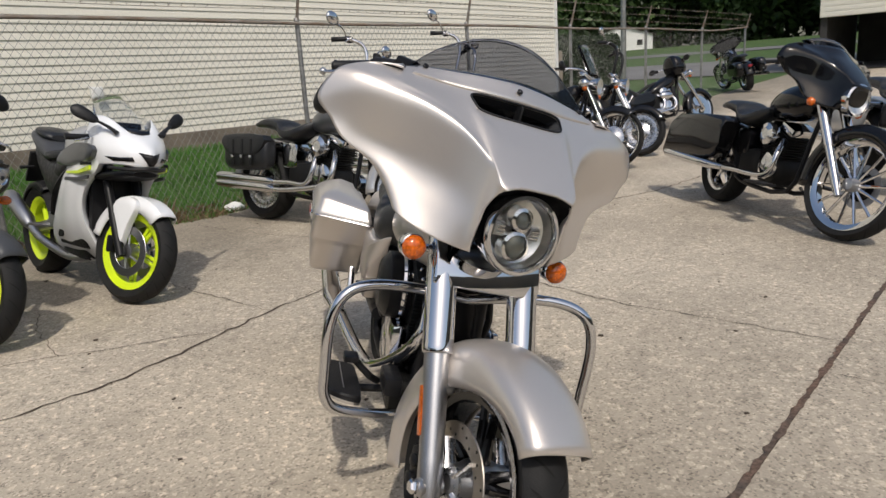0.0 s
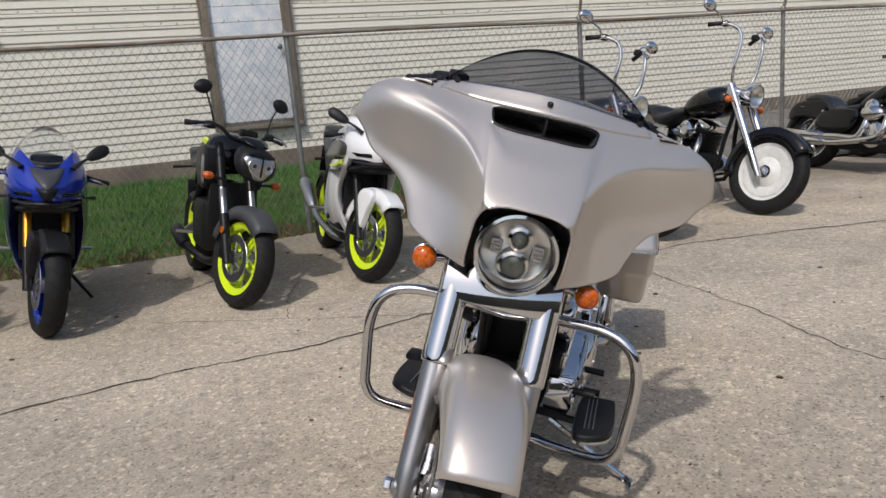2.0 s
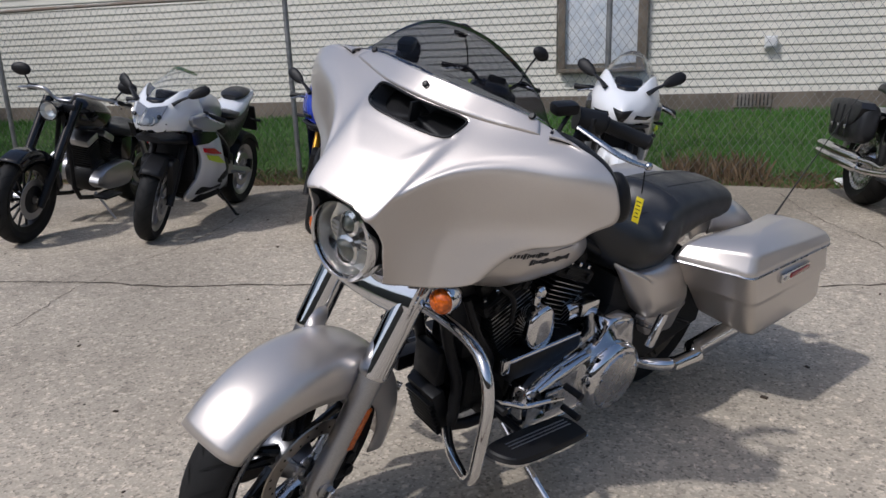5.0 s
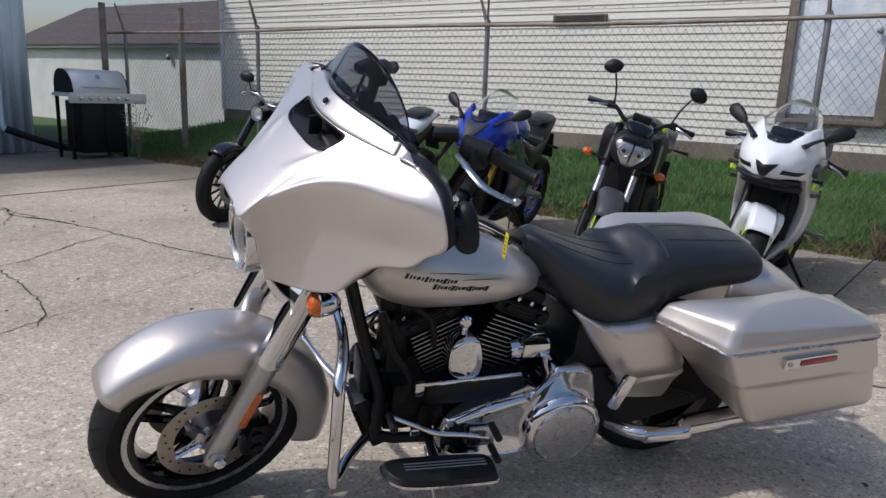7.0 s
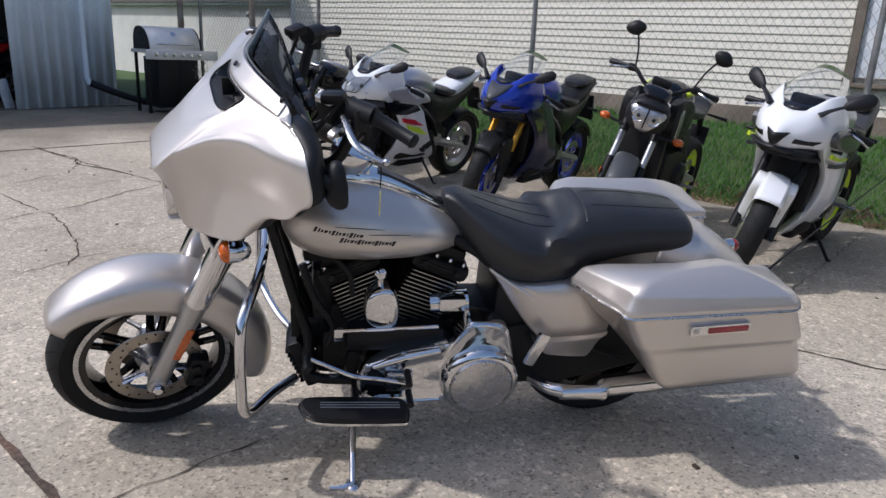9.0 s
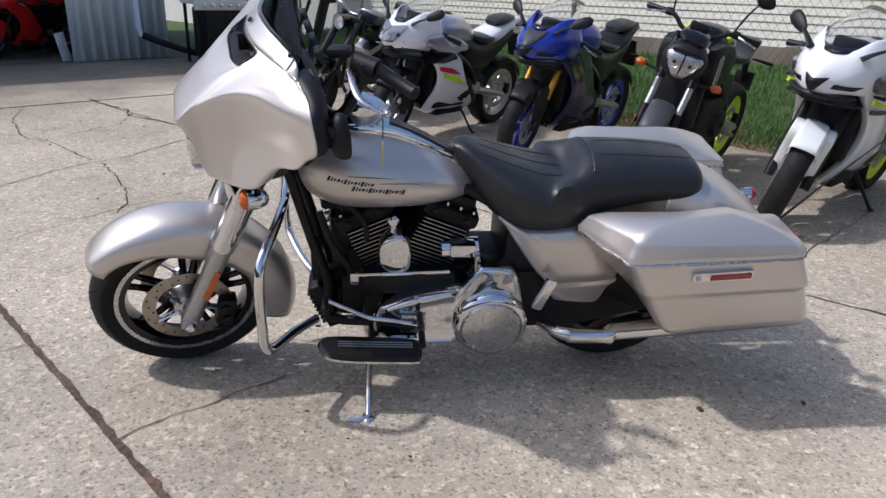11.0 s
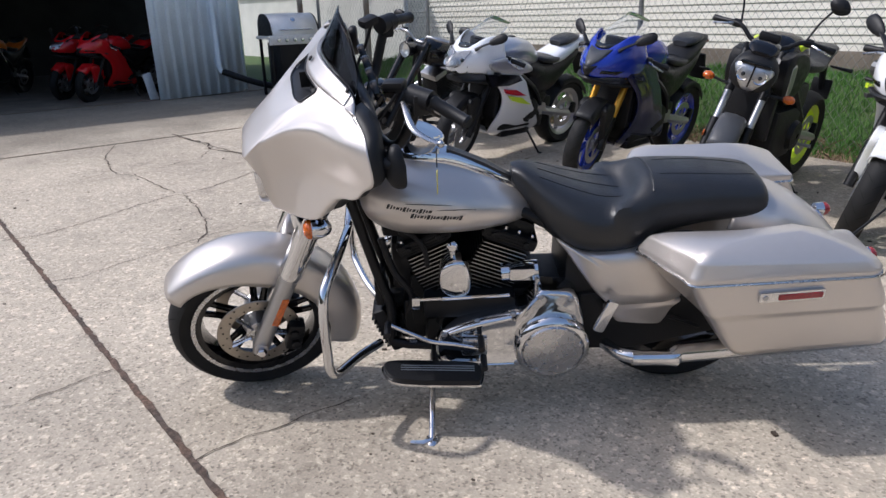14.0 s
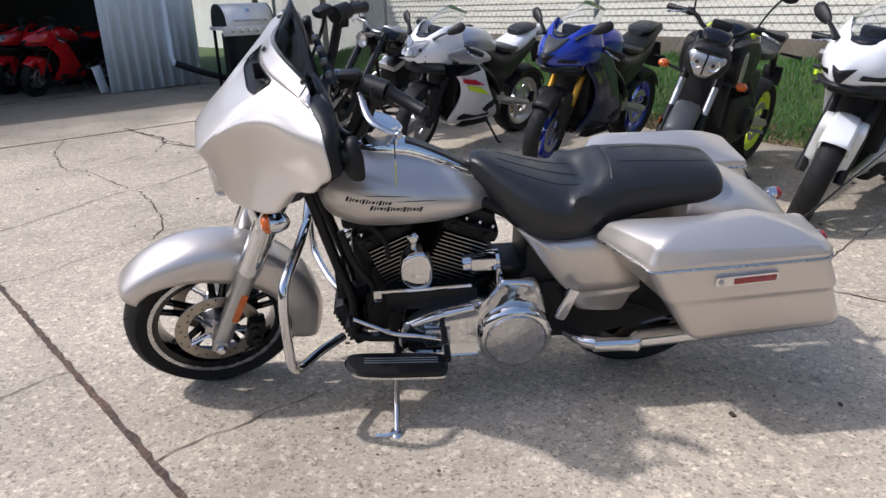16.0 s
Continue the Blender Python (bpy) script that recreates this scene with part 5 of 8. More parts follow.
s = Shape().loft([[(-.15 + (x + .15) * k, yy, .38 + (z - .38) * k) for x, z in prim] for yy, k in ((.14, 1), (.222, 1), (.233, .975), (.236, .94), (.230, .90), (.230, .3))])
pc = part("primary_cover", s, CHROME, eng, "chrome primary cover", sharp=60)
part("cover_rib", Shape().tube([(.07, .236, .398), (-.03, .238, .436), (-.15, .238, .462)], [.010, .016, .012], 12, 4), CHROME, pc)
for xx, zz in ((.088, .392), (-.03, .447), (-.155, .474), (-.248, .545), (-.355, .533), (-.402, .37), (-.175, .25), (.09, .262)):
    part("bolt", Shape().lathe([(.011, 0), (.011, .006), (.007, .010), (.001, .010)], (xx, .230, zz), (0, 1, 0), 10), SATIN, pc)
s = Shape().lathe([(.138, 0), (.136, .03), (.124, .046), (.112, .05), (.110, .046)], (-.297, .222, .332), (0, 1, 0), 44)
part("derby_ring", s, CHROME, pc)
part("derby_cover", Shape().lathe([(.110, .046), (.104, .054), (.05, .060), (.001, .062)], (-.297, .222, .332), (0, 1, 0), 44), ALUMINIUM, pc, "round chrome derby cover")
for k in range(5):
    a = 2 * math.pi * k / 5 + .3
    part("bolt", Shape().lathe([(.007, 0), (.007, .006), (.001, .007)], (-.297 + .1 * math.cos(a), .275, .332 + .1 * math.sin(a)), (0, 1, 0), 6), CHROME, pc)
part("inspection_cover", Shape().box((-.02, .238, .335), (.09, .012, .075), b=.012), ALUMINIUM, pc)
part("timing_cover", Shape().lathe([(.09, 0), (.09, .03), (.06, .045), (.001, .047)], (.0, -.13, .40), (0, -1, 0), 28), CHROME, eng)
part("air_cleaner", Shape().lathe([(.115, 0), (.122, .02), (.116, .075), (.085, .10), (.001, .105)], (.03, -.12, .625), (0, -1, 0), 30), BLACK_SATIN, eng, "round black air cleaner")
for xx in (-.05, -.015, .02, .055):
    part("pushrod_tube", Shape().tube([(xx * .5, -.135, .46), (xx * 2.4, -.12, .70)], [.013, .010], 10), CHROME, eng)
part("air_cleaner_trim", Shape().lathe([(.124, .016), (.128, .024), (.124, .034)], (.03, -.12, .625), (0, -1, 0), 30), CHROME, eng)
part("rear_brake_master", Shape().box((.27, -.17, .36), (.14, .06, .06), b=.012), BLACK_SATIN, eng)
part("cam_cover", Shape().box((.06, -.14, .43), (.20, .07, .17), b=.03), CHROME, eng, "chrome cam cover")
part("oil_pan", Shape().box((.14, -.06, .29), (.24, .22, .13), b=.03).lathe([(.045, 0), (.045, .10), (.036, .112), (.001, .114)], (.22, -.05, .36), (1, 0, -.15), 18), ENGINE_BLACK, eng)
part("brake_pedal", Shape().box((.255, -.31, .425), (.065, .05, .022), None, .008).tube([(.22, -.30, .41), (.24, -.24, .36), (.16, -.20, .31)], .012, 8, 3), BLACK_SATIN, eng, "black brake pedal")
part("oil_cooler", Shape().box((.325, 0, .46), (.035, .12, .12), pose(0, 0, 0), .008), BLACK_SATIN, eng)
part("gear_case", Shape().box((-.005, .145, .468), (.33, .08, .085), None, .018), BLACK_SATIN, eng, "smooth black case")
part("starter", Shape().tube([(-.12, .12, .575), (-.25, .12, .585)], .036, 14).box((-.19, .155, .60), (.09, .05, .05), b=.01), CHROME, eng)
part("shift_rod", Shape().tube([(.185, .19, .515), (-.145, .19, .525)], .006, 8).box((.185, .185, .50), (.03, .02, .05), b=.006), CHROME, eng)
s = Shape().tube([(.285, .235, .446), (.20, .245, .405), (.135, .25, .374), (.05, .255, .362), (-.036, .26, .345)], [.007, .008, .009, .008, .007], 8, 3)
s.box((.20, .235, .378), (.03, .02, .03), b=.006)
part("shift_lever", s, CHROME, eng, "chrome heel-toe shifter")
for p in ((.285, .265, .450), (-.04, .285, .392), (-.05, .285, .305)):
    part("shifter_peg", Shape().tube([(p[0], p[1] - .03, p[2]), (p[0], p[1] + .04, p[2])], .012, 10), BLACK_PLASTIC, eng)

# pipes
s = Shape()
s.tube([(-.50, .20, .30), (-.54, .28, .318), (-.60, .308, .322)], [.022, .024, .026], 16, 4)
s.tube([(-.57, .31, .322), (-.70, .315, .322), (-.71, .315, .322), (-.74, .290, .326), (-1.38, .275, .358), (-1.45, .275, .362)], [.026, .027, .034, .038, .038, .033], 18)
part("exhaust_pipe", s, CHROME, tour, "chrome muffler below the bag")
s = Shape().tube([(.12, -.07, .63), (.27, -.08, .605), (.31, -.098, .54), (.21, -.14, .425), (0, -.20, .30), (-.2, -.24, .285), (-.5, -.29, .32)], .024, 14, 5)
s.tube([(-.5, -.29, .32), (-.70, -.315, .325), (-.74, -.316, .325), (-1.38, -.32, .352), (-1.45, -.32, .356)], [.030, .034, .046, .046, .040], 18)
part("exhaust_pipe", s, CHROME, tour, "chrome exhaust")

# engine guard, boards, stand
gd = [(.425, .0, .705), (.43, .16, .725), (.445, .29, .725), (.465, .365, .69), (.472, .395, .60), (.475, .392, .45), (.475, .385, .385), (.46, .345, .335), (.40, .22, .30), (.33, .12, .275)]
for sg in (1, -1):
    part("engine_guard", Shape().tube([(x, sg * y * 1.035, z) for x, y, z in gd], .0165, 14, 5), CHROME, tour, "chrome tubular engine guard")
    c = (.125, sg * .318, .285)
    pl = [(c[0] + .19, -.03), (c[0] + .16, .045), (c[0] + .08, .07), (c[0] - .13, .07), (c[0] - .165, .05), (c[0] - .17, -.04), (c[0] - .1, -.06), (c[0] + .14, -.06)]
    pl = [tuple(p) for p in spline(pl, 4, True)]
    s = Shape().loft([[(x, c[1] + sg * y, h + .06 * (x - c[0]) + .14 * y) for x, y in pl] for h in (.276, .286)])
    fb = part("floorboard", s, CHROME, tour, "rubber-topped rider footboard")
    part("floorboard_pad", Shape().loft([[(c[0] + (x - c[0]) * k, c[1] + sg * y * k, h + .06 * (x - c[0]) + .14 * y) for x, y in pl] for k, h in ((.965, .286), (.965, .298), (.93, .304))]), BLACK_PLASTIC, fb, "black ribbed rubber pad")
    s = Shape()
    for q in (-.024, -.010, .004) if sg > 0 else (0,):
        s.tube([(c[0] + .12, c[1] + sg * q, .3045 + .007 + .14 * q), (c[0] - .14, c[1] + sg * q, .3045 - .008 + .14 * q)], .0022, 6)
    part("pad_rib", s, SATIN, fb)
    part("board_bracket", Shape().tube([(c[0], sg * .12, .27), (c[0], sg * .30, .262)], .014, 8), BLACK_SATIN, fb)
    s = Shape().box((0, 0, 0), (.040, .026, .135), Matrix.Translation((-.470, sg * .272, .483)) @ pose(0, 0, 0, 0, -20, 0), .012)
    s.tube([(-.47, sg * .15, .47), (-.48, sg * .25, .48)], .012, 8)
    part("passenger_peg", s, CHROME, tour, "folded chrome passenger peg")
foot = Vector((.143, .462, .108))
s = Shape().tube([(.13, .17, .25), (.135, .25, .212), (.14, .36, .155), foot], [.014, .013, .012, .011], 10)
s.tube([foot, foot + Vector((.03, .015, -.002)), foot + Vector((.075, .012, .0))], [.012, .012, .009], 8)
s.ball((foot.x, foot.y, foot.z), (.022, .03, .008), 10)
part("side_stand", s, CHROME, tour, "chrome side stand")


# ---- the other motorcycles ----
def bike_pose(front, rear, scale, half, lean=10.0):
    """Stands a bike with its front contact at front, headed from rear to front."""
    d = Vector((front[0] - rear[0], front[1] - rear[1], 0)).normalized()
    o = Vector((front[0], front[1], 0)) - d * half * scale
    zz = max(ground_height(o.x, o.y) + 0.034, 0.0) if o.x > 9 else 0.0
    return pose(o.x, o.y, zz, 0, 0, math.degrees(math.atan2(d.y, d.x))) @ pose(0, 0, 0, -lean, 0, 0) @ Matrix.Scale(scale, 4)


def turn_about(c, rake, deg):
    ax = Vector((-math.sin(radians(rake)), 0, math.cos(radians(rake))))
    return Matrix.Translation(c) @ Matrix.Rotation(radians(deg), 4, ax) @ Matrix.Translation(-Vector(c))


def wheel(parent, name, c, R, w, rim_r, style, rim_mat, m, disc=True, tyre_label="", wall=None, plate=None):
    c = Vector(c)
    wh = part(name, tyre_shape(c, R, rim_r, w, 48).moved(m), RUBBER, parent, tyre_label)
    tagged(part("tread_pattern", groove_shape(c, R, w * .92, 22).moved(m), GROOVE, wh), kind="stuff")
    h = w * .33
    if wall:
        for sg in (1, -1):
            part("whitewall", Shape().lathe([(rim_r + .012, sg * h * 1.16), (rim_r + .03, sg * (w / 2 + .001)), (rim_r + .042, sg * (w / 2 + .0012))], c, (0, 1, 0), 44).moved(m), wall, wh)
    q = .55 if style == "wire" else 1
    part("rim", Shape().lathe([(rim_r + .006, -h * 1.1), (rim_r - .012 * q, -h), (rim_r - .035 * q, -h * .7), (rim_r - .038 * q, 0), (rim_r - .035 * q, h * .7), (rim_r - .012 * q, h), (rim_r + .006, h * 1.1), (rim_r - .006, 0)], c, (0, 1, 0), 44).moved(m), rim_mat, wh)
    part("hub", Shape().lathe([(.015, -.07), (.038, -.065), (.045, -.03), (.045, .03), (.038, .065), (.015, .07)], c, (0, 1, 0), 20, True).moved(m), SATIN if style != "solid" else CHROME, wh)
    if style == "solid":
        for sg in (1, -1):
            part("wheel_disc", Shape().lathe([(rim_r - .02, sg * h), (rim_r - .05, sg * h * 1.05), (.12, sg * h * .6), (.05, sg * h * 1.4)], c, (0, 1, 0), 40).moved(m), plate or rim_mat, wh)
            for k in range(20):
                a = 2 * math.pi * k / 20
                part("wheel_hole", Shape().lathe([(.011, 0), (.010, .002), (.001, .0022)], c + Vector(((rim_r - .035) * math.cos(a), sg * h * 1.06, (rim_r - .035) * math.sin(a))), (0, sg, 0), 8).moved(m), plate or rim_mat, wh)
    else:
        n, r0, mat_ = {"ten": (10, .0105, rim_mat), "five": (5, .016, rim_mat), "wire": (28, .0034, CHROME), "turbine": (14, .0085, rim_mat)}[style]
        for k in range(n):
            a = 2 * math.pi * k / n
            sw = .22 * (1 if k % 2 else -1) if style in ("ten", "wire") else 0.12
            y0 = (.03 if k % 2 else -.03) if style == "wire" else 0
            s = Shape().tube([c + Vector((.035 * math.cos(a), y0, .035 * math.sin(a))), c + Vector(((rim_r - .03) * math.cos(a + sw), 0, (rim_r - .03) * math.sin(a + sw)))], [r0 * 1.5, r0], 6 if style != "wire" else 4)
            part("spoke", s.moved(m), mat_, wh)
    if disc:
        for sg in ((1, -1) if disc == 2 else (1,)):
            dc_ = c + Vector((0, sg * .06, 0))
            part("brake_disc", Shape().lathe([(.145, -.002), (.147, 0), (.145, .002), (.10, .002), (.098, 0), (.10, -.002), (.145, -.002)], dc_, (0, 1, 0), 36).moved(m), SATIN, wh)
            if style == "ten":
                arms = Shape().lathe([(.046, -.003), (.046, .003), (.036, .003)], dc_, (0, 1, 0), 20)
                for k in range(6):
                    a = 2 * math.pi * (k + .3) / 6
                    arms.tube([dc_ + Vector((.04 * math.cos(a), 0, .04 * math.sin(a))), dc_ + Vector((.103 * math.cos(a + .2), 0, .103 * math.sin(a + .2)))], [.008, .006], 6)
                part("disc_carrier", arms.moved(m), SATIN, wh, "spidered disc carrier")
            else:
                part("disc_carrier", Shape().lathe([(.102, .0), (.09, .004), (.04, .006), (.03, .012)], dc_, (0, sg, 0), 20).moved(m), ALUMINIUM if style == "wire" else BLACK_SATIN, wh)
            if style == "wire":
                for s2 in (1, -1):
                    part("hub_cover", Shape().lathe([(.135, 0), (.13, .008), (.09, .012), (.06, .03), (.03, .034), (.001, .035)], c + Vector((0, s2 * .045, 0)), (0, s2, 0), 28).moved(m), ALUMINIUM, wh)
            part("brake_caliper", Shape().box((0, 0, 0), (.05, .05, .10), Matrix.Translation(dc_ + Vector((-.115, sg * .012, .03))), .012).moved(m), BLACK_SATIN, wh)
    return wh


def layered(poly, y0, y1, y2, shrink=.88, n=3):
    """A bulging panel on one side from an outline in x and z."""
    pl = [tuple(p) for p in spline(poly, n, True)]
    cx, cz = np.mean([p[0] for p in pl]), np.mean([p[1] for p in pl])
    inn = lambda k: [(cx + (x - cx) * k, cz + (z - cz) * k) for x, z in pl]
    return Shape().loft([[(x, y0, z) for x, z in pl], [(x, y1, z) for x, z in pl], [(x, (y1 + 2 * y2) / 3, z) for x, z in inn((1 + shrink) / 2)], [(x, y2, z) for x, z in inn(shrink * .8)]])


def hand_controls(b, m, x, y0, y1, z, drop, swept=.05):
    """Two grips with levers on a bar; m turns them with the fork."""
    for sg in (1, -1):
        g0, g1 = (x, sg * y0, z), (x - swept, sg * y1, z - drop)
        part("grip", Shape().tube([g0, tuple((np.array(g0) + g1) / 2), g1], [.018, .017, .019], 10).moved(m), BLACK_PLASTIC, b)
        part("lever", Shape().tube([(x + .03, sg * (y0 - .01), z), (x + .06, sg * (y0 + .04), z - .01), (x + .02, sg * (y1 - .01), z - drop - .02)], [.008, .007, .006], 8, 3).moved(m), ALUMINIUM, b)
        part("switch_housing", Shape().box((x, sg * (y0 - .03), z + .004), (.05, .05, .045), None, .012).moved(m), BLACK_PLASTIC, b)


def sport_bike(label, m0, paint, lower, wheel_mat, fork_mat, group, nose="wedge", exhaust=SATIN, steer=16, decal=None, tail_paint=None, fender=None, extra=None, screen_tint=None, tank_paint=None, centre=None, cowl=None):
    b = thing("sport_motorcycle", m0, label, "motorcycle", group)
    FA, RA = Vector((.69, 0, .30)), Vector((-.69, 0, .31))
    T = turn_about(FA, 24, steer)
    wheel(b, "front_wheel", FA, .30, .12, .218, "ten", wheel_mat, T, 2)
    wheel(b, "rear_wheel", RA, .315, .18, .218, "ten", wheel_mat, Matrix(), 1)
    for sg in (1, -1):
        fx = lambda z: .68 - .445 * (z - .29)
        part("fork_leg", Shape().tube([(fx(.27), sg * .10, .27), (fx(.50), sg * .10, .50)], [.026, .027], 14).moved(T), BLACK_SATIN if fork_mat is GOLD else fork_mat, b)
        part("fork_tube", Shape().tube([(fx(.48), sg * .10, .48), (fx(.85), sg * .10, .85)], .024, 14).moved(T), fork_mat, b)
    rows_ = fender_skin(FA, [(-1, .09), (-1, .05), (-.95, .025), (-.7, .006), (0, 0), (.7, .006), (.95, .025), (1, .05), (1, .09)], 44, 165, 16, lambda t: (.075, .328))
    fd = part("front_fender", Shape().grid(rows_).moved(T), fender or paint, b, thick=.005)
    for sg in (1, -1):
        part("fender_side", layered([(.765, .57), (.70, .61), (.60, .585), (.57, .47), (.63, .33), (.672, .33), (.715, .45)], sg * .068, sg * .100, sg * .112).moved(T), fender or paint, fd)
    # nose, screen and lamps
    net = [
        [(.865, 0, .795), (.835, .05, .788), (.775, .11, .80), (.66, .17, .80), (.48, .20, .79)],
        [(.900, 0, .838), (.855, .052, .845), (.785, .12, .852), (.66, .187, .855), (.47, .215, .85)],
        [(.872, 0, .890), (.825, .062, .897), (.75, .135, .912), (.63, .197, .925), (.46, .215, .925)],
        [(.805, 0, .940), (.765, .068, .957), (.69, .135, .99), (.58, .182, 1.005), (.46, .19, .985)],
        [(.755, 0, .972), (.71, .066, .997), (.62, .122, 1.06), (.52, .156, 1.075), (.44, .165, 1.035)],
    ]
    fullnet = [[(x, -y, z) for x, y, z in reversed(r[1:])] + r for r in net]
    ns = part("nose_fairing", Shape().grid(skin(fullnet, 4, 4)), paint, b, thick=.008)
    nose_rows = skin(fullnet, 8, 8)
    nose_pts = np.array([q for r in nose_rows for q in r])

    def on_nose(y, z, lift=.005):
        d2 = (nose_pts[:, 1] - y) ** 2 + (nose_pts[:, 2] - z) ** 2
        k = np.argsort(d2)[:4]
        w = 1 / (d2[k] + 1e-6)
        return (float((nose_pts[k, 0] * w).sum() / w.sum()) + lift, y, z)

    def nose_patch(name, rows_, mat_, label, lift=.006):
        """A thin piece on the nose between rows of (z, y from, y to)."""
        net_ = [[on_nose(ya + (yb - ya) * k / 6, z + dz * abs(2 * k / 6 - 1), lift) for k in range(7)] for z, ya, yb, dz in rows_]
        part(name, Shape().grid(net_), mat_, ns, label, thick=.004)

    lens_net = lambda y0, y1, o: [[(x + o, y, z + o * .3) for x, y, z in r] for r in skin([[tuple(np.array(fr[4 + sgn * 0]) * (1 - t) + np.array(fr[5 if sgn > 0 else 3]) * t) for t in (y0, (y0 + y1) / 2, y1)] for fr in fullnet[1:4]], 4, 4)]
    if nose == "round":
        for sgn in (1, -1):
            part("headlight", Shape().grid(lens_net(.04, 1.55, .006)), SATIN, ns, "large clear headlight", thick=.004)
            part("lamp_cell", Shape().lathe([(.034, .004), (.030, -.002), (.012, -.012), (.001, -.013)], (.862, sgn * .040, .868), (1, sgn * .3, .55), 16), REFLECTOR, ns, "bright lamp cell")
            part("headlight_lens", Shape().grid(lens_net(.04, 1.55, .016)), LENS, ns, thick=.003)
            part("projector", Shape().lathe([(.016, 0), (.014, .010), (.001, .014)], (.822, sgn * .085, .895), (1, sgn * .4, .5), 14), GLASS_DARK, ns)
        part("lamp_surround", Shape().grid([[(x + .002, y, z) for x, y, z in r] for r in skin([r[2:7] for r in fullnet[0:2]], 3, 3)]), BLACK_GLOSS, ns, thick=.004)
        part("chin", rings_loft([(.80, .735, .02, .09), (.70, .73, .03, .14), (.58, .72, .035, .17), (.48, .72, .03, .17)], 18, 2.5), BLACK_PLASTIC, ns)
    else:
        nose_patch("air_intake", [(.800, -.014, .014, 0), (.822, -.030, .030, 0), (.845, -.046, .046, .004), (.862, -.060, .060, .012)], BLACK_PLASTIC, "black wedge air intake", .010)
        part("intake_lip", Shape().tube([(.70, -.16, .785), (.80, -.09, .778), (.858, 0, .782), (.80, .09, .778), (.70, .16, .785)], [.016, .020, .022, .020, .016], 8, 4, flat=.6), BLACK_PLASTIC, ns)
        for sgn in (1, -1):
            nose_patch("slit_headlight", [(.822, sgn * .075, sgn * .150, 0), (.842, sgn * .085, sgn * .178, .004)], BLACK_GLOSS, "dark slit headlight")
        if centre:
            nose_patch("nose_panel", [(.862, -.016, .016, 0), (.895, -.048, .048, .003), (.93, -.072, .072, .006), (.966, -.086, .086, .014)], centre, "dark nose panel")
        part("chin", rings_loft([(.80, .75, .015, .07), (.72, .745, .02, .12), (.60, .735, .03, .16), (.48, .73, .03, .17)], 18, 2.5), BLACK_PLASTIC, ns, "black lower nose")
    sc_rows = []
    for k in range(9):
        t = k / 8
        x, z = .755 - .28 * t - .05 * t * t, .972 + .235 * t
        wd = .160 * (1 - .42 * t ** 2.2)
        sc_rows.append([(x - (.17 - .06 * t) * u * u, wd * u, z + (.048 * (1 - t) - .045 * t) * u * u) for u in (-1, -.8, -.55, -.28, 0, .28, .55, .8, 1)])
    part("windscreen", Shape().grid(sc_rows), screen_tint or CLEAR, b, "clear racing screen", thick=.003)
    part("screen_base", Shape().grid([[(x + .004, y, z + .003) for x, y, z in r] for r in sc_rows[:2]]), BLACK_GLOSS, b, thick=.004)
    part("instrument_pod", Shape().box((.55, 0, 1.0), (.06, .17, .09), pose(0, 0, 0, 0, 0, 0), .02), BLACK_PLASTIC, b)
    for sg in (1, -1):
        axis_ = Vector((-.42, sg * .74, .46)).normalized()
        flat_ = axis_.cross(Vector((1, 0, .1))).normalized()
        pod_ = [Vector((.665, sg * .205, 1.035)) + axis_ * u for u in (0, .012, .05, .10, .135, .15)]
        mr = part("mirror", Shape().tube([(.73, sg * .125, .975), (.70, sg * .165, 1.01), pod_[1]], [.026, .017, .014], 10, 3, flat=.5).loft(
            [[c_ + flat_ * (h_ * math.cos(a_)) + axis_.cross(flat_) * (h_ * .42 * math.sin(a_)) for a_ in [math.pi * q / 7 for q in range(14)]] for c_, h_ in zip(pod_, (.010, .022, .033, .038, .030, .010))]), BLACK_PLASTIC, b, "long black mirror on an arm")
        part("mirror_glass", Shape().loft([[pod_[3] + Vector((-.018, 0, 0)) + axis_ * (k_ * .042 * math.cos(a_)) + flat_ * (k_ * .026 * math.sin(a_)) for a_ in [math.pi * q / 8 for q in range(16)]] for k_ in (1, .05)]), MIRROR, mr)
        prof = [(.905, .58, .40, .19, .205, .20), (.85, .64, .30, .182, .215, .205), (.775, .60, .20, .182, .222, .20), (.70, .50, .14, .19, .226, .205), (.62, .43, .10, .195, .224, .21), (.53, .40, .04, .19, .216, .205), (.44, .41, -.04, .175, .20, .19), (.35, .43, -.13, .14, .168, .165), (.27, .42, -.20, .095, .125, .125), (.215, .33, -.18, .05, .075, .08)]
        rows_s = [[(xf - .05, sg * (yf - .05), z), (xf, sg * yf, z), (xf * .72 + xb * .28, sg * (ym * .6 + yf * .4), z), (xf * .5 + xb * .5, sg * ym, z), (xf * .25 + xb * .75, sg * (ym * .6 + yb * .4), z), (xb, sg * yb, z), (xb - .012, sg * (yb - .03), z)] for z, xf, xb, yf, ym, yb in prof]
        sf = part("side_fairing", Shape().grid(skin(rows_s, 3, 3)), lower or paint, b, thick=.005)
        side_y = lambda z, o: sg * (float(np.interp(z, [q[0] for q in reversed(prof)], [q[4] for q in reversed(prof)])) + o)
        part("fairing_vent", Shape().prism([(.03 + .045 * math.cos(k * .524), .36 + .028 * math.sin(k * .524) + .02 * math.cos(k * .524)) for k in range(12)], side_y(.36, -.02), side_y(.36, .004), "xz"), BLACK_PLASTIC, sf, "black side vent")
        if cowl:
            part("upper_panel", layered([(.62, .90), (.40, .915), (.18, .86), (.10, .79), (.28, .775), (.46, .80), (.60, .83)], sg * .17, sg * .222, sg * .232), cowl, sf, "grey upper side panel")
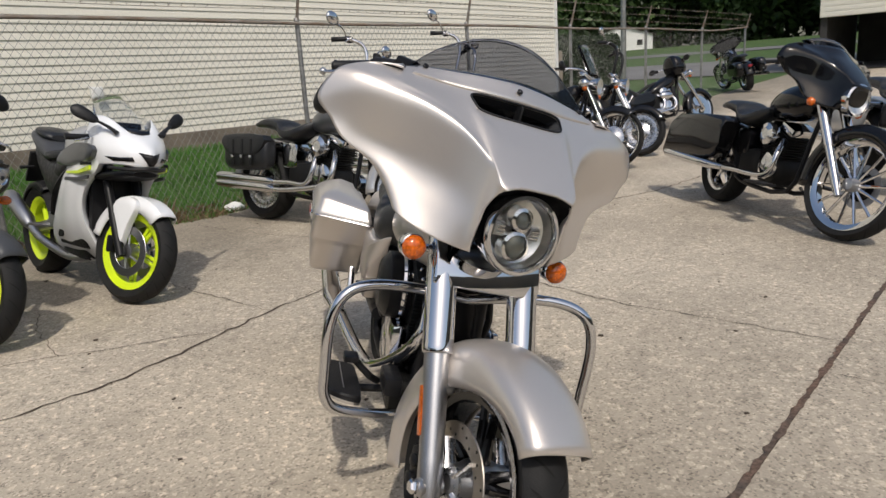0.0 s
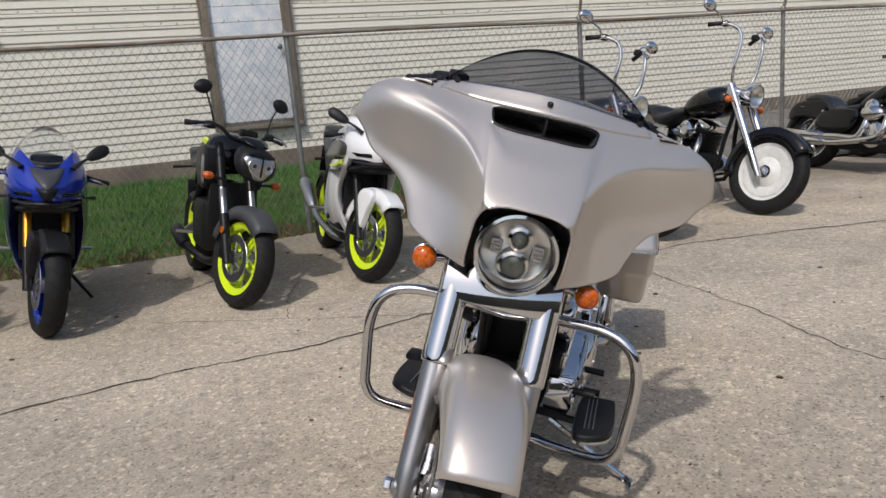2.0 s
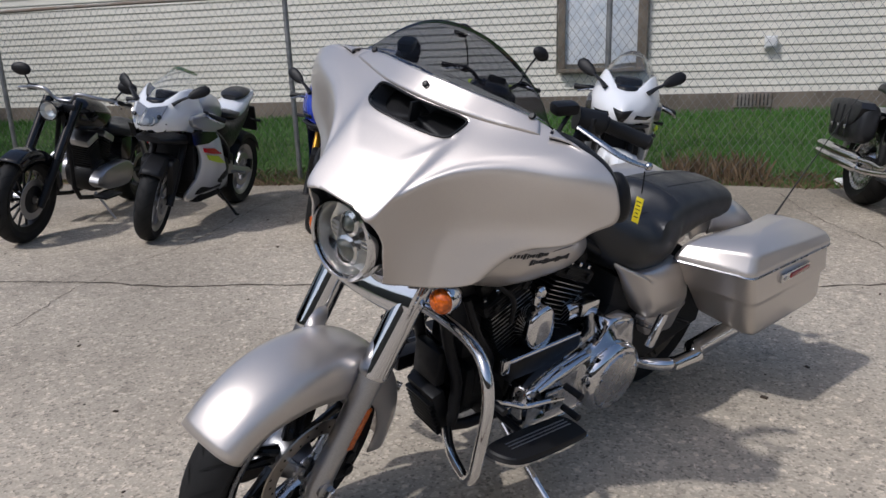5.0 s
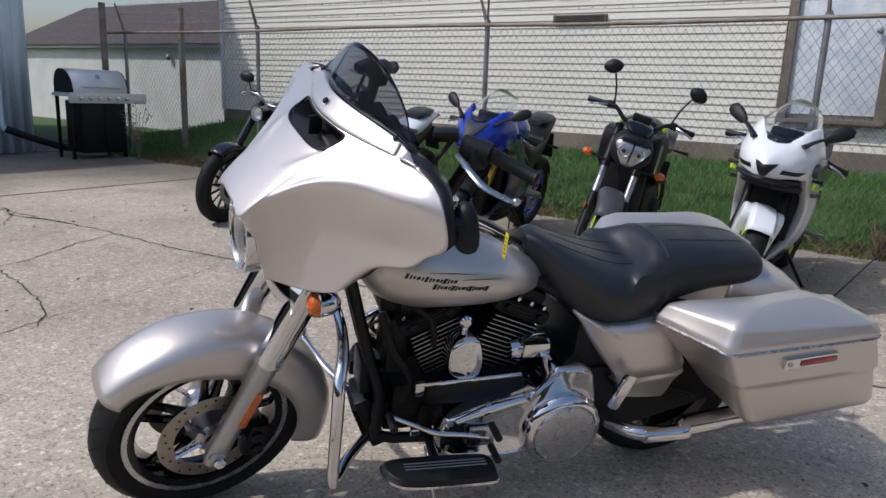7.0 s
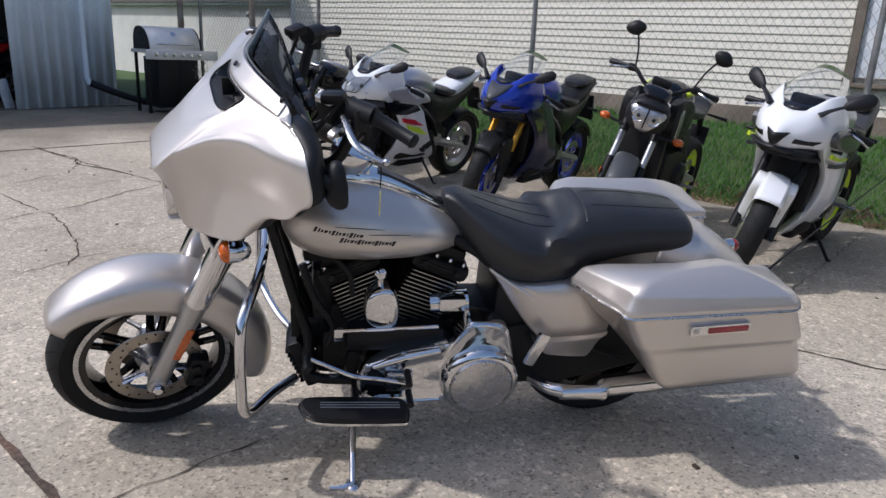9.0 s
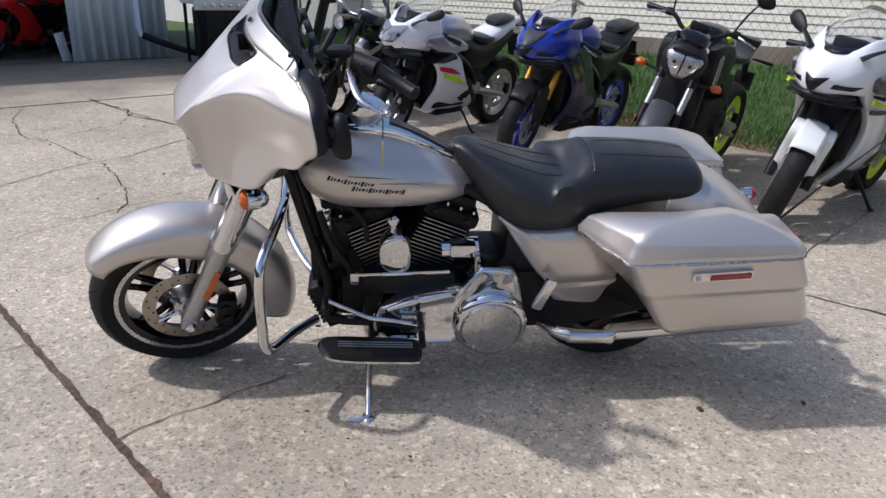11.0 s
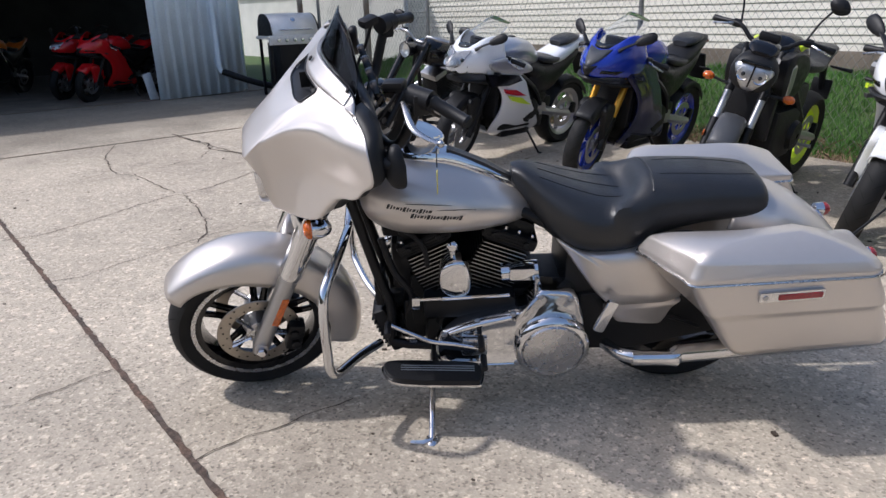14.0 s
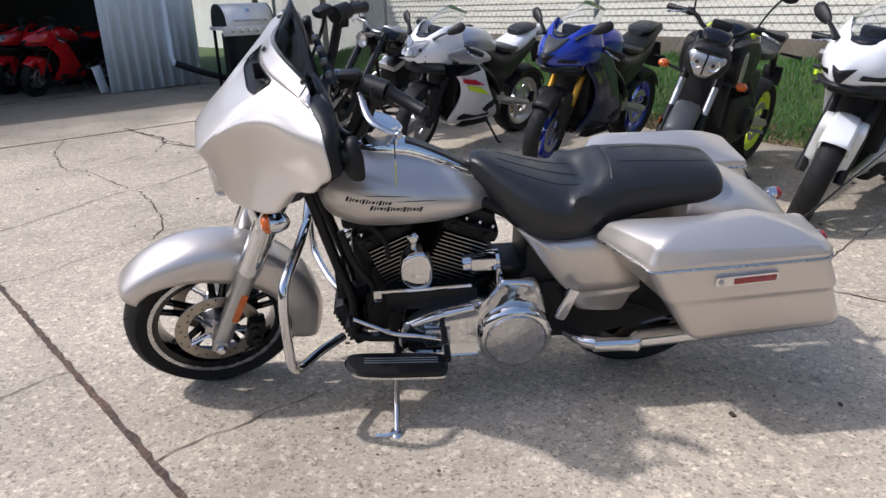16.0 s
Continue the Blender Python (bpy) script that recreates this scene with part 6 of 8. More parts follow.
        part("frame_spar", Shape().tube([(.42, sg * .12, .86), (.22, sg * .165, .76), (-.02, sg * .165, .62), (-.18, sg * .13, .46)], [.035, .045, .04, .035], 10, 3, flat=.6), BLACK_SATIN, b)
        part("heel_plate", Shape().prism([(-.12, .48), (-.26, .46), (-.30, .36), (-.20, .36)], sg * .13, sg * .145, "xz"), SATIN, b)
        if decal:
            part("stripe", Shape().prism([(.60, .79), (.44, .755), (.27, .745), (.27, .732), (.45, .738), (.60, .765)], side_y(.72, -.01), side_y(.72, .004), "xz"), decal, sf)
            part("stripe", Shape().prism([(.58, .735), (.42, .715), (.25, .712), (.24, .69), (.42, .695), (.57, .712)], side_y(.69, -.01), side_y(.69, .0035), "xz"), GREY_PLASTIC, sf)
        part("front_turn_signal", Shape().tube([(.56, sg * .20, .80), (.55, sg * .255, .80)], [.006, .012], 8), BLACK_PLASTIC, b)
        part("rider_peg", Shape().tube([(-.22, sg * .16, .38), (-.22, sg * .28, .39)], .012, 8), SATIN, b)
        part("tail_turn_signal", Shape().tube([(-.86, sg * .04, .74), (-.87, sg * .13, .73)], [.008, .014], 8), BLACK_PLASTIC, b)
    # middle
    part("fuel_tank", rings_loft([(.38, .90, .04, .06), (.33, .91, .09, .12), (.20, .915, .115, .155), (.06, .905, .112, .155), (-.06, .87, .09, .12), (-.14, .845, .045, .08)], 22, 2.6), tank_paint or paint, b)
    part("tank_cap", Shape().lathe([(.035, 0), (.035, .006), (.028, .010), (.001, .010)], (.16, 0, 1.027), (.05, 0, 1), 20), BLACK_SATIN, b)
    part("rider_seat", rings_loft([(-.12, .85, .02, .07), (-.18, .835, .035, .12), (-.32, .825, .035, .145), (-.42, .84, .03, .12), (-.45, .85, .01, .08)], 18, 2.8), LEATHER, b, "black seat")
    tail = part("tail_unit", rings_loft([(-.34, .82, .05, .13), (-.48, .86, .07, .13), (-.64, .92, .06, .11), (-.80, .965, .04, .075), (-.90, .985, .012, .03)], 18, 2.4), tail_paint or paint, b)
    part("passenger_seat", rings_loft([(-.46, .945, .02, .06), (-.52, .965, .03, .10), (-.66, .995, .028, .095), (-.74, 1.005, .015, .06)], 16, 2.6), LEATHER, b)
    part("tail_light", Shape().ball((-.89, 0, .955), (.025, .05, .02), 10), RED_LENS, tail, "red tail light")
    part("plate_holder", Shape().box((0, 0, 0), (.03, .14, .24), Matrix.Translation((-.90, 0, .74)) @ pose(0, 0, 0, 0, 28, 0), .008), BLACK_PLASTIC, b)
    part("engine", Shape().box((.12, 0, .44), (.46, .30, .34), None, .05).box((-.12, 0, .58), (.40, .22, .30), None, .06).lathe([(.10, 0), (.09, .03), (.02, .04)], (-.02, .15, .44), (0, 1, 0), 20), ENGINE_BLACK, b)
    part("subframe", rings_loft([(.02, .70, .12, .14), (-.14, .68, .15, .15), (-.34, .68, .14, .13), (-.50, .74, .10, .11), (-.66, .82, .06, .09), (-.76, .87, .03, .06)], 16, 3), BLACK_SATIN, b, "dark tail subframe and battery tray")
    part("exhaust_collector", Shape().box((.06, 0, .24), (.40, .22, .10), None, .04).box((-.20, 0, .30), (.24, .20, .16), None, .04), BLACK_SATIN, b)
    part("airbox_cover", rings_loft([(.10, .78, .05, .12), (.0, .76, .09, .155), (-.14, .73, .10, .15), (-.28, .72, .07, .12), (-.34, .72, .02, .06)], 16, 2.6), BLACK_SATIN, b, "black cover under the seat")
    part("rear_shock", Shape().tube([(-.26, .0, .62), (-.34, .0, .36)], .04, 10).box((-.34, 0, .42), (.16, .18, .16), None, .03), BLACK_SATIN, b)
    part("radiator", Shape().box((.42, 0, .56), (.05, .30, .30), None, .01), BLACK_SATIN, b)
    part("swingarm", Shape().tube([(-.20, .10, .40), (-.69, .11, .31)], [.04, .028], 8).tube([(-.20, -.10, .40), (-.69, -.11, .31)], [.04, .028], 8), SATIN, b)
    part("exhaust", Shape().tube([(.25, -.06, .22), (-.05, -.10, .19), (-.34, -.17, .28), (-.48, -.19, .36)], .026, 12, 4).tube([(-.46, -.19, .35), (-.52, -.195, .385), (-.76, -.215, .52), (-.80, -.218, .54)], [.03, .05, .052, .04], 16), exhaust, b, "stubby exhaust silencer")
    bars = part("clip_on_bar", Shape().tube([(.46, -.22, .92), (.50, -.10, .94), (.50, .10, .94), (.46, .22, .92)], .012, 8).moved(T), BLACK_SATIN, b)
    hand_controls(bars, T, .47, .23, .34, .92, .02, .05)
    part("side_stand", Shape().tube([(-.05, .12, .26), (-.10, .27, .06), (-.13, .275, .052)], [.012, .01, .012], 8), BLACK_SATIN, b)
    part("rear_hugger", Shape().grid(fender_skin(RA, [(-1, .06), (-.9, .02), (0, 0), (.9, .02), (1, .06)], 60, 150, 10, lambda t: (.10, .345))), BLACK_PLASTIC, b, thick=.004)
    if extra:
        extra(b)
    return b


def naked_bike(label, m0, group):
    b = thing("naked_motorcycle", m0, label, "motorcycle", group)
    FA, RA = Vector((.70, 0, .30)), Vector((-.70, 0, .31))
    T = turn_about(FA, 25, 18)
    wheel(b, "front_wheel", FA, .30, .12, .218, "ten", NEON, T, 2)
    wheel(b, "rear_wheel", RA, .315, .18, .218, "ten", NEON, Matrix(), 1)
    fx = lambda z: .69 - .466 * (z - .29)
    for sg in (1, -1):
        part("fork_leg", Shape().tube([(fx(.27), sg * .10, .27), (fx(.55), sg * .10, .55)], [.027, .03], 14).moved(T), BLACK_SATIN, b)
        part("fork_tube", Shape().tube([(fx(.53), sg * .10, .53), (fx(.72), sg * .10, .72)], .022, 14).moved(T), SATIN, b)
        part("fork_upper", Shape().tube([(fx(.71), sg * .10, .71), (fx(.98), sg * .10, .98)], .028, 14).moved(T), BLACK_SATIN, b)
        part("fork_reflector", Shape().lathe([(.02, 0), (.02, .006), (.001, .008)], (fx(.46) + .02, sg * .128, .46), (0, sg, 0), 14).moved(T), AMBER, b)
        ts_ = part("front_turn_signal", Shape().tube([(.56, sg * .11, .76), (.55, sg * .21, .77)], [.008, .009], 8).moved(T), BLACK_PLASTIC, b)
        part("lens", rings_loft([(.0, 0, .006, .012), (.01, 0, .024, .034), (.035, 0, .022, .032), (.052, 0, .006, .012)], 14, 2).moved(Matrix.Translation((.535, sg * .235, .772))).moved(T), AMBER, ts_, "amber turn signal lens")
        part("tank_scoop", layered([(.42, .96), (.20, .97), (.06, .88), (.16, .74), (.34, .70), (.44, .80)], sg * .12, sg * .175, sg * .19), BLACK_SATIN, b)
        part("scoop_insert", layered([(.40, .90), (.33, .91), (.32, .76), (.38, .74)], sg * .15, sg * .186, sg * .194), SATIN, b)
        st = Shape().tube([(.44, sg * .18, 1.06), (.41, sg * .21, 1.18), (.40, sg * .25, 1.27)], .006, 8, 4)
        st.join(rings_loft([(-.02, 0, .020, .03), (-.012, 0, .042, .058), (.008, 0, .042, .058), (.026, 0, .018, .03)], 16, 1.7), Matrix.Translation((.40, sg * .275, 1.30)) @ pose(0, 0, 0, sg * -20, 0, 0))
        mr = part("mirror", st.moved(T), BLACK_PLASTIC, b, "black mirror on a long stalk")
        part("tail_turn_signal", Shape().tube([(-.82, sg * .05, .80), (-.84, sg * .20, .79)], [.007, .014], 8), BLACK_PLASTIC, b)
        part("rider_peg", Shape().tube([(-.15, sg * .14, .36), (-.15, sg * .27, .37)], .012, 8), SATIN, b)
    part("front_fender", Shape().grid(fender_skin(FA, [(-1, .09), (-1, .05), (-.95, .025), (-.7, .006), (0, 0), (.7, .006), (.95, .025), (1, .05), (1, .09)], 38, 160, 16, lambda t: (.078, .33))).moved(T), GREY_PLASTIC, b, "dark grey front fender", thick=.005)
    hl_ = part("headlight", rings_loft([(.735, .87, .065, .085), (.71, .875, .10, .122), (.65, .89, .105, .128), (.58, .91, .09, .10), (.54, .92, .05, .08)], 20, 2.2).moved(T), BLACK_PLASTIC, b, "angular headlight")
    shield_pts = [tuple(q) for q in spline([(-.030, .80), (.030, .80), (.080, .85), (.094, .905), (.055, .932), (0, .924), (-.055, .932), (-.094, .905), (-.080, .85)], 3, True)]
    ring_ = lambda x, k: [(x - .10 * abs(y) * k * k, y * k * 1.16, .868 + (z - .868) * k * 1.12) for y, z in shield_pts]
    part("reflector", Shape().loft([ring_(.752, .04), ring_(.751, .3), ring_(.747, .6), ring_(.740, .85), ring_(.728, 1.0), ring_(.70, 1.02)]).moved(T), SATIN, hl_, "shield-shaped lens", sharp=80)
    for sg in (1, -1):
        part("lamp_cell", Shape().lathe([(.040, .002), (.036, .006), (.030, .002), (.012, -.010), (.001, -.010)], (.741, sg * .046, .872), (1, sg * .12, .05), 20).moved(T), CHROME, hl_, "round lamp cell")
        part("lamp_core", Shape().lathe([(.013, .004), (.010, .012), (.001, .015)], (.741, sg * .046, .872), (1, sg * .12, .05), 14).moved(T), GLASS_DARK, hl_)
    part("lamp_rib", Shape().box((.752, 0, .868), (.008, .010, .12), None, .003).moved(T), BLACK_GLOSS, hl_)
    part("lamp_brow", Shape().box((.715, 0, .936), (.06, .17, .02), None, .008).moved(T), BLACK_GLOSS, hl_)
    part("flyscreen", rings_loft([(.70, .99, .01, .05), (.64, 1.01, .03, .085), (.56, 1.03, .025, .08), (.52, 1.03, .01, .05)], 16, 2.4).moved(T), BLACK_GLOSS, b)
    part("instrument_pod", Shape().box((.53, 0, 1.065), (.04, .12, .05), None, .015).moved(T), BLACK_PLASTIC, b)
    bars = part("handlebar", Shape().tube([(.41, -.32, 1.07), (.47, -.18, 1.08), (.50, -.08, 1.02), (.50, .08, 1.02), (.47, .18, 1.08), (.41, .32, 1.07)], .013, 10, 4).moved(T), BLACK_SATIN, b)
    hand_controls(bars, T, .43, .235, .345, 1.075, .01, .06)
    part("fuel_tank", rings_loft([(.36, .90, .06, .08), (.30, .92, .12, .14), (.16, .93, .14, .17), (.02, .91, .13, .15), (-.10, .87, .09, .11), (-.17, .84, .04, .07)], 22, 2.4), BLACK_GLOSS, b, "black tank")
    for sg in (1, -1):
        part("tank_flash", layered([(.24, 1.01), (.12, 1.03), (.10, .97), (.2, .95)], sg * .10, sg * .145, sg * .155), NEON, b)
    part("seat", rings_loft([(-.12, .85, .02, .06), (-.2, .84, .04, .12), (-.36, .835, .04, .145), (-.48, .86, .045, .13), (-.56, .90, .04, .12), (-.72, .93, .03, .10), (-.80, .935, .012, .06)], 18, 2.7), LEATHER, b, "black seat")
    part("tail_unit", rings_loft([(-.46, .82, .03, .10), (-.62, .86, .035, .09), (-.80, .90, .025, .06), (-.86, .91, .01, .03)], 16, 2.5), GREY_PLASTIC, b)
    part("plate_holder", Shape().tube([(-.80, 0, .88), (-.95, 0, .62)], [.03, .02], 8).box((-.95, 0, .62), (.02, .14, .14), None, .005), BLACK_PLASTIC, b)
    part("engine", Shape().box((.10, 0, .46), (.44, .34, .34), None, .05).box((-.10, 0, .64), (.44, .24, .22), None, .06).lathe([(.10, 0), (.09, .03), (.02, .04)], (-.02, .17, .44), (0, 1, 0), 20), ENGINE_BLACK, b)
    part("radiator", Shape().box((.38, 0, .60), (.05, .30, .30), None, .01), BLACK_SATIN, b)
    part("frame_spar", Shape().tube([(.42, .09, .92), (.2, .15, .78), (-.18, .14, .52)], .03, 8).tube([(.42, -.09, .92), (.2, -.15, .78), (-.18, -.14, .52)], .03, 8), BLACK_SATIN, b)
    part("swingarm", Shape().tube([(-.18, .11, .42), (-.70, .11, .31)], [.04, .028], 8).tube([(-.18, -.11, .42), (-.70, -.11, .31)], [.04, .028], 8), SATIN, b)
    part("exhaust", Shape().tube([(.30, -.05, .30), (.20, -.08, .21), (-.10, -.12, .20), (-.34, -.18, .26)], .03, 12, 4).tube([(-.30, -.18, .25), (-.34, -.185, .262), (-.56, -.20, .33), (-.60, -.2, .345)], [.035, .05, .05, .035], 14), BLACK_SATIN, b)
    part("side_stand", Shape().tube([(-.05, .12, .26), (-.10, .28, .055), (-.13, .285, .05)], [.012, .01, .012], 8), BLACK_SATIN, b)
    return b


def cruiser(label, m0, paint, group, front="wire", front_mat=CHROME, bars="low", shield=False, bags=None, batwing=False, headlamp=True, fender_paint=None, steer=14, metal=CHROME, wall=None, small_tank=False, fork=CHROME, front_R=.33, rim_r=.25, tall=1.0, plate=None, low=False, cover=None, bar_mat=None, quarter=False, solo=False):
    b = thing("cruiser_motorcycle", m0, label, "motorcycle", group)
    FA, RA = Vector((.82, 0, front_R)), Vector((-.80, 0, .32))
    T = turn_about(FA, 31, steer)
    wheel(b, "front_wheel", FA, front_R, .115, rim_r, front, front_mat, T, 1 if front != "solid" else 0, wall=wall, plate=plate)
    wheel(b, "rear_wheel", RA, .32, .17, .215, "five" if front != "solid" else "solid", front_mat, Matrix(), 1, wall=wall)
    fx = lambda z: .80 - .60 * (z - .31)
    for sg in (1, -1):
        part("fork_leg", Shape().tube([(fx(.28), sg * .11, .28), (fx(.36), sg * .11, .36), (fx(.60), sg * .11, .60)], [.022, .030, .028], 14).moved(T), fork, b)
        part("fork_cover", Shape().tube([(fx(.59), sg * .11, .59), (fx(1.0), sg * .11, 1.0)], [.033, .036], 14).moved(T), cover or fork, b)
        if not solo:
            part("front_turn_signal", Shape().tube([(fx(.86), sg * .12, .86), (fx(.86), sg * .20, .86)], .008, 8).ball((fx(.86) + .01, sg * .225, .86), (.03, .03, .03), 12).moved(T), AMBER, b)
    fp = fender_paint or paint
    part("front_fender", Shape().grid(fender_skin(FA, [(-1, .10), (-1, .06), (-.95, .03), (-.7, .008), (0, 0), (.7, .008), (.95, .03), (1, .06), (1, .10)], 30 if batwing or front == "solid" else 55, 190 if front == "solid" or batwing else 175, 24, lambda t: (.085, front_R + .03))).moved(T), fp, b, thick=.005)
    if headlamp and not batwing:
        hc_ = Vector((fx(.93) + .13, 0, .93))
        hs_ = .72 if solo else 1.0
        hb_ = part("headlight", Shape().lathe([(r_ * hs_, h_) for r_, h_ in ((.01, -.15), (.05, -.14), (.085, -.08), (.095, 0), (.098, .012), (.088, .016))], hc_, (1, 0, -.05), 26).moved(T), BLACK_GLOSS if solo else metal, b, "round headlight")
        part("reflector", Shape().lathe([(r_ * hs_, h_) for r_, h_ in ((.088, .010), (.06, -.02), (.001, -.03))], hc_, (1, 0, -.05), 24).moved(T), REFLECTOR, hb_)
        part("headlight_lens", Shape().lathe([(r_ * hs_, h_) for r_, h_ in ((.089, .012), (.05, .026), (.001, .032))], hc_, (1, 0, -.05), 24).moved(T), LENS, hb_)
        part("fork_nacelle", Shape().box((fx(.95), 0, .95), (.09, .26, .06), None, .015).moved(T), fork, b)
    top = {"low": 1.12, "ape": 1.52}[bars] * tall
    if bars == "ape":
        pth = [(fx(1.0), .07, 1.0), (fx(1.0) + .02, .15, 1.12), (.42, .15, top - .14), (.38, .17, top - .03), (.28, .24, top), (.18, .30, top - .02)]
    else:
        pth = [(fx(1.0), .06, 1.0), (fx(1.0) + .03, .12, 1.06), (.38, .24, top), (.26, .34, top - .02), (.16, .40, top - .05)]
    hb_ = part("handlebar", Shape().tube([(x, -y, z) for x, y, z in reversed(pth)] + pth, .0135 if not bar_mat else .02, 10, 4).moved(T), bar_mat or metal, b, "tall black ape-hanger bar" if bar_mat else "tall chrome ape-hanger bar" if bars == "ape" else "chrome handlebar")
    hand_controls(hb_, T, pth[-2][0], pth[-2][1], pth[-1][1], pth[-2][2], .02, .10)
    up = .0 if low and bars == "low" else .10
    for sg in (1, -1) if not batwing else ():
        mm = Shape().tube([(.27, sg * (pth[-2][1] - .01), top), (.26, sg * (pth[-2][1] + .03), top + up * .6), (.25, sg * .40, top + up - .01)], .006, 8, 3)
        mm.join(rings_loft([(-.02, 0, .02, .03), (-.012, 0, .045, .07), (.01, 0, .045, .07), (.025, 0, .02, .04)], 16, 2.1), Matrix.Translation((.25, sg * .41, top + up)))
        part("mirror", mm.moved(T), metal if bars == "ape" else BLACK_PLASTIC, b, "oval mirror")
    if shield:
        part("windshield", Shape().grid([[(.56 - .20 * k / 6 - .9 * y * y, y * (1 - .18 * max(0, k - 3) / 3), 1.0 + .40 * k / 6 * (1 - 2.2 * y * y)) for y in (-.24, -.16, -.08, 0, .08, .16, .24)] for k in range(7)]).moved(T), CLEAR, b, "clear windshield", thick=.003)
    if batwing:
        rows_b = skin([[(x - .08, y * .84, 1.08 + (z - 1.08) * .94 - .02) for x, y, z in r] for r in full], 3, 2)
        part("fairing", Shape().grid(rows_b).moved(Matrix.Translation((0, 0, -.05))).moved(T), paint, b, "glossy black batwing fairing", thick=.01)
        hc_ = Vector((.63, 0, .92))
        hb2 = part("headlight", Shape().lathe([(.106, -.05), (.110, -.01), (.110, .018), (.098, .026), (.092, .01)], hc_, (1, 0, 0), 30).moved(T), CHROME, b, "round headlight")
        part("reflector", Shape().lathe([(.093, .012), (.06, -.01), (.001, -.02)], hc_, (1, 0, 0), 26).moved(T), REFLECTOR, hb2)
        part("headlight_lens", Shape().lathe([(.094, .014), (.05, .03), (.001, .036)], hc_, (1, 0, 0), 26).moved(T), LENS, hb2)
        part("inner_fairing", Shape().box((.30, 0, 1.12), (.04, .62, .20), None, .03).moved(T), BLACK_PLASTIC, b)
        part("windscreen", Shape().grid([[(.385 - .10 * k / 5 - .5 * y * y, y, 1.20 + .13 * k / 5 * (1 - 8 * y * y)) for y in (-.24, -.16, -.08, 0, .08, .16, .24)] for k in range(6)]).moved(T), SMOKE, b, "smoked screen", thick=.003)
    hz_ = .105 if small_tank else .13
    if low:
        tk = part("fuel_tank", rings_loft([(.34, .86, .05, .05), (.27, .84, .11, .11), (.13, .79, .13, .15), (-.03, .73, .115, .15), (-.18, .665, .08, .12), (-.29, .63, .03, .05)], 22, 2.3), paint, b, "long low glossy black tank")
        part("seat", rings_loft([(-.17, .67, .03, .09), (-.30, .625, .05, .16), (-.45, .605, .055, .18), (-.55, .65, .06, .16), (-.66, .73, .05, .14), (-.80, .755, .05, .13), (-.95, .75, .02, .08)], 18, 2.7), LEATHER, b, "black leather two-up seat")
        for sg in (1, -1):
            part("side_cover", layered([(-.18, .62), (-.62, .60), (-.66, .42), (-.40, .36), (-.20, .44)], sg * .10, sg * .17, sg * .19), paint, b)
            part("fender_side", layered([(-.60, .72), (-1.02, .70), (-1.10, .52), (-.90, .55), (-.66, .52)], sg * .10, sg * .13, sg * .14), paint, b)
        part("radiator", Shape().box((.33, 0, .52), (.07, .26, .36), pose(0, 0, 0, 0, -8, 0), .015), BLACK_PLASTIC, b)
        part("belly_cover", Shape().box((-.08, 0, .27), (.62, .28, .12), None, .03), BLACK_SATIN, b)
        part("engine_case", Shape().box((.02, 0, .50), (.40, .26, .30), None, .05), ENGINE_BLACK, b)
        part("instrument_cluster", Shape().ball((.36, 0, 1.06), (.07, .12, .035), 14).box((.40, 0, 1.03), (.06, .34, .04), None, .015).moved(T), metal, b)
        part("air_box", Shape().ball((.03, -.19, .58), (.135, .06, .075), 20), CHROME, b, "oval chrome air box")
        part("crank_cover", Shape().lathe([(.13, 0), (.13, .03), (.09, .05), (.001, .055)], (.06, -.14, .37), (0, -1, 0), 24), CHROME, b)
        if quarter:
            part("quarter_fairing", rings_loft([(.22, 1.10, .05, .06), (.27, 1.10, .17, .16), (.40, 1.08, .19, .19), (.50, 1.06, .13, .15), (.55, 1.05, .04, .05)], 20, 2.3).moved(T), BLACK_GLOSS, b, "small glossy black fork fairing")
        part("passing_lamp_bar", Shape().tube([(.44, -.26, .90), (.46, 0, .88), (.44, .26, .90)], .014, 8, 3).ball((.47, -.24, .91), (.06, .05, .05), 14).ball((.47, .24, .91), (.06, .05, .05), 14).moved(T), metal, b, "chrome lamp bar")
    else:
        tk = part("fuel_tank", rings_loft([(.36, .90, .04, .05), (.33, .895, hz_ * .75, .11), (.22, .89, hz_, .155), (.06, .875, hz_, .16), (-.08, .85, hz_ * .8, .13), (-.18, .83, .06, .08), (-.22, .82, .02, .03)], 22, 2.4), paint, b)
    if not low:
        part("tank_console", rings_loft([(.24, 1.0, .012, .03), (.12, 1.005, .018, .05), (-.05, .965, .016, .035), (-.16, .90, .01, .02)], 14, 2.2), metal, tk)
        part("seat", rings_loft([(-.19, .74, .02, .06), (-.23, .735, .045, .12), (-.34, .715, .055, .17), (-.45, .72, .06, .17), (-.54, .745, .05, .12), (-.57, .75, .015, .05)] if solo else [(-.14, .83, .02, .07), (-.22, .79, .05, .14), (-.36, .74, .055, .18), (-.48, .75, .06, .17), (-.56, .81, .06, .15), (-.74, .84, .045, .13), (-.90, .83, .02, .08)], 18, 2.7), LEATHER, b, "black leather seat")
    part("rear_fender", Shape().grid(fender_skin(RA, [(-1, .12), (-1, .06), (-.95, .03), (-.7, .008), (0, 0), (.7, .008), (.95, .03), (1, .06), (1, .12)], 60, 170, 18, lambda t: (.11, .39))), fp, b, thick=.005)
    eng_ = part("engine", Shape().lathe([(.02, -.12), (.12, -.115), (.14, -.07), (.14, .07), (.12, .115), (.02, .12)], (.0, 0, .38), (0, 1, 0), 22).box((-.28, 0, .40), (.30, .24, .22), None, .05), ENGINE_BLACK, b)
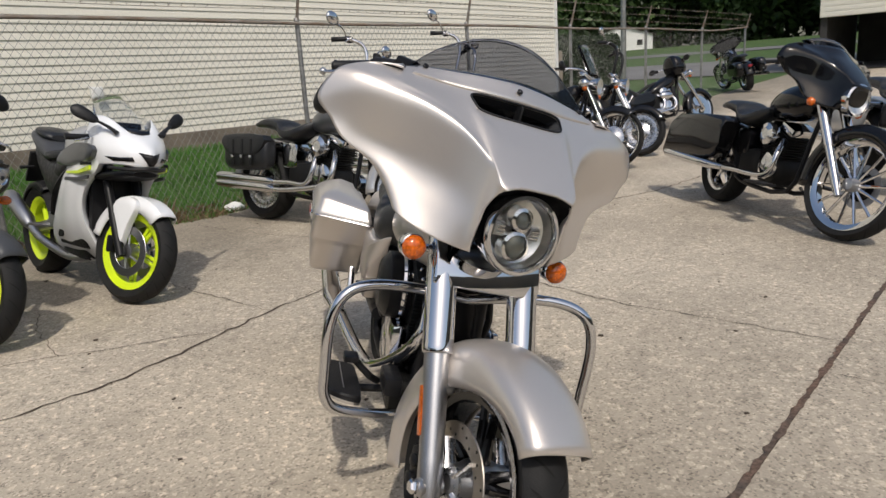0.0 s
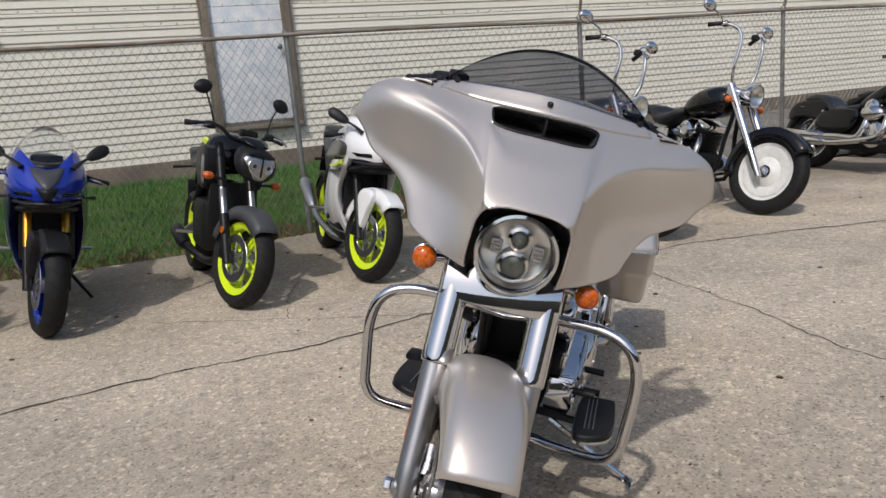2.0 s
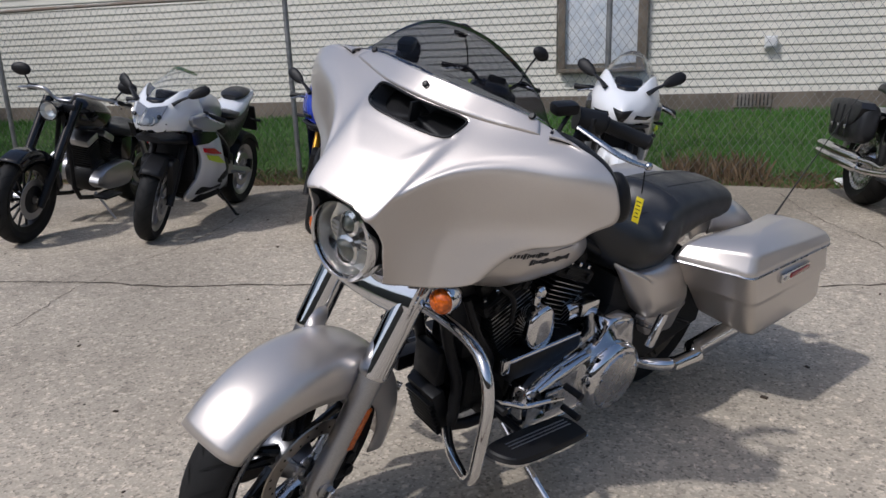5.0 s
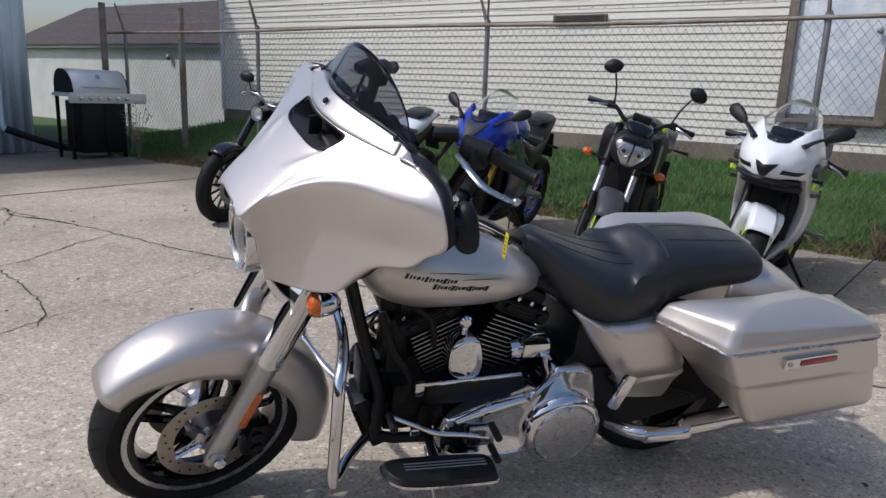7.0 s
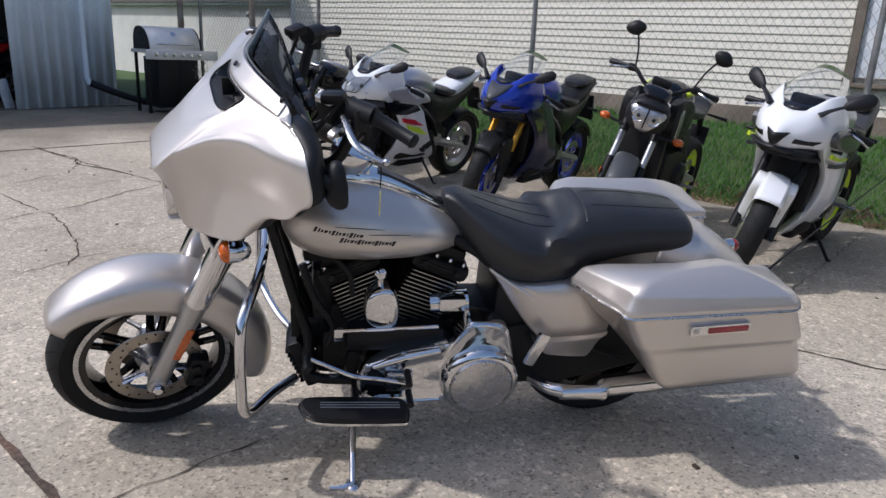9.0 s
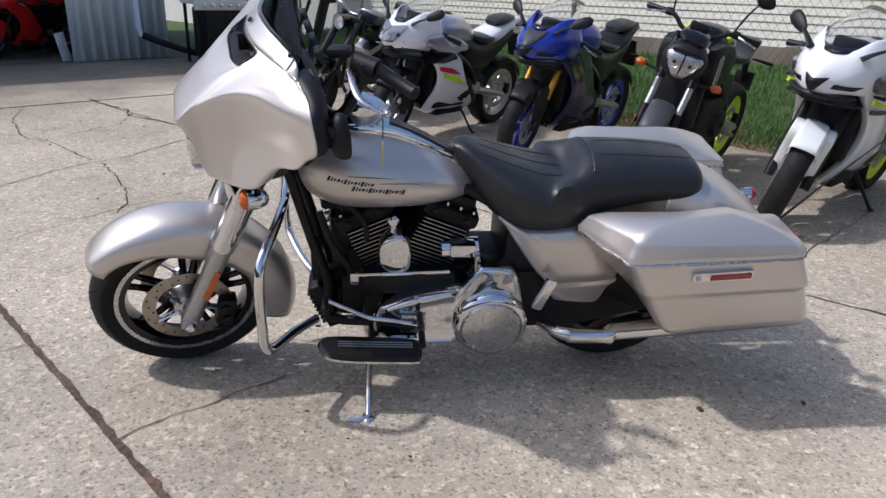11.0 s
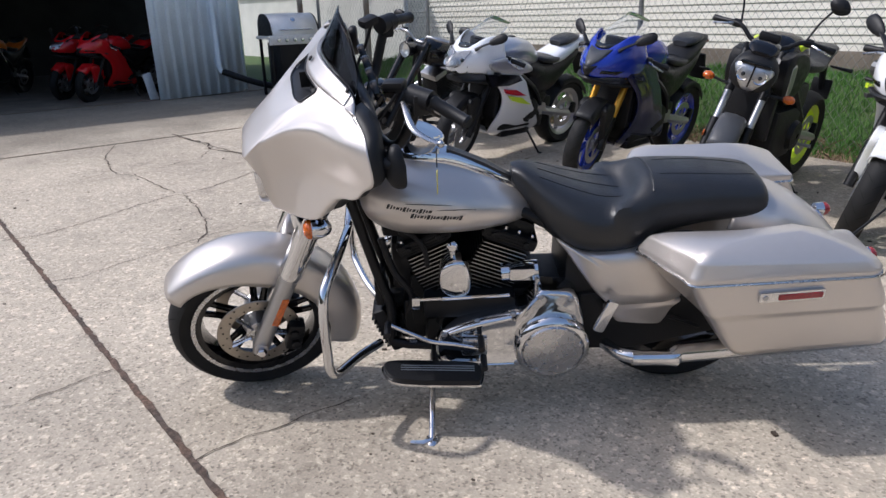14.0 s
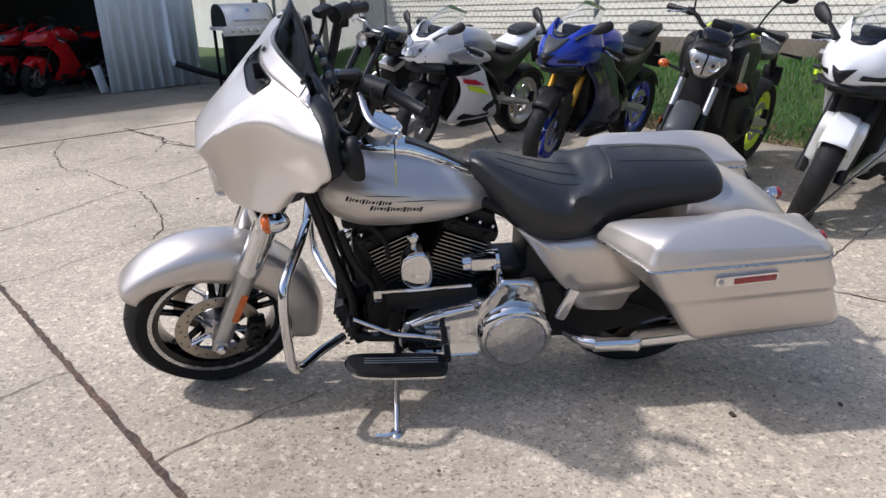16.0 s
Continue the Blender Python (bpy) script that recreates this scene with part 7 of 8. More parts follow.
    for tilt, x0 in ((22.5, .04), (-22.5, -.03)):
        mt_ = Matrix.Translation((x0, 0, .46)) @ pose(0, 0, 0, 0, tilt, 0)
        cyl_ = part("cylinder", Shape().lathe([(.055, 0), (.055, .2)], (0, 0, 0), (0, 0, 1), 16, True).moved(mt_), ENGINE_BLACK, b)
        for k in range(9):
            part("cooling_fin", Shape().box((0, 0, .03 + .021 * k), (.16, .20, .008), mt_, .002), ENGINE_BLACK, cyl_)
        part("rocker_box", Shape().box((0, 0, .245), (.17, .21, .06), mt_, .02), metal, cyl_)
    part("primary_cover", layered([(.20, .36), (.10, .45), (-.15, .49), (-.32, .47), (-.38, .38), (-.30, .28), (.05, .29)], .12, .19, .21), metal, eng_)
    part("timing_cover", Shape().lathe([(.10, 0), (.10, .03), (.06, .045), (.001, .05)], (.02, -.12, .40), (0, -1, 0), 22), metal, eng_)
    part("air_cleaner", Shape().lathe([(.085, 0), (.09, .03), (.08, .06), (.045, .075), (.04, .07), (.001, .07)], (.0, -.12, .64), (0, -1, 0), 26), metal, eng_)
    ex_ = Shape()
    for off, x0 in ((.05, .12),) if batwing else ((0, .12), (.06, -.1)):
        ex_.tube([(x0, -.10, .60), (x0 + .08, -.19, .50), (x0 + .02, -.22, .34), (-.30, -.22, .28 + off), (-.5, -.23, .28 + off)], .032 if low else .022, 10, 4)
        ex_.tube([(-.46, -.23, .28 + off), (-.52, -.23, .285 + off), (-1.12, -.25, .31 + off), (-1.18, -.25, .31 + off)] if not batwing else [(-.46, -.23, .33), (-.60, -.28, .335), (-1.30, -.30, .36), (-1.38, -.30, .362)], [.034, .048, .050, .046] if low else [.026, .038, .040, .034], 14)
    part("exhaust", ex_, metal, b, "single long chrome muffler" if batwing else "twin slash-cut exhaust pipes")
    part("frame", Shape().tube([(.42, .0, .98), (.36, .05, .60), (.26, .09, .24), (-.36, .10, .24), (-.5, .11, .34), (-.80, .12, .33)], .018, 8, 3).tube([(.42, .0, .98), (.36, -.05, .60), (.26, -.09, .24), (-.36, -.10, .24), (-.5, -.11, .34), (-.80, -.12, .33)], .018, 8, 3).tube([(.42, 0, .95), (-.2, 0, .78), (-.6, 0, .58)], .03, 8), BLACK_SATIN, b)
    if not low:
        part("oil_tank", Shape().box((-.40, 0, .56), (.20, .26, .22), None, .05), metal if front == "solid" else BLACK_GLOSS, b)
    for sg in (1, -1):
        part("footboard", Shape().box((.18, sg * .27, .28), (.26, .11, .02), None, .008), BLACK_PLASTIC, b)
        part("fender_strut", Shape().tube([(-.5, sg * .12, .66), (-.95, sg * .125, .66)], .016, 8), metal, b)
        part("shock_absorber", Shape().tube([(-.60, sg * .14, .62), (-.80, sg * .14, .36)], .024, 10), metal, b)
        if bags == "leather":
            lb = part("saddlebag", rings_loft([(-.52, .60, .05, .02), (-.56, .58, .13, .07), (-.80, .57, .14, .08), (-1.05, .57, .13, .07), (-1.10, .58, .05, .02)], 18, 3).moved(Matrix.Translation((0, sg * .21, 0))), LEATHER, b, "fringed black leather saddlebag")
            part("bag_flap", layered([(-.55, .72), (-1.06, .72), (-1.02, .58), (-.8, .55), (-.6, .58)], sg * .20, sg * .295, sg * .302), LEATHER, lb)
            for xx in (-.68, -.80, -.92):
                part("strap", Shape().box((xx, sg * .302, .58), (.025, .012, .22), None, .004), BLACK_PLASTIC, lb)
                part("buckle", Shape().box((xx, sg * .311, .54), (.03, .008, .03), None, .004), metal, lb)
        elif bags == "stretched":
            part("saddlebag", Shape().loft([[(x - .10 * (z < .5), sg * (.15 + y), z) for y, z in ((0, z0), (.13, z0), (.165, z0 + .05), (.17, z1 - .05), (.14, z1), (0, z1))] for x, z0, z1 in ((-.42, .46, .71), (-.48, .40, .745), (-.85, .35, .75), (-1.24, .31, .73), (-1.36, .33, .67))]), paint, b, "long stretched glossy saddlebag", bevel=.012)
        elif bags == "hard":
            part("saddlebag", rings_loft([(-.56, .60, .05, .03), (-.60, .575, .15, .10), (-.9, .57, .17, .11), (-1.20, .57, .16, .10), (-1.27, .56, .06, .04)], 18, 3.4).moved(Matrix.Translation((0, sg * .26, 0))), paint, b, "glossy hard saddlebag")
    part("tail_light", Shape().ball((-1.17, 0, .60), (.05, .06, .035), 12), RED_LENS, b, "red tail light")
    part("side_stand", Shape().tube([(.10, .12, .26), (.08, .30, .055), (.05, .31, .05)], [.012, .01, .012], 8), metal, b)
    return b


NAVY = material("deep_navy_paint", (0.006, 0.010, 0.06), 0.25, 0.1, coat=0.5, vary=0.2, scale=5)
ROW = "motorcycles parked along the fence"
SC = 1.16
cruiser("black bobber cruiser with black cast wheels and chrome engine", bike_pose((-4.36, 2.66), (-4.70, 4.6), SC, .82, 12), BLACK_GLOSS, ROW, front="turbine", front_mat=BLACK_SATIN, bars="low", fork=BLACK_SATIN, cover=BLACK_GLOSS, rim_r=.24, tall=.94, metal=SATIN, solo=True, steer=0)


def side_marks(b):
    for sg in (1, -1):
        part("flame_mark", Shape().prism([(.36, .60), (.20, .575), (.06, .50), (.20, .525), (.32, .56)], sg * .19, sg * .2285, "xz"), NEON, b)
        part("flame_mark", Shape().prism([(.42, .66), (.28, .645), (.14, .585), (.28, .60), (.40, .625)], sg * .19, sg * .2295, "xz"), RED_PAINT, b)
        part("black_panel", Shape().prism([(.66, .80), (.44, .785), (.27, .765), (.22, .72), (.38, .69), (.60, .70)], sg * .19, sg * .2285, "xz"), BLACK_GLOSS, b)


sport_bike("white and silver sport motorcycle with a large clear headlight", bike_pose((-3.26, 2.85), (-3.47, 5.02), SC, .69), WHITE_PAINT, WHITE_PAINT, SATIN, BLACK_SATIN, ROW, "round", steer=14, fender=BLACK_PLASTIC, extra=side_marks, tank_paint=SILVER_PAINT, cowl=SILVER_PAINT)


sport_bike("deep blue sport motorcycle with gold fork tubes", bike_pose((-1.95, 3.17), (-2.21, 5.15), SC, .69), BLUE_PAINT, NAVY, BLUE_PAINT, GOLD, ROW, "wedge", steer=10, fender=BLACK_PLASTIC, exhaust=SATIN, screen_tint=CLEAR, centre=GREY_PLASTIC, tail_paint=BLACK_PLASTIC)
naked_bike("black naked motorcycle with fluorescent yellow wheels", bike_pose((-.69, 3.0), (-.94, 5.16), SC, .70), ROW)
sport_bike("white sport motorcycle with fluorescent yellow wheels and a clear screen", bike_pose((.30, 3.09), (.36, 5.06), SC, .69), WHITE_PAINT, WHITE_PAINT, NEON, BLACK_SATIN, ROW, "wedge", steer=18, decal=NEON, tail_paint=GREY_PLASTIC, tank_paint=SILVER_PAINT, cowl=DARK_SILVER)
cruiser("dark grey cruiser with disc wheels, ape-hanger bars and leather bags", bike_pose((2.72, 2.80), (2.57, 5.12), 1.2, .82), DARK_SILVER, ROW, front="solid", front_mat=ALUMINIUM, bars="ape", bags="leather", fender_paint=SILVER_PAINT, plate=GREY_PLASTIC, tall=.93)
cruiser("black heavy cruiser with white disc wheels and ape-hanger bars", bike_pose((4.15, 2.93), (4.22, 5.25), 1.2, .82), BLACK_GLOSS, ROW, front="solid", front_mat=WHITEWALL, bars="ape", rim_r=.222, tall=.97)
cruiser("black cruiser with wire-spoke wheels and a clear windshield", bike_pose((6.9, 2.93), (7.08, 5.3), 1.2, .82), BLACK_GLOSS, ROW, front="wire", bars="low", shield=True, front_R=.34, rim_r=.292, low=True, cover=BLACK_GLOSS, tall=.95)
cruiser("black cruiser with chrome fork and headlight nacelle", bike_pose((8.24, 3.16), (8.25, 5.5), 1.15, .82), BLACK_GLOSS, ROW, front="solid", front_mat=ALUMINIUM, bars="ape", low=True, tall=.95, bar_mat=BLACK_SATIN, front_R=.32, rim_r=.235)
cruiser("glossy black bagger motorcycle with batwing fairing and chrome wheel", bike_pose((3.93, -.46), (5.4, 1.14), 1.1, .82, 9), BLACK_GLOSS, "motorcycles parked across the lot", front="turbine", front_mat=CHROME, bars="low", batwing=True, bags="stretched", front_R=.37, rim_r=.30)
cruiser("black cruiser with a black fairing and chrome engine", bike_pose((12.55, 3.85), (10.75, 5.0), 1.12, .82), BLACK_GLOSS, "motorcycles parked across the lot", front="solid", front_mat=CHROME, bars="low", low=True, quarter=True)
cruiser("black touring motorcycle with fairing facing the street", bike_pose((20.4, 6.1), (18.4, 4.55), 1.15, .82), BLACK_GLOSS, "motorcycles parked across the lot", front="wire", bars="low", batwing=True, bags="hard")
cruiser("silver touring motorcycle with chrome wheels", bike_pose((5.42, -1.40), (7.02, .25), 1.22, .82, 9), SILVER_PAINT, "motorcycles parked across the lot", front="turbine", front_mat=CHROME, bars="low", batwing=True, bags="hard")


# ---- garage at the end of the lot ----
def corrugated(a, b, z0, z1, pitch=.16, depth=.028):
    """A ribbed sheet from a to b."""
    d = Vector((b[0] - a[0], b[1] - a[1], 0))
    n = d.cross(Vector((0, 0, 1))).normalized()
    L = d.length
    pts = []
    x = 0.0
    while x < L:
        for u, h in ((0, 0), (.62, 0), (.70, 1), (.92, 1)):
            if x + u * pitch <= L:
                p = Vector((a[0], a[1], 0)) + d * ((x + u * pitch) / L) + n * (h * depth)
                pts.append(p)
        x += pitch
    return Shape().grid([[(p.x, p.y, z) for z in (z0, (z0 + z1) / 2, z1)] for p in pts])


gar = thing("garage", Matrix(), "steel-clad workshop with a wide dark doorway", "building", kind="structure")
part("sliding_door", corrugated((-11.50, 2.72), (-11.78, 4.52), .02, 4.6, .21, .03), SHEET_METAL, gar, "pale blue corrugated sliding door leaf", thick=.01, sharp=20)
part("side_wall", corrugated((-12.05, 4.62), (-19.5, 7.0), .0, 4.6), SHEET_METAL, gar, thick=.05, sharp=20)
part("corner_trim", Shape().box((-12.02, 4.55, 2.3), (.10, .14, 4.6), b=.01), SHEET_METAL, gar)
part("downspout", Shape().tube([(-11.58, 3.92, 4.6), (-11.60, 3.95, .55), (-11.58, 3.99, .42)], .05, 10), SHEET_METAL, gar, "pale downspout")
part("drain_hose", Shape().tube([(-11.57, 4.0, .44), (-11.40, 4.3, .30), (-11.2, 4.75, .14), (-11.0, 5.1, .08)], .062, 12, 4), BLACK_PLASTIC, gar, "black corrugated drain hose")
part("inner_wall", Shape().box((-21, -.6, 2.3), (.2, 15, 4.8)).box((-16.5, -6.5, 2.3), (9, .2, 4.8)).box((0, 0, 2.3), (7.6, .08, 4.6), pose(-15.82, 5.62, 0, 0, 0, -17.7)), INTERIOR_SHADE, gar)
part("garage_roof", Shape().box((-16.4, .2, 4.75), (9.6, 14, .2)), ROOF, gar)
part("door_header", Shape().box((-12.0, -1.8, 4.1), (.2, 9.4, 1.2)), SHEET_METAL, gar)
part("garage_floor", Shape().box((-16.3, -.6, -.03), (9.2, 12, .1)), FOUNDATION, gar)
part("door_stop_board", Shape().box((0, 0, 0), (.05, .16, .5), Matrix.Translation((-11.75, 2.66, .25)) @ pose(0, 0, 0, 12, 0, 18), .01), DOOR_PAINT, gar, "leaning white board")
red = sport_bike("bright red sport motorcycle parked inside the garage", bike_pose((-12.4, 1.74), (-13.35, 3.34), SC, .69), RED_PAINT, RED_PAINT, BLACK_SATIN, BLACK_SATIN, "motorcycles in the garage", "wedge", steer=8)
sport_bike("red sport motorcycle standing deeper in the garage", bike_pose((-13.3, 1.5), (-14.3, 3.1), SC, .69), RED_PAINT, BLACK_GLOSS, BLACK_SATIN, BLACK_SATIN, "motorcycles in the garage", "round", steer=8)
sport_bike("orange sport motorcycle in the dark of the garage", bike_pose((-14.6, .2), (-16.4, 1.6), SC, .69), ORANGE_PAINT, BLACK_GLOSS, BLACK_SATIN, BLACK_SATIN, "motorcycles in the garage", "round", steer=8)

# ---- gas grill by the fence ----
GM = pose(-10.55, 4.88, 0, 0, 0, 86) @ Matrix.Scale(1.2, 4)
grill = thing("gas_grill", GM, "stainless gas grill with a domed lid and black cabinet", "grill")
STAINLESS = material("stainless_steel", (0.78, 0.77, 0.75), 0.42, 0.30, vary=.1, scale=9)
part("cabinet", Shape().box((.10, 0, .44), (.62, .48, .72), b=.01), BLACK_SATIN, grill)
part("door", Shape().box((-.055, -.246, .44), (.29, .012, .66), b=.004), BLACK_SATIN, grill)
part("door", Shape().box((.255, -.246, .44), (.29, .012, .66), b=.004), BLACK_SATIN, grill)
part("shelf", Shape().box((-.345, 0, .88), (.07, .50, .05), b=.01), STAINLESS, grill, "stainless side shelf")
part("shelf", Shape().box((.57, 0, .88), (.27, .50, .05), b=.01), STAINLESS, grill, "stainless side shelf")
pan = part("control_panel", Shape().box((.165, -.27, .84), (1.09, .05, .14), b=.012), STAINLESS, grill)
for k in range(6):
    part("knob", Shape().lathe([(.03, 0), (.03, .02), (.022, .035), (.001, .036)], (-.24 + .13 * k, -.296, .84), (0, -1, 0), 16), CHROME, pan)
part("firebox", Shape().box((.06, 0, .88), (.72, .46, .06), b=.02), BLACK_SATIN, grill)
lid_p = spline([(-.27, .90), (-.275, .95), (-.245, 1.05), (-.17, 1.15), (-.05, 1.215), (.08, 1.225), (.19, 1.18), (.25, 1.06), (.255, .90)], 3)
lid_r = [[(x, p[0], p[1]) for p in lid_p] for x in (-.32, .06, .44)]
gl = part("lid", Shape().grid(lid_r), STAINLESS, grill, "stainless domed lid", thick=.01)
for x in (-.325, .445):
    part("lid_end", Shape().prism([(p[1], p[2]) for p in lid_r[0]], x - .012, x + .012, "yz"), BLACK_SATIN, gl)
part("lid_handle", Shape().tube([(-.2, -.265, .985), (-.2, -.315, .985), (.32, -.315, .985), (.32, -.265, .985)], .011, 10), CHROME, gl)
part("thermometer", Shape().lathe([(.035, 0), (.035, .012), (.001, .014)], (.06, -.195, 1.125), (0, -.8, .6), 20), CHROME, gl)
for x, y in ((-.33, -.2), (-.33, .2), (.40, -.2), (.40, .2)):
    part("leg", Shape().box((x, y, .43), (.04, .04, .86), b=.004), BLACK_SATIN, grill)
weed = thing("dry_weed", pose(-9.75, 5.25, 0), "tall reddish-brown dried weed by the fence", "plant")
rnd = random.Random(31)
for k in range(7):
    a_ = k * .9
    tip_ = Vector((.17 * math.cos(a_) * (.5 + rnd.random()), .17 * math.sin(a_) * (.5 + rnd.random()), .62 + .34 * rnd.random()))
    st_ = part("stem", Shape().tube([(0, 0, 0), tip_ * .5 + Vector((0, 0, .06)), tip_], [.007, .005, .003], 5, 3), RUSTY, weed)
    s = Shape()
    for q in range(34):
        c_ = tip_ * (.35 + .65 * rnd.random()) + Vector((rnd.gauss(0, .035), rnd.gauss(0, .035), rnd.gauss(0, .03)))
        u_ = Vector((rnd.gauss(0, 1), rnd.gauss(0, 1), rnd.gauss(0, .7))).normalized() * .028
        v_ = u_.cross(Vector((rnd.gauss(0, 1), rnd.gauss(0, 1), 1))).normalized() * .011
        s.grid([[c_ - u_, c_ - u_ * .9], [c_ - v_, c_ + v_], [c_ + u_, c_ + u_ * .9]])
    tagged(part("leaf_tuft", s, RUSTY, st_), kind="stuff")
for x, y in ((-10.75, 5.35), (-9.9, 6.3)):
    gp = thing("gate_post", pose(x, y, 0), "brown steel gate post", "post")
    part("post", Shape().tube([(0, 0, -.05), (0, 0, 2.6)], .055, 12), RUSTY, gp)

# ---- block building and roof behind the fence ----
shed = thing("block_building", Matrix(), "low white-painted block building with a brown shingle roof", "building")
part("wall", Shape().box((-18.5, 10.8, 1.1), (14, .3, 2.4)), BLOCK_WALL, shed)
part("eave", Shape().box((-18.5, 10.55, 2.30), (14.2, .12, .12), b=.01), HOUSE_WHITE, shed)
part("roof", Shape().prism([(10.4, 2.34), (13.5, 3.9), (16.6, 2.34)], -25.6, -11.4, "yz"), ROOF, shed)
part("wall_lamp", Shape().lathe([(.05, 0), (.09, .06), (.001, .14)], (-16.4, 10.6, 2.0), (0, -1, -.3), 14), GALV, shed)

# ---- beyond the fence: hedge, street, houses, trees ----
def leaf_cloud(blobs, n, size, seed, mat):
    rnd = np.random.RandomState(seed)
    w_ = np.array([b[3] ** 2 for b in blobs], float)
    idx = rnd.choice(len(blobs), n, p=w_ / w_.sum())
    v, f = [], []
    for k in range(n):
        bx, by, bz, br, squash = blobs[idx[k]]
        d = rnd.normal(size=3)
        d /= np.linalg.norm(d)
        r = br * (0.55 + 0.5 * rnd.rand() ** .6)
        c = np.array([bx, by, bz]) + d * r * np.array([1, 1, squash])
        a, b_ = rnd.normal(size=3), rnd.normal(size=3)
        a /= np.linalg.norm(a)
        b_ -= a * (a @ b_)
        b_ /= np.linalg.norm(b_)
        s_ = size * (0.6 + 0.8 * rnd.rand())
        i = len(v)
        v += [tuple(c - a * s_), tuple(c + b_ * s_ * .5), tuple(c + a * s_), tuple(c - b_ * s_ * .5)]
        f.append((i, i + 1, i + 2, i + 3))
    s = Shape()
    s.v, s.f = v, f
    me = bpy.data.meshes.new("leaves")
    me.from_pydata(v, [], f)
    me.materials.append(mat)
    return me


def tree(x, y, h, r, seed, label="tall leafy green tree"):
    z = ground_height(x, y)
    t = thing("tree", pose(x, y, z), label, "tree", "trees beyond the street")
    rnd = random.Random(seed)
    s = Shape().tube([(0, 0, -.2), (.1, 0, h * .3), (0, .1, h * .7)], [.32, .24, .09], 10, 3)
    part("trunk", s, BARK, t)
    blobs = []
    for k in range(15):
        a = rnd.random() * 6.28
        rr = r * (.2 + .65 * rnd.random())
        zz = h * (.16 + .76 * rnd.random())
        blobs.append((rr * math.cos(a), rr * math.sin(a), zz, r * (.32 + .25 * rnd.random()), .8))
        if k < 6:
            part("limb", Shape().tube([(0, 0, h * .28 + .4 * k), (rr * .5 * math.cos(a), rr * .5 * math.sin(a), (h * .3 + zz) / 2), (rr * math.cos(a), rr * math.sin(a), zz)], [.12, .08, .03], 6, 2), BARK, t)
    cr = new("crown", leaf_cloud(blobs, 11000, .62, seed, LEAF))
    cr.parent = t
    tagged(cr, kind="stuff")
    return t


for n, (x, y, h, r) in enumerate([(54, 31, 15, 6.5), (60, 25, 17, 7), (58, 19, 15, 6), (63, 13, 17, 7), (60, 7, 14, 6), (66, 1, 16, 7), (50, 37, 15, 6), (40, 27, 9, 4), (58, -6, 15, 7), (52, 9, 9, 4), (70, 30, 18, 8), (72, 18, 19, 8), (36, 33, 13, 5.5), (56, 16, 13, 5.5), (57, 12.5, 14, 5.5), (58, 10, 12, 5), (66, 21, 17, 7), (68, 9, 17, 7)]):
    tree(x * 2, y * 2, h * 1.75, r * 2, 20 + n)

hedge = thing("hedge", Matrix(), "dense clipped dark green hedge", "hedge")
HEDGE_P, HEDGE_U = Vector((21.45, 10.22, 0)), Vector((-.44, .90, 0))
HEDGE_V = Vector((.90, .44, 0))
spots = []
for i in range(12):
    for j in range(10):
        p = HEDGE_P + HEDGE_U * (.1 + .24 * i) + HEDGE_V * .12
        spots.append((p.x, p.y, .45 + .2 * j, .22, 1))
    for j in range(5):
        p = HEDGE_P + HEDGE_U * (.1 + .24 * i) + HEDGE_V * (.12 + .25 * j)
        spots.append((p.x, p.y, 2.25, .2, 1))
for j in range(10):
    for i in range(5):
        p = HEDGE_P + HEDGE_U * .1 + HEDGE_V * (.12 + .25 * i)
        spots.append((p.x, p.y, .45 + .2 * j, .22, 1))
hb_ = new("foliage", leaf_cloud(spots, 26000, .055, 7, LEAF_DARK))
part("branch_core", Shape().box((0, 0, 0), (1.0, 2.4, 1.9), Matrix.Translation(HEDGE_P + HEDGE_U * 1.3 + HEDGE_V * .65 + Vector((0, 0, 1.3))) @ pose(0, 0, 0, 0, 0, 26), .1), LEAF_DARK, hedge)
hb_.parent = hedge
tagged(hb_, kind="stuff")
s = Shape()
s.grid([[(x, y, ground_height(x, y) + .045) for x in (52, 54, 56, 58)] for y in [-60 + 6 * k for k in range(22)]])
tagged(part("road", s, ASPHALT), "grey asphalt street", "road", kind="structure")
s = Shape().grid([[(x, y, ground_height(x, y) + .04) for x in (26.5, 28, 29.5, 31, 33, 35, 37, 38.5)] for y in [-40 + 5 * k for k in range(18)]])
tagged(part("road", s, ASPHALT), "grey asphalt drive", "road", kind="structure")


def small_house(x, y, w, d, h, roof_h, turn, label):
    z = ground_height(x, y)
    hs = thing("house", pose(x, y, z - .1, 0, 0, turn), label, "house", "houses across the street")
    part("wall", Shape().box((0, 0, h / 2), (w, d, h)), HOUSE_WHITE, hs)
    part("gable", Shape().prism([(-d / 2, h), (d / 2, h), (0, h + roof_h)], -w / 2 + .02, w / 2 - .02, "yz"), HOUSE_WHITE, hs)
    for sg in (1, -1):
        part("roof", Shape().prism([(0, h + roof_h + .1), (sg * (d / 2 + .4), h - .12), (sg * (d / 2 + .4), h - .02), (0, h + roof_h + .22)], -w / 2 - .3, w / 2 + .3, "yz"), ROOF, hs)
    for k in range(3):
        yy = -d / 2 + d * (k + .7) / 3.4
        wn = part("window", Shape().box((-w / 2 - .02, yy, h * .55), (.06, .9, .9), b=.01), HOUSE_WHITE, hs)
        part("pane", Shape().box((-w / 2 - .055, yy, h * .55), (.02, .76, .76)), GLASS_DARK, wn)
    part("door", Shape().box((-w / 2 - .03, d * .32, 1.0), (.06, .95, 2.0), b=.01), WOOD_TRIM, hs)
    return hs


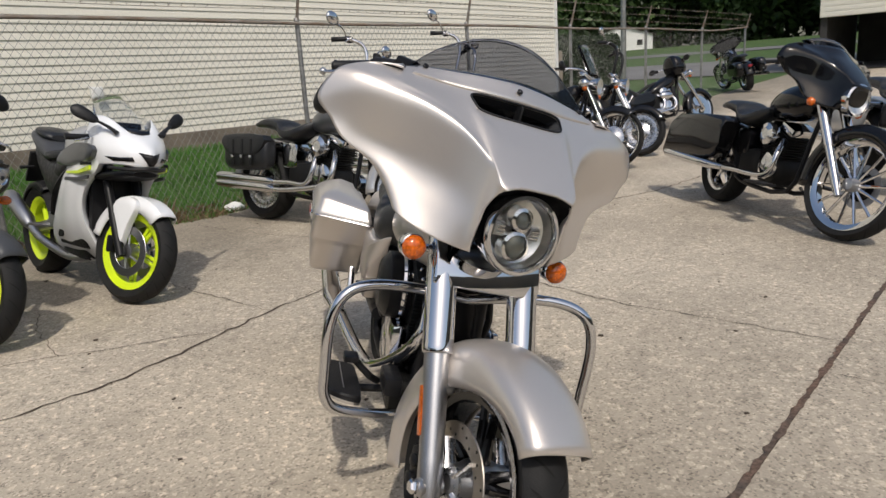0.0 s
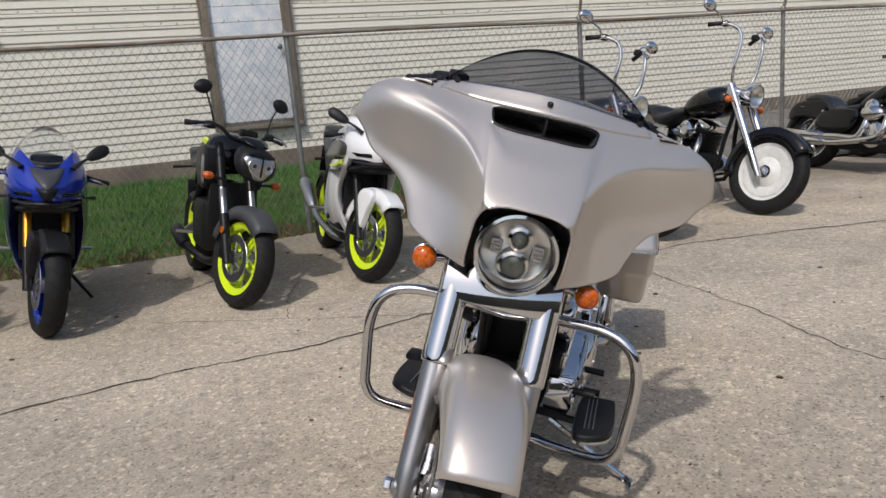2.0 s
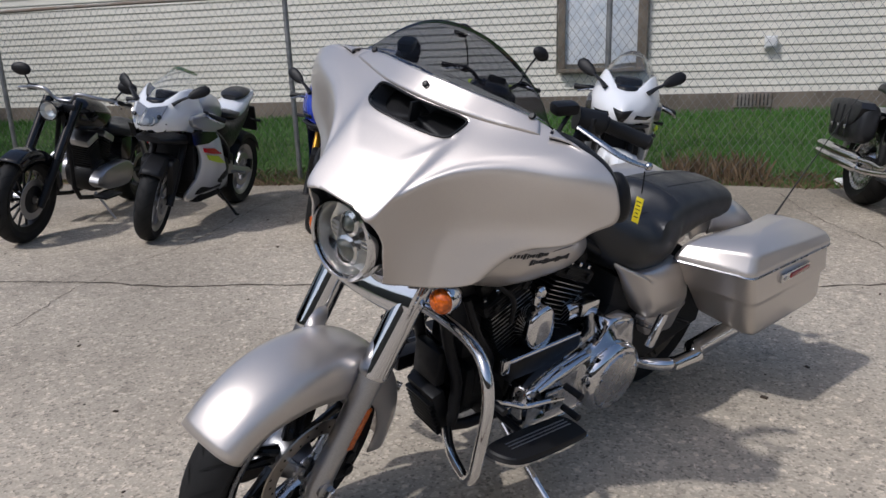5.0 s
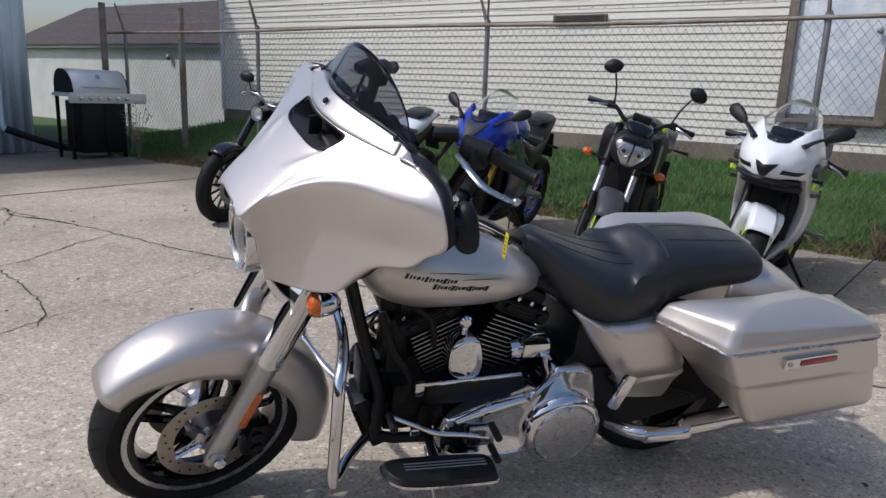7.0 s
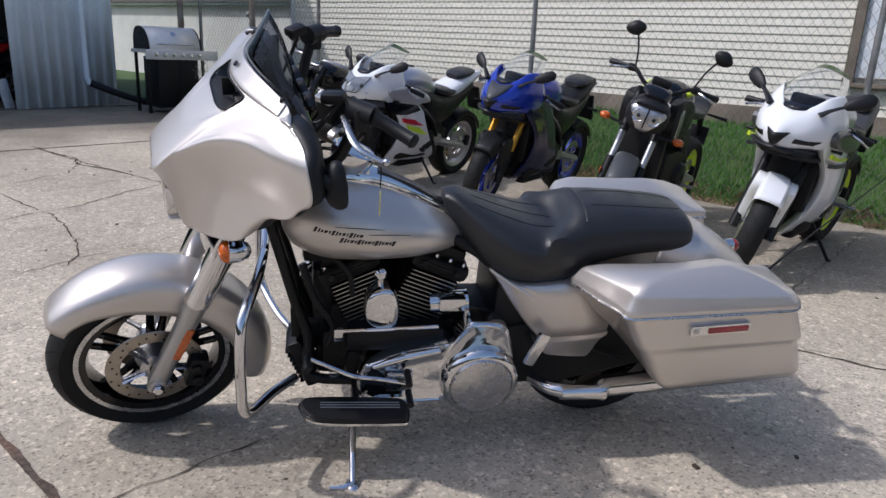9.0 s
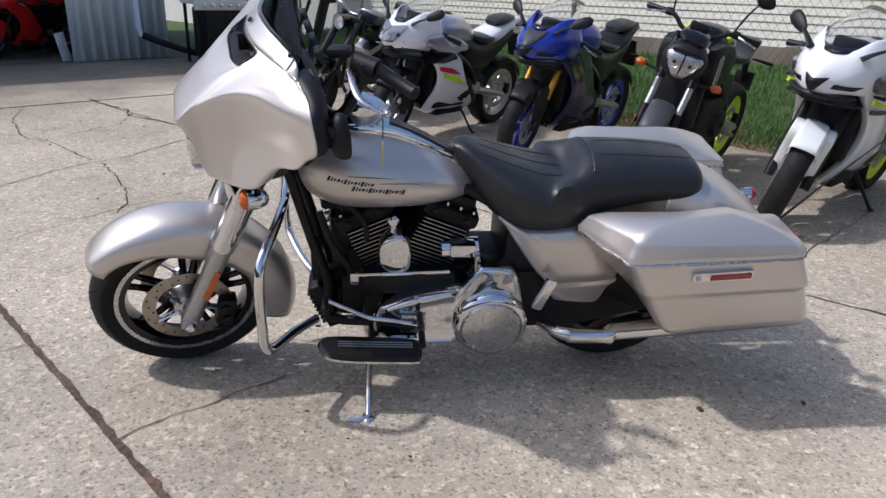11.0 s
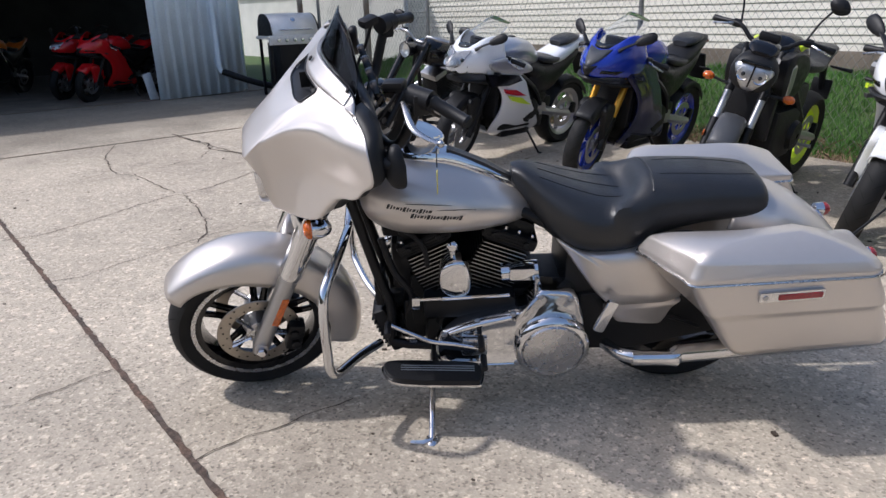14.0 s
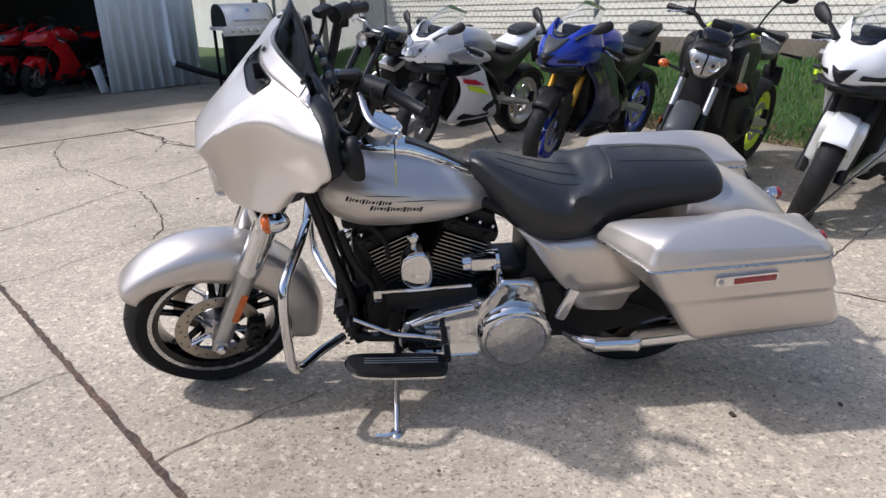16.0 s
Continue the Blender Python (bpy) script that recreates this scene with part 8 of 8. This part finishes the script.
small_house(98.8, 48.4, 7, 8.6, 2.3, 1.4, 25, "small white ranch house with a grey roof across the street")
small_house(108, 66, 6, 8, 2.4, 1.5, 20, "small white house among the trees")
small_house(118, 11, 7, 9, 2.6, 1.6, 5, "pale house far down the street")

bld = thing("commercial_building", Matrix(), "tan-sided commercial building with a dark open bay", "building")
bz = ground_height(24.5, 2)
s = Shape()
for k in range(13):
    s.box((25.8 - .02, .10, bz + 1.96 + .17 * k), (.3, 9.4, .165), pose(0, 0, 0), .01)
part("siding", s, VINYL, bld, "tan lap siding above the bay")
part("wall", Shape().box((25.8, -6.9, bz + 1.1), (.3, 5, 4.8)).box((26.0, .1, bz + 3.2), (.1, 9.2, 2.4)), VINYL, bld)
part("bay_interior", Shape().box((30.5, 0, bz + 1.6), (.2, 9, 4.4)).box((28.4, -4.3, bz + 1.6), (5, .2, 4.4)).box((28.2, 4.7, bz + 1.6), (4.8, .2, 4.4)).box((28.2, .1, bz + 3.9), (4.8, 9.3, .1)), INTERIOR_SHADE, bld)
part("roof", Shape().box((30, -1.5, bz + 4.4), (9, 14, .25)), ROOF, bld)
part("eave", Shape().box((25.5, -1.5, bz + 4.25), (.25, 14, .2), b=.02), HOUSE_WHITE, bld)
pol = thing("utility_pole", pose(26, 12.2, ground_height(26, 12.2)), "weathered wooden utility pole", "pole")
part("shaft", Shape().tube([(0, 0, -.3), (0, 0, 9)], [.12, .09], 12), GALV, pol)
part("crossarm", Shape().box((0, 0, 8.4), (.1, 2.2, .12), b=.01), WOOD_TRIM, pol)

bw = thing("wooden_gate_panel", pose(18.3, 10.9, ground_height(18.3, 10.9) - .03, 0, 0, 116), "weathered brown wooden board panel by the hedge", "panel")
for k in range(4):
    part("board", Shape().box((-.27 + .18 * k, 0, .80), (.165, .025, 1.6 - .03 * (k % 2)), b=.004), WOOD_TRIM, bw)
for zz in (.35, 1.3):
    part("batten", Shape().box((0, .03, zz), (.7, .03, .09), b=.004), WOOD_TRIM, bw)

# ---- grass, weeds and litter along the edge ----
rnd = np.random.RandomState(11)


def blades(n, xr, yr, h0, h1, wd, seed, lean=.5, keep=None):
    rnd_ = np.random.RandomState(seed)
    v, f = [], []
    for _ in range(n):
        x, y = rnd_.uniform(*xr), yr[0] + (yr[1] - yr[0]) * rnd_.rand()
        if keep and not keep(x, y, rnd_):
            continue
        if y < wavy_edge(x) - .06:
            continue
        z = ground_height(x, y)
        a = rnd_.rand() * 6.28
        h = h0 + (h1 - h0) * rnd_.rand()
        l = lean * h * rnd_.rand()
        dx, dy = math.cos(a), math.sin(a)
        i = len(v)
        v += [(x - dy * wd, y + dx * wd, z), (x + dy * wd, y - dx * wd, z), (x + dx * l * .4 + dy * wd * .6, y + dy * l * .4 - dx * wd * .6, z + h * .6), (x + dx * l, y + dy * l, z + h)]
        f += [(i, i + 1, i + 2), (i, i + 2, i + 3)]
    me = bpy.data.meshes.new("blades")
    me.from_pydata(v, [], f)
    return me


for nm, me, mt_, lb in (
    ("grass", blades(56000, (-10.5, 5.4), (5.42, 7.75), .04, .11, .004, 1), GRASS, "green lawn grass up to the foundation"),
    ("grass", blades(9000, (-13.5, -9.6), (5.4, 10.5), .06, .16, .006, 2), GRASS, "green grass beside the grill"),
    ("dry_weeds", blades(15000, (-10.5, 9.0), (5.3, 5.95), .03, .13, .004, 3, 1.6, lambda x, y, r: r.rand() < .25 + .75 * (math.sin(1.3 * x) > -.3) * (y < 6.0)), DRY, "brown dead weeds along the concrete edge"),
    ("dry_weeds", blades(700, (1.0, 2.0), (5.6, 6.1), .1, .32, .006, 4, .5), DRY, "tall reddish dead weed clump"),
):
    me.materials.append(mt_)
    tagged(new(nm, me), lb, "grass" if nm == "grass" else "weeds", kind="stuff")
v, f = [], []
s = Shape()
s.grid([[(x, wavy_edge(x) - .05 + (.62 + .16 * math.sin(2.3 * x)) * t, ground_height(x, wavy_edge(x) + .3 * t) + .035 * math.sin(math.pi * (t * .8 + .1)) + .012 * math.sin(17 * x + 9 * t)) for t in (0, .25, .5, .75, 1)] for x in [-10.4 + .12 * k for k in range(165)]])
s2 = Shape().grid([[(x, y, ground_height(x, y) + .03) for y in [5.3 + .1 * k for k in range(26)]] for x in [5.2 + .3 * k for k in range(34)]])
tagged(part("gravel_strip", s2, GRAVEL_DARK), "dark grey packed gravel up to the building", "gravel", kind="structure")
tagged(part("soil_strip", s, DIRT), "bare brown soil with dead leaves at the edge", "soil", kind="structure")
ck = thing("crumpled_wrapper", pose(2.74, 5.62, ground_height(2.74, 5.62)), "crumpled pale paper litter at the edge of the weeds", "litter")
s = Shape().ball((0, 0, .06), (.12, .08, .06), 12)
s.v = [(x + .02 * math.sin(40 * y + 31 * z), y + .02 * math.sin(37 * x + 20 * z), max(0.002, z + .015 * math.sin(50 * x))) for x, y, z in s.v]
part("paper", s, HOUSE_WHITE, ck)
rnd2 = random.Random(9)
s = Shape()
for k in range(240):
    x, y = rnd2.uniform(-6, 6), rnd2.uniform(-3, 5.2)
    a = rnd2.random() * 6.28
    q = .006 + .012 * rnd2.random() ** 3
    s.box((0, 0, 0), (q * 1.6, q, q * .5), Matrix.Translation((x, y, q * .2)) @ pose(0, 0, 0, 0, 0, math.degrees(a)), q * .15)
tagged(part("pebbles", s, CRACK), "scattered pebbles and bits of debris on the concrete", "debris", kind="stuff")
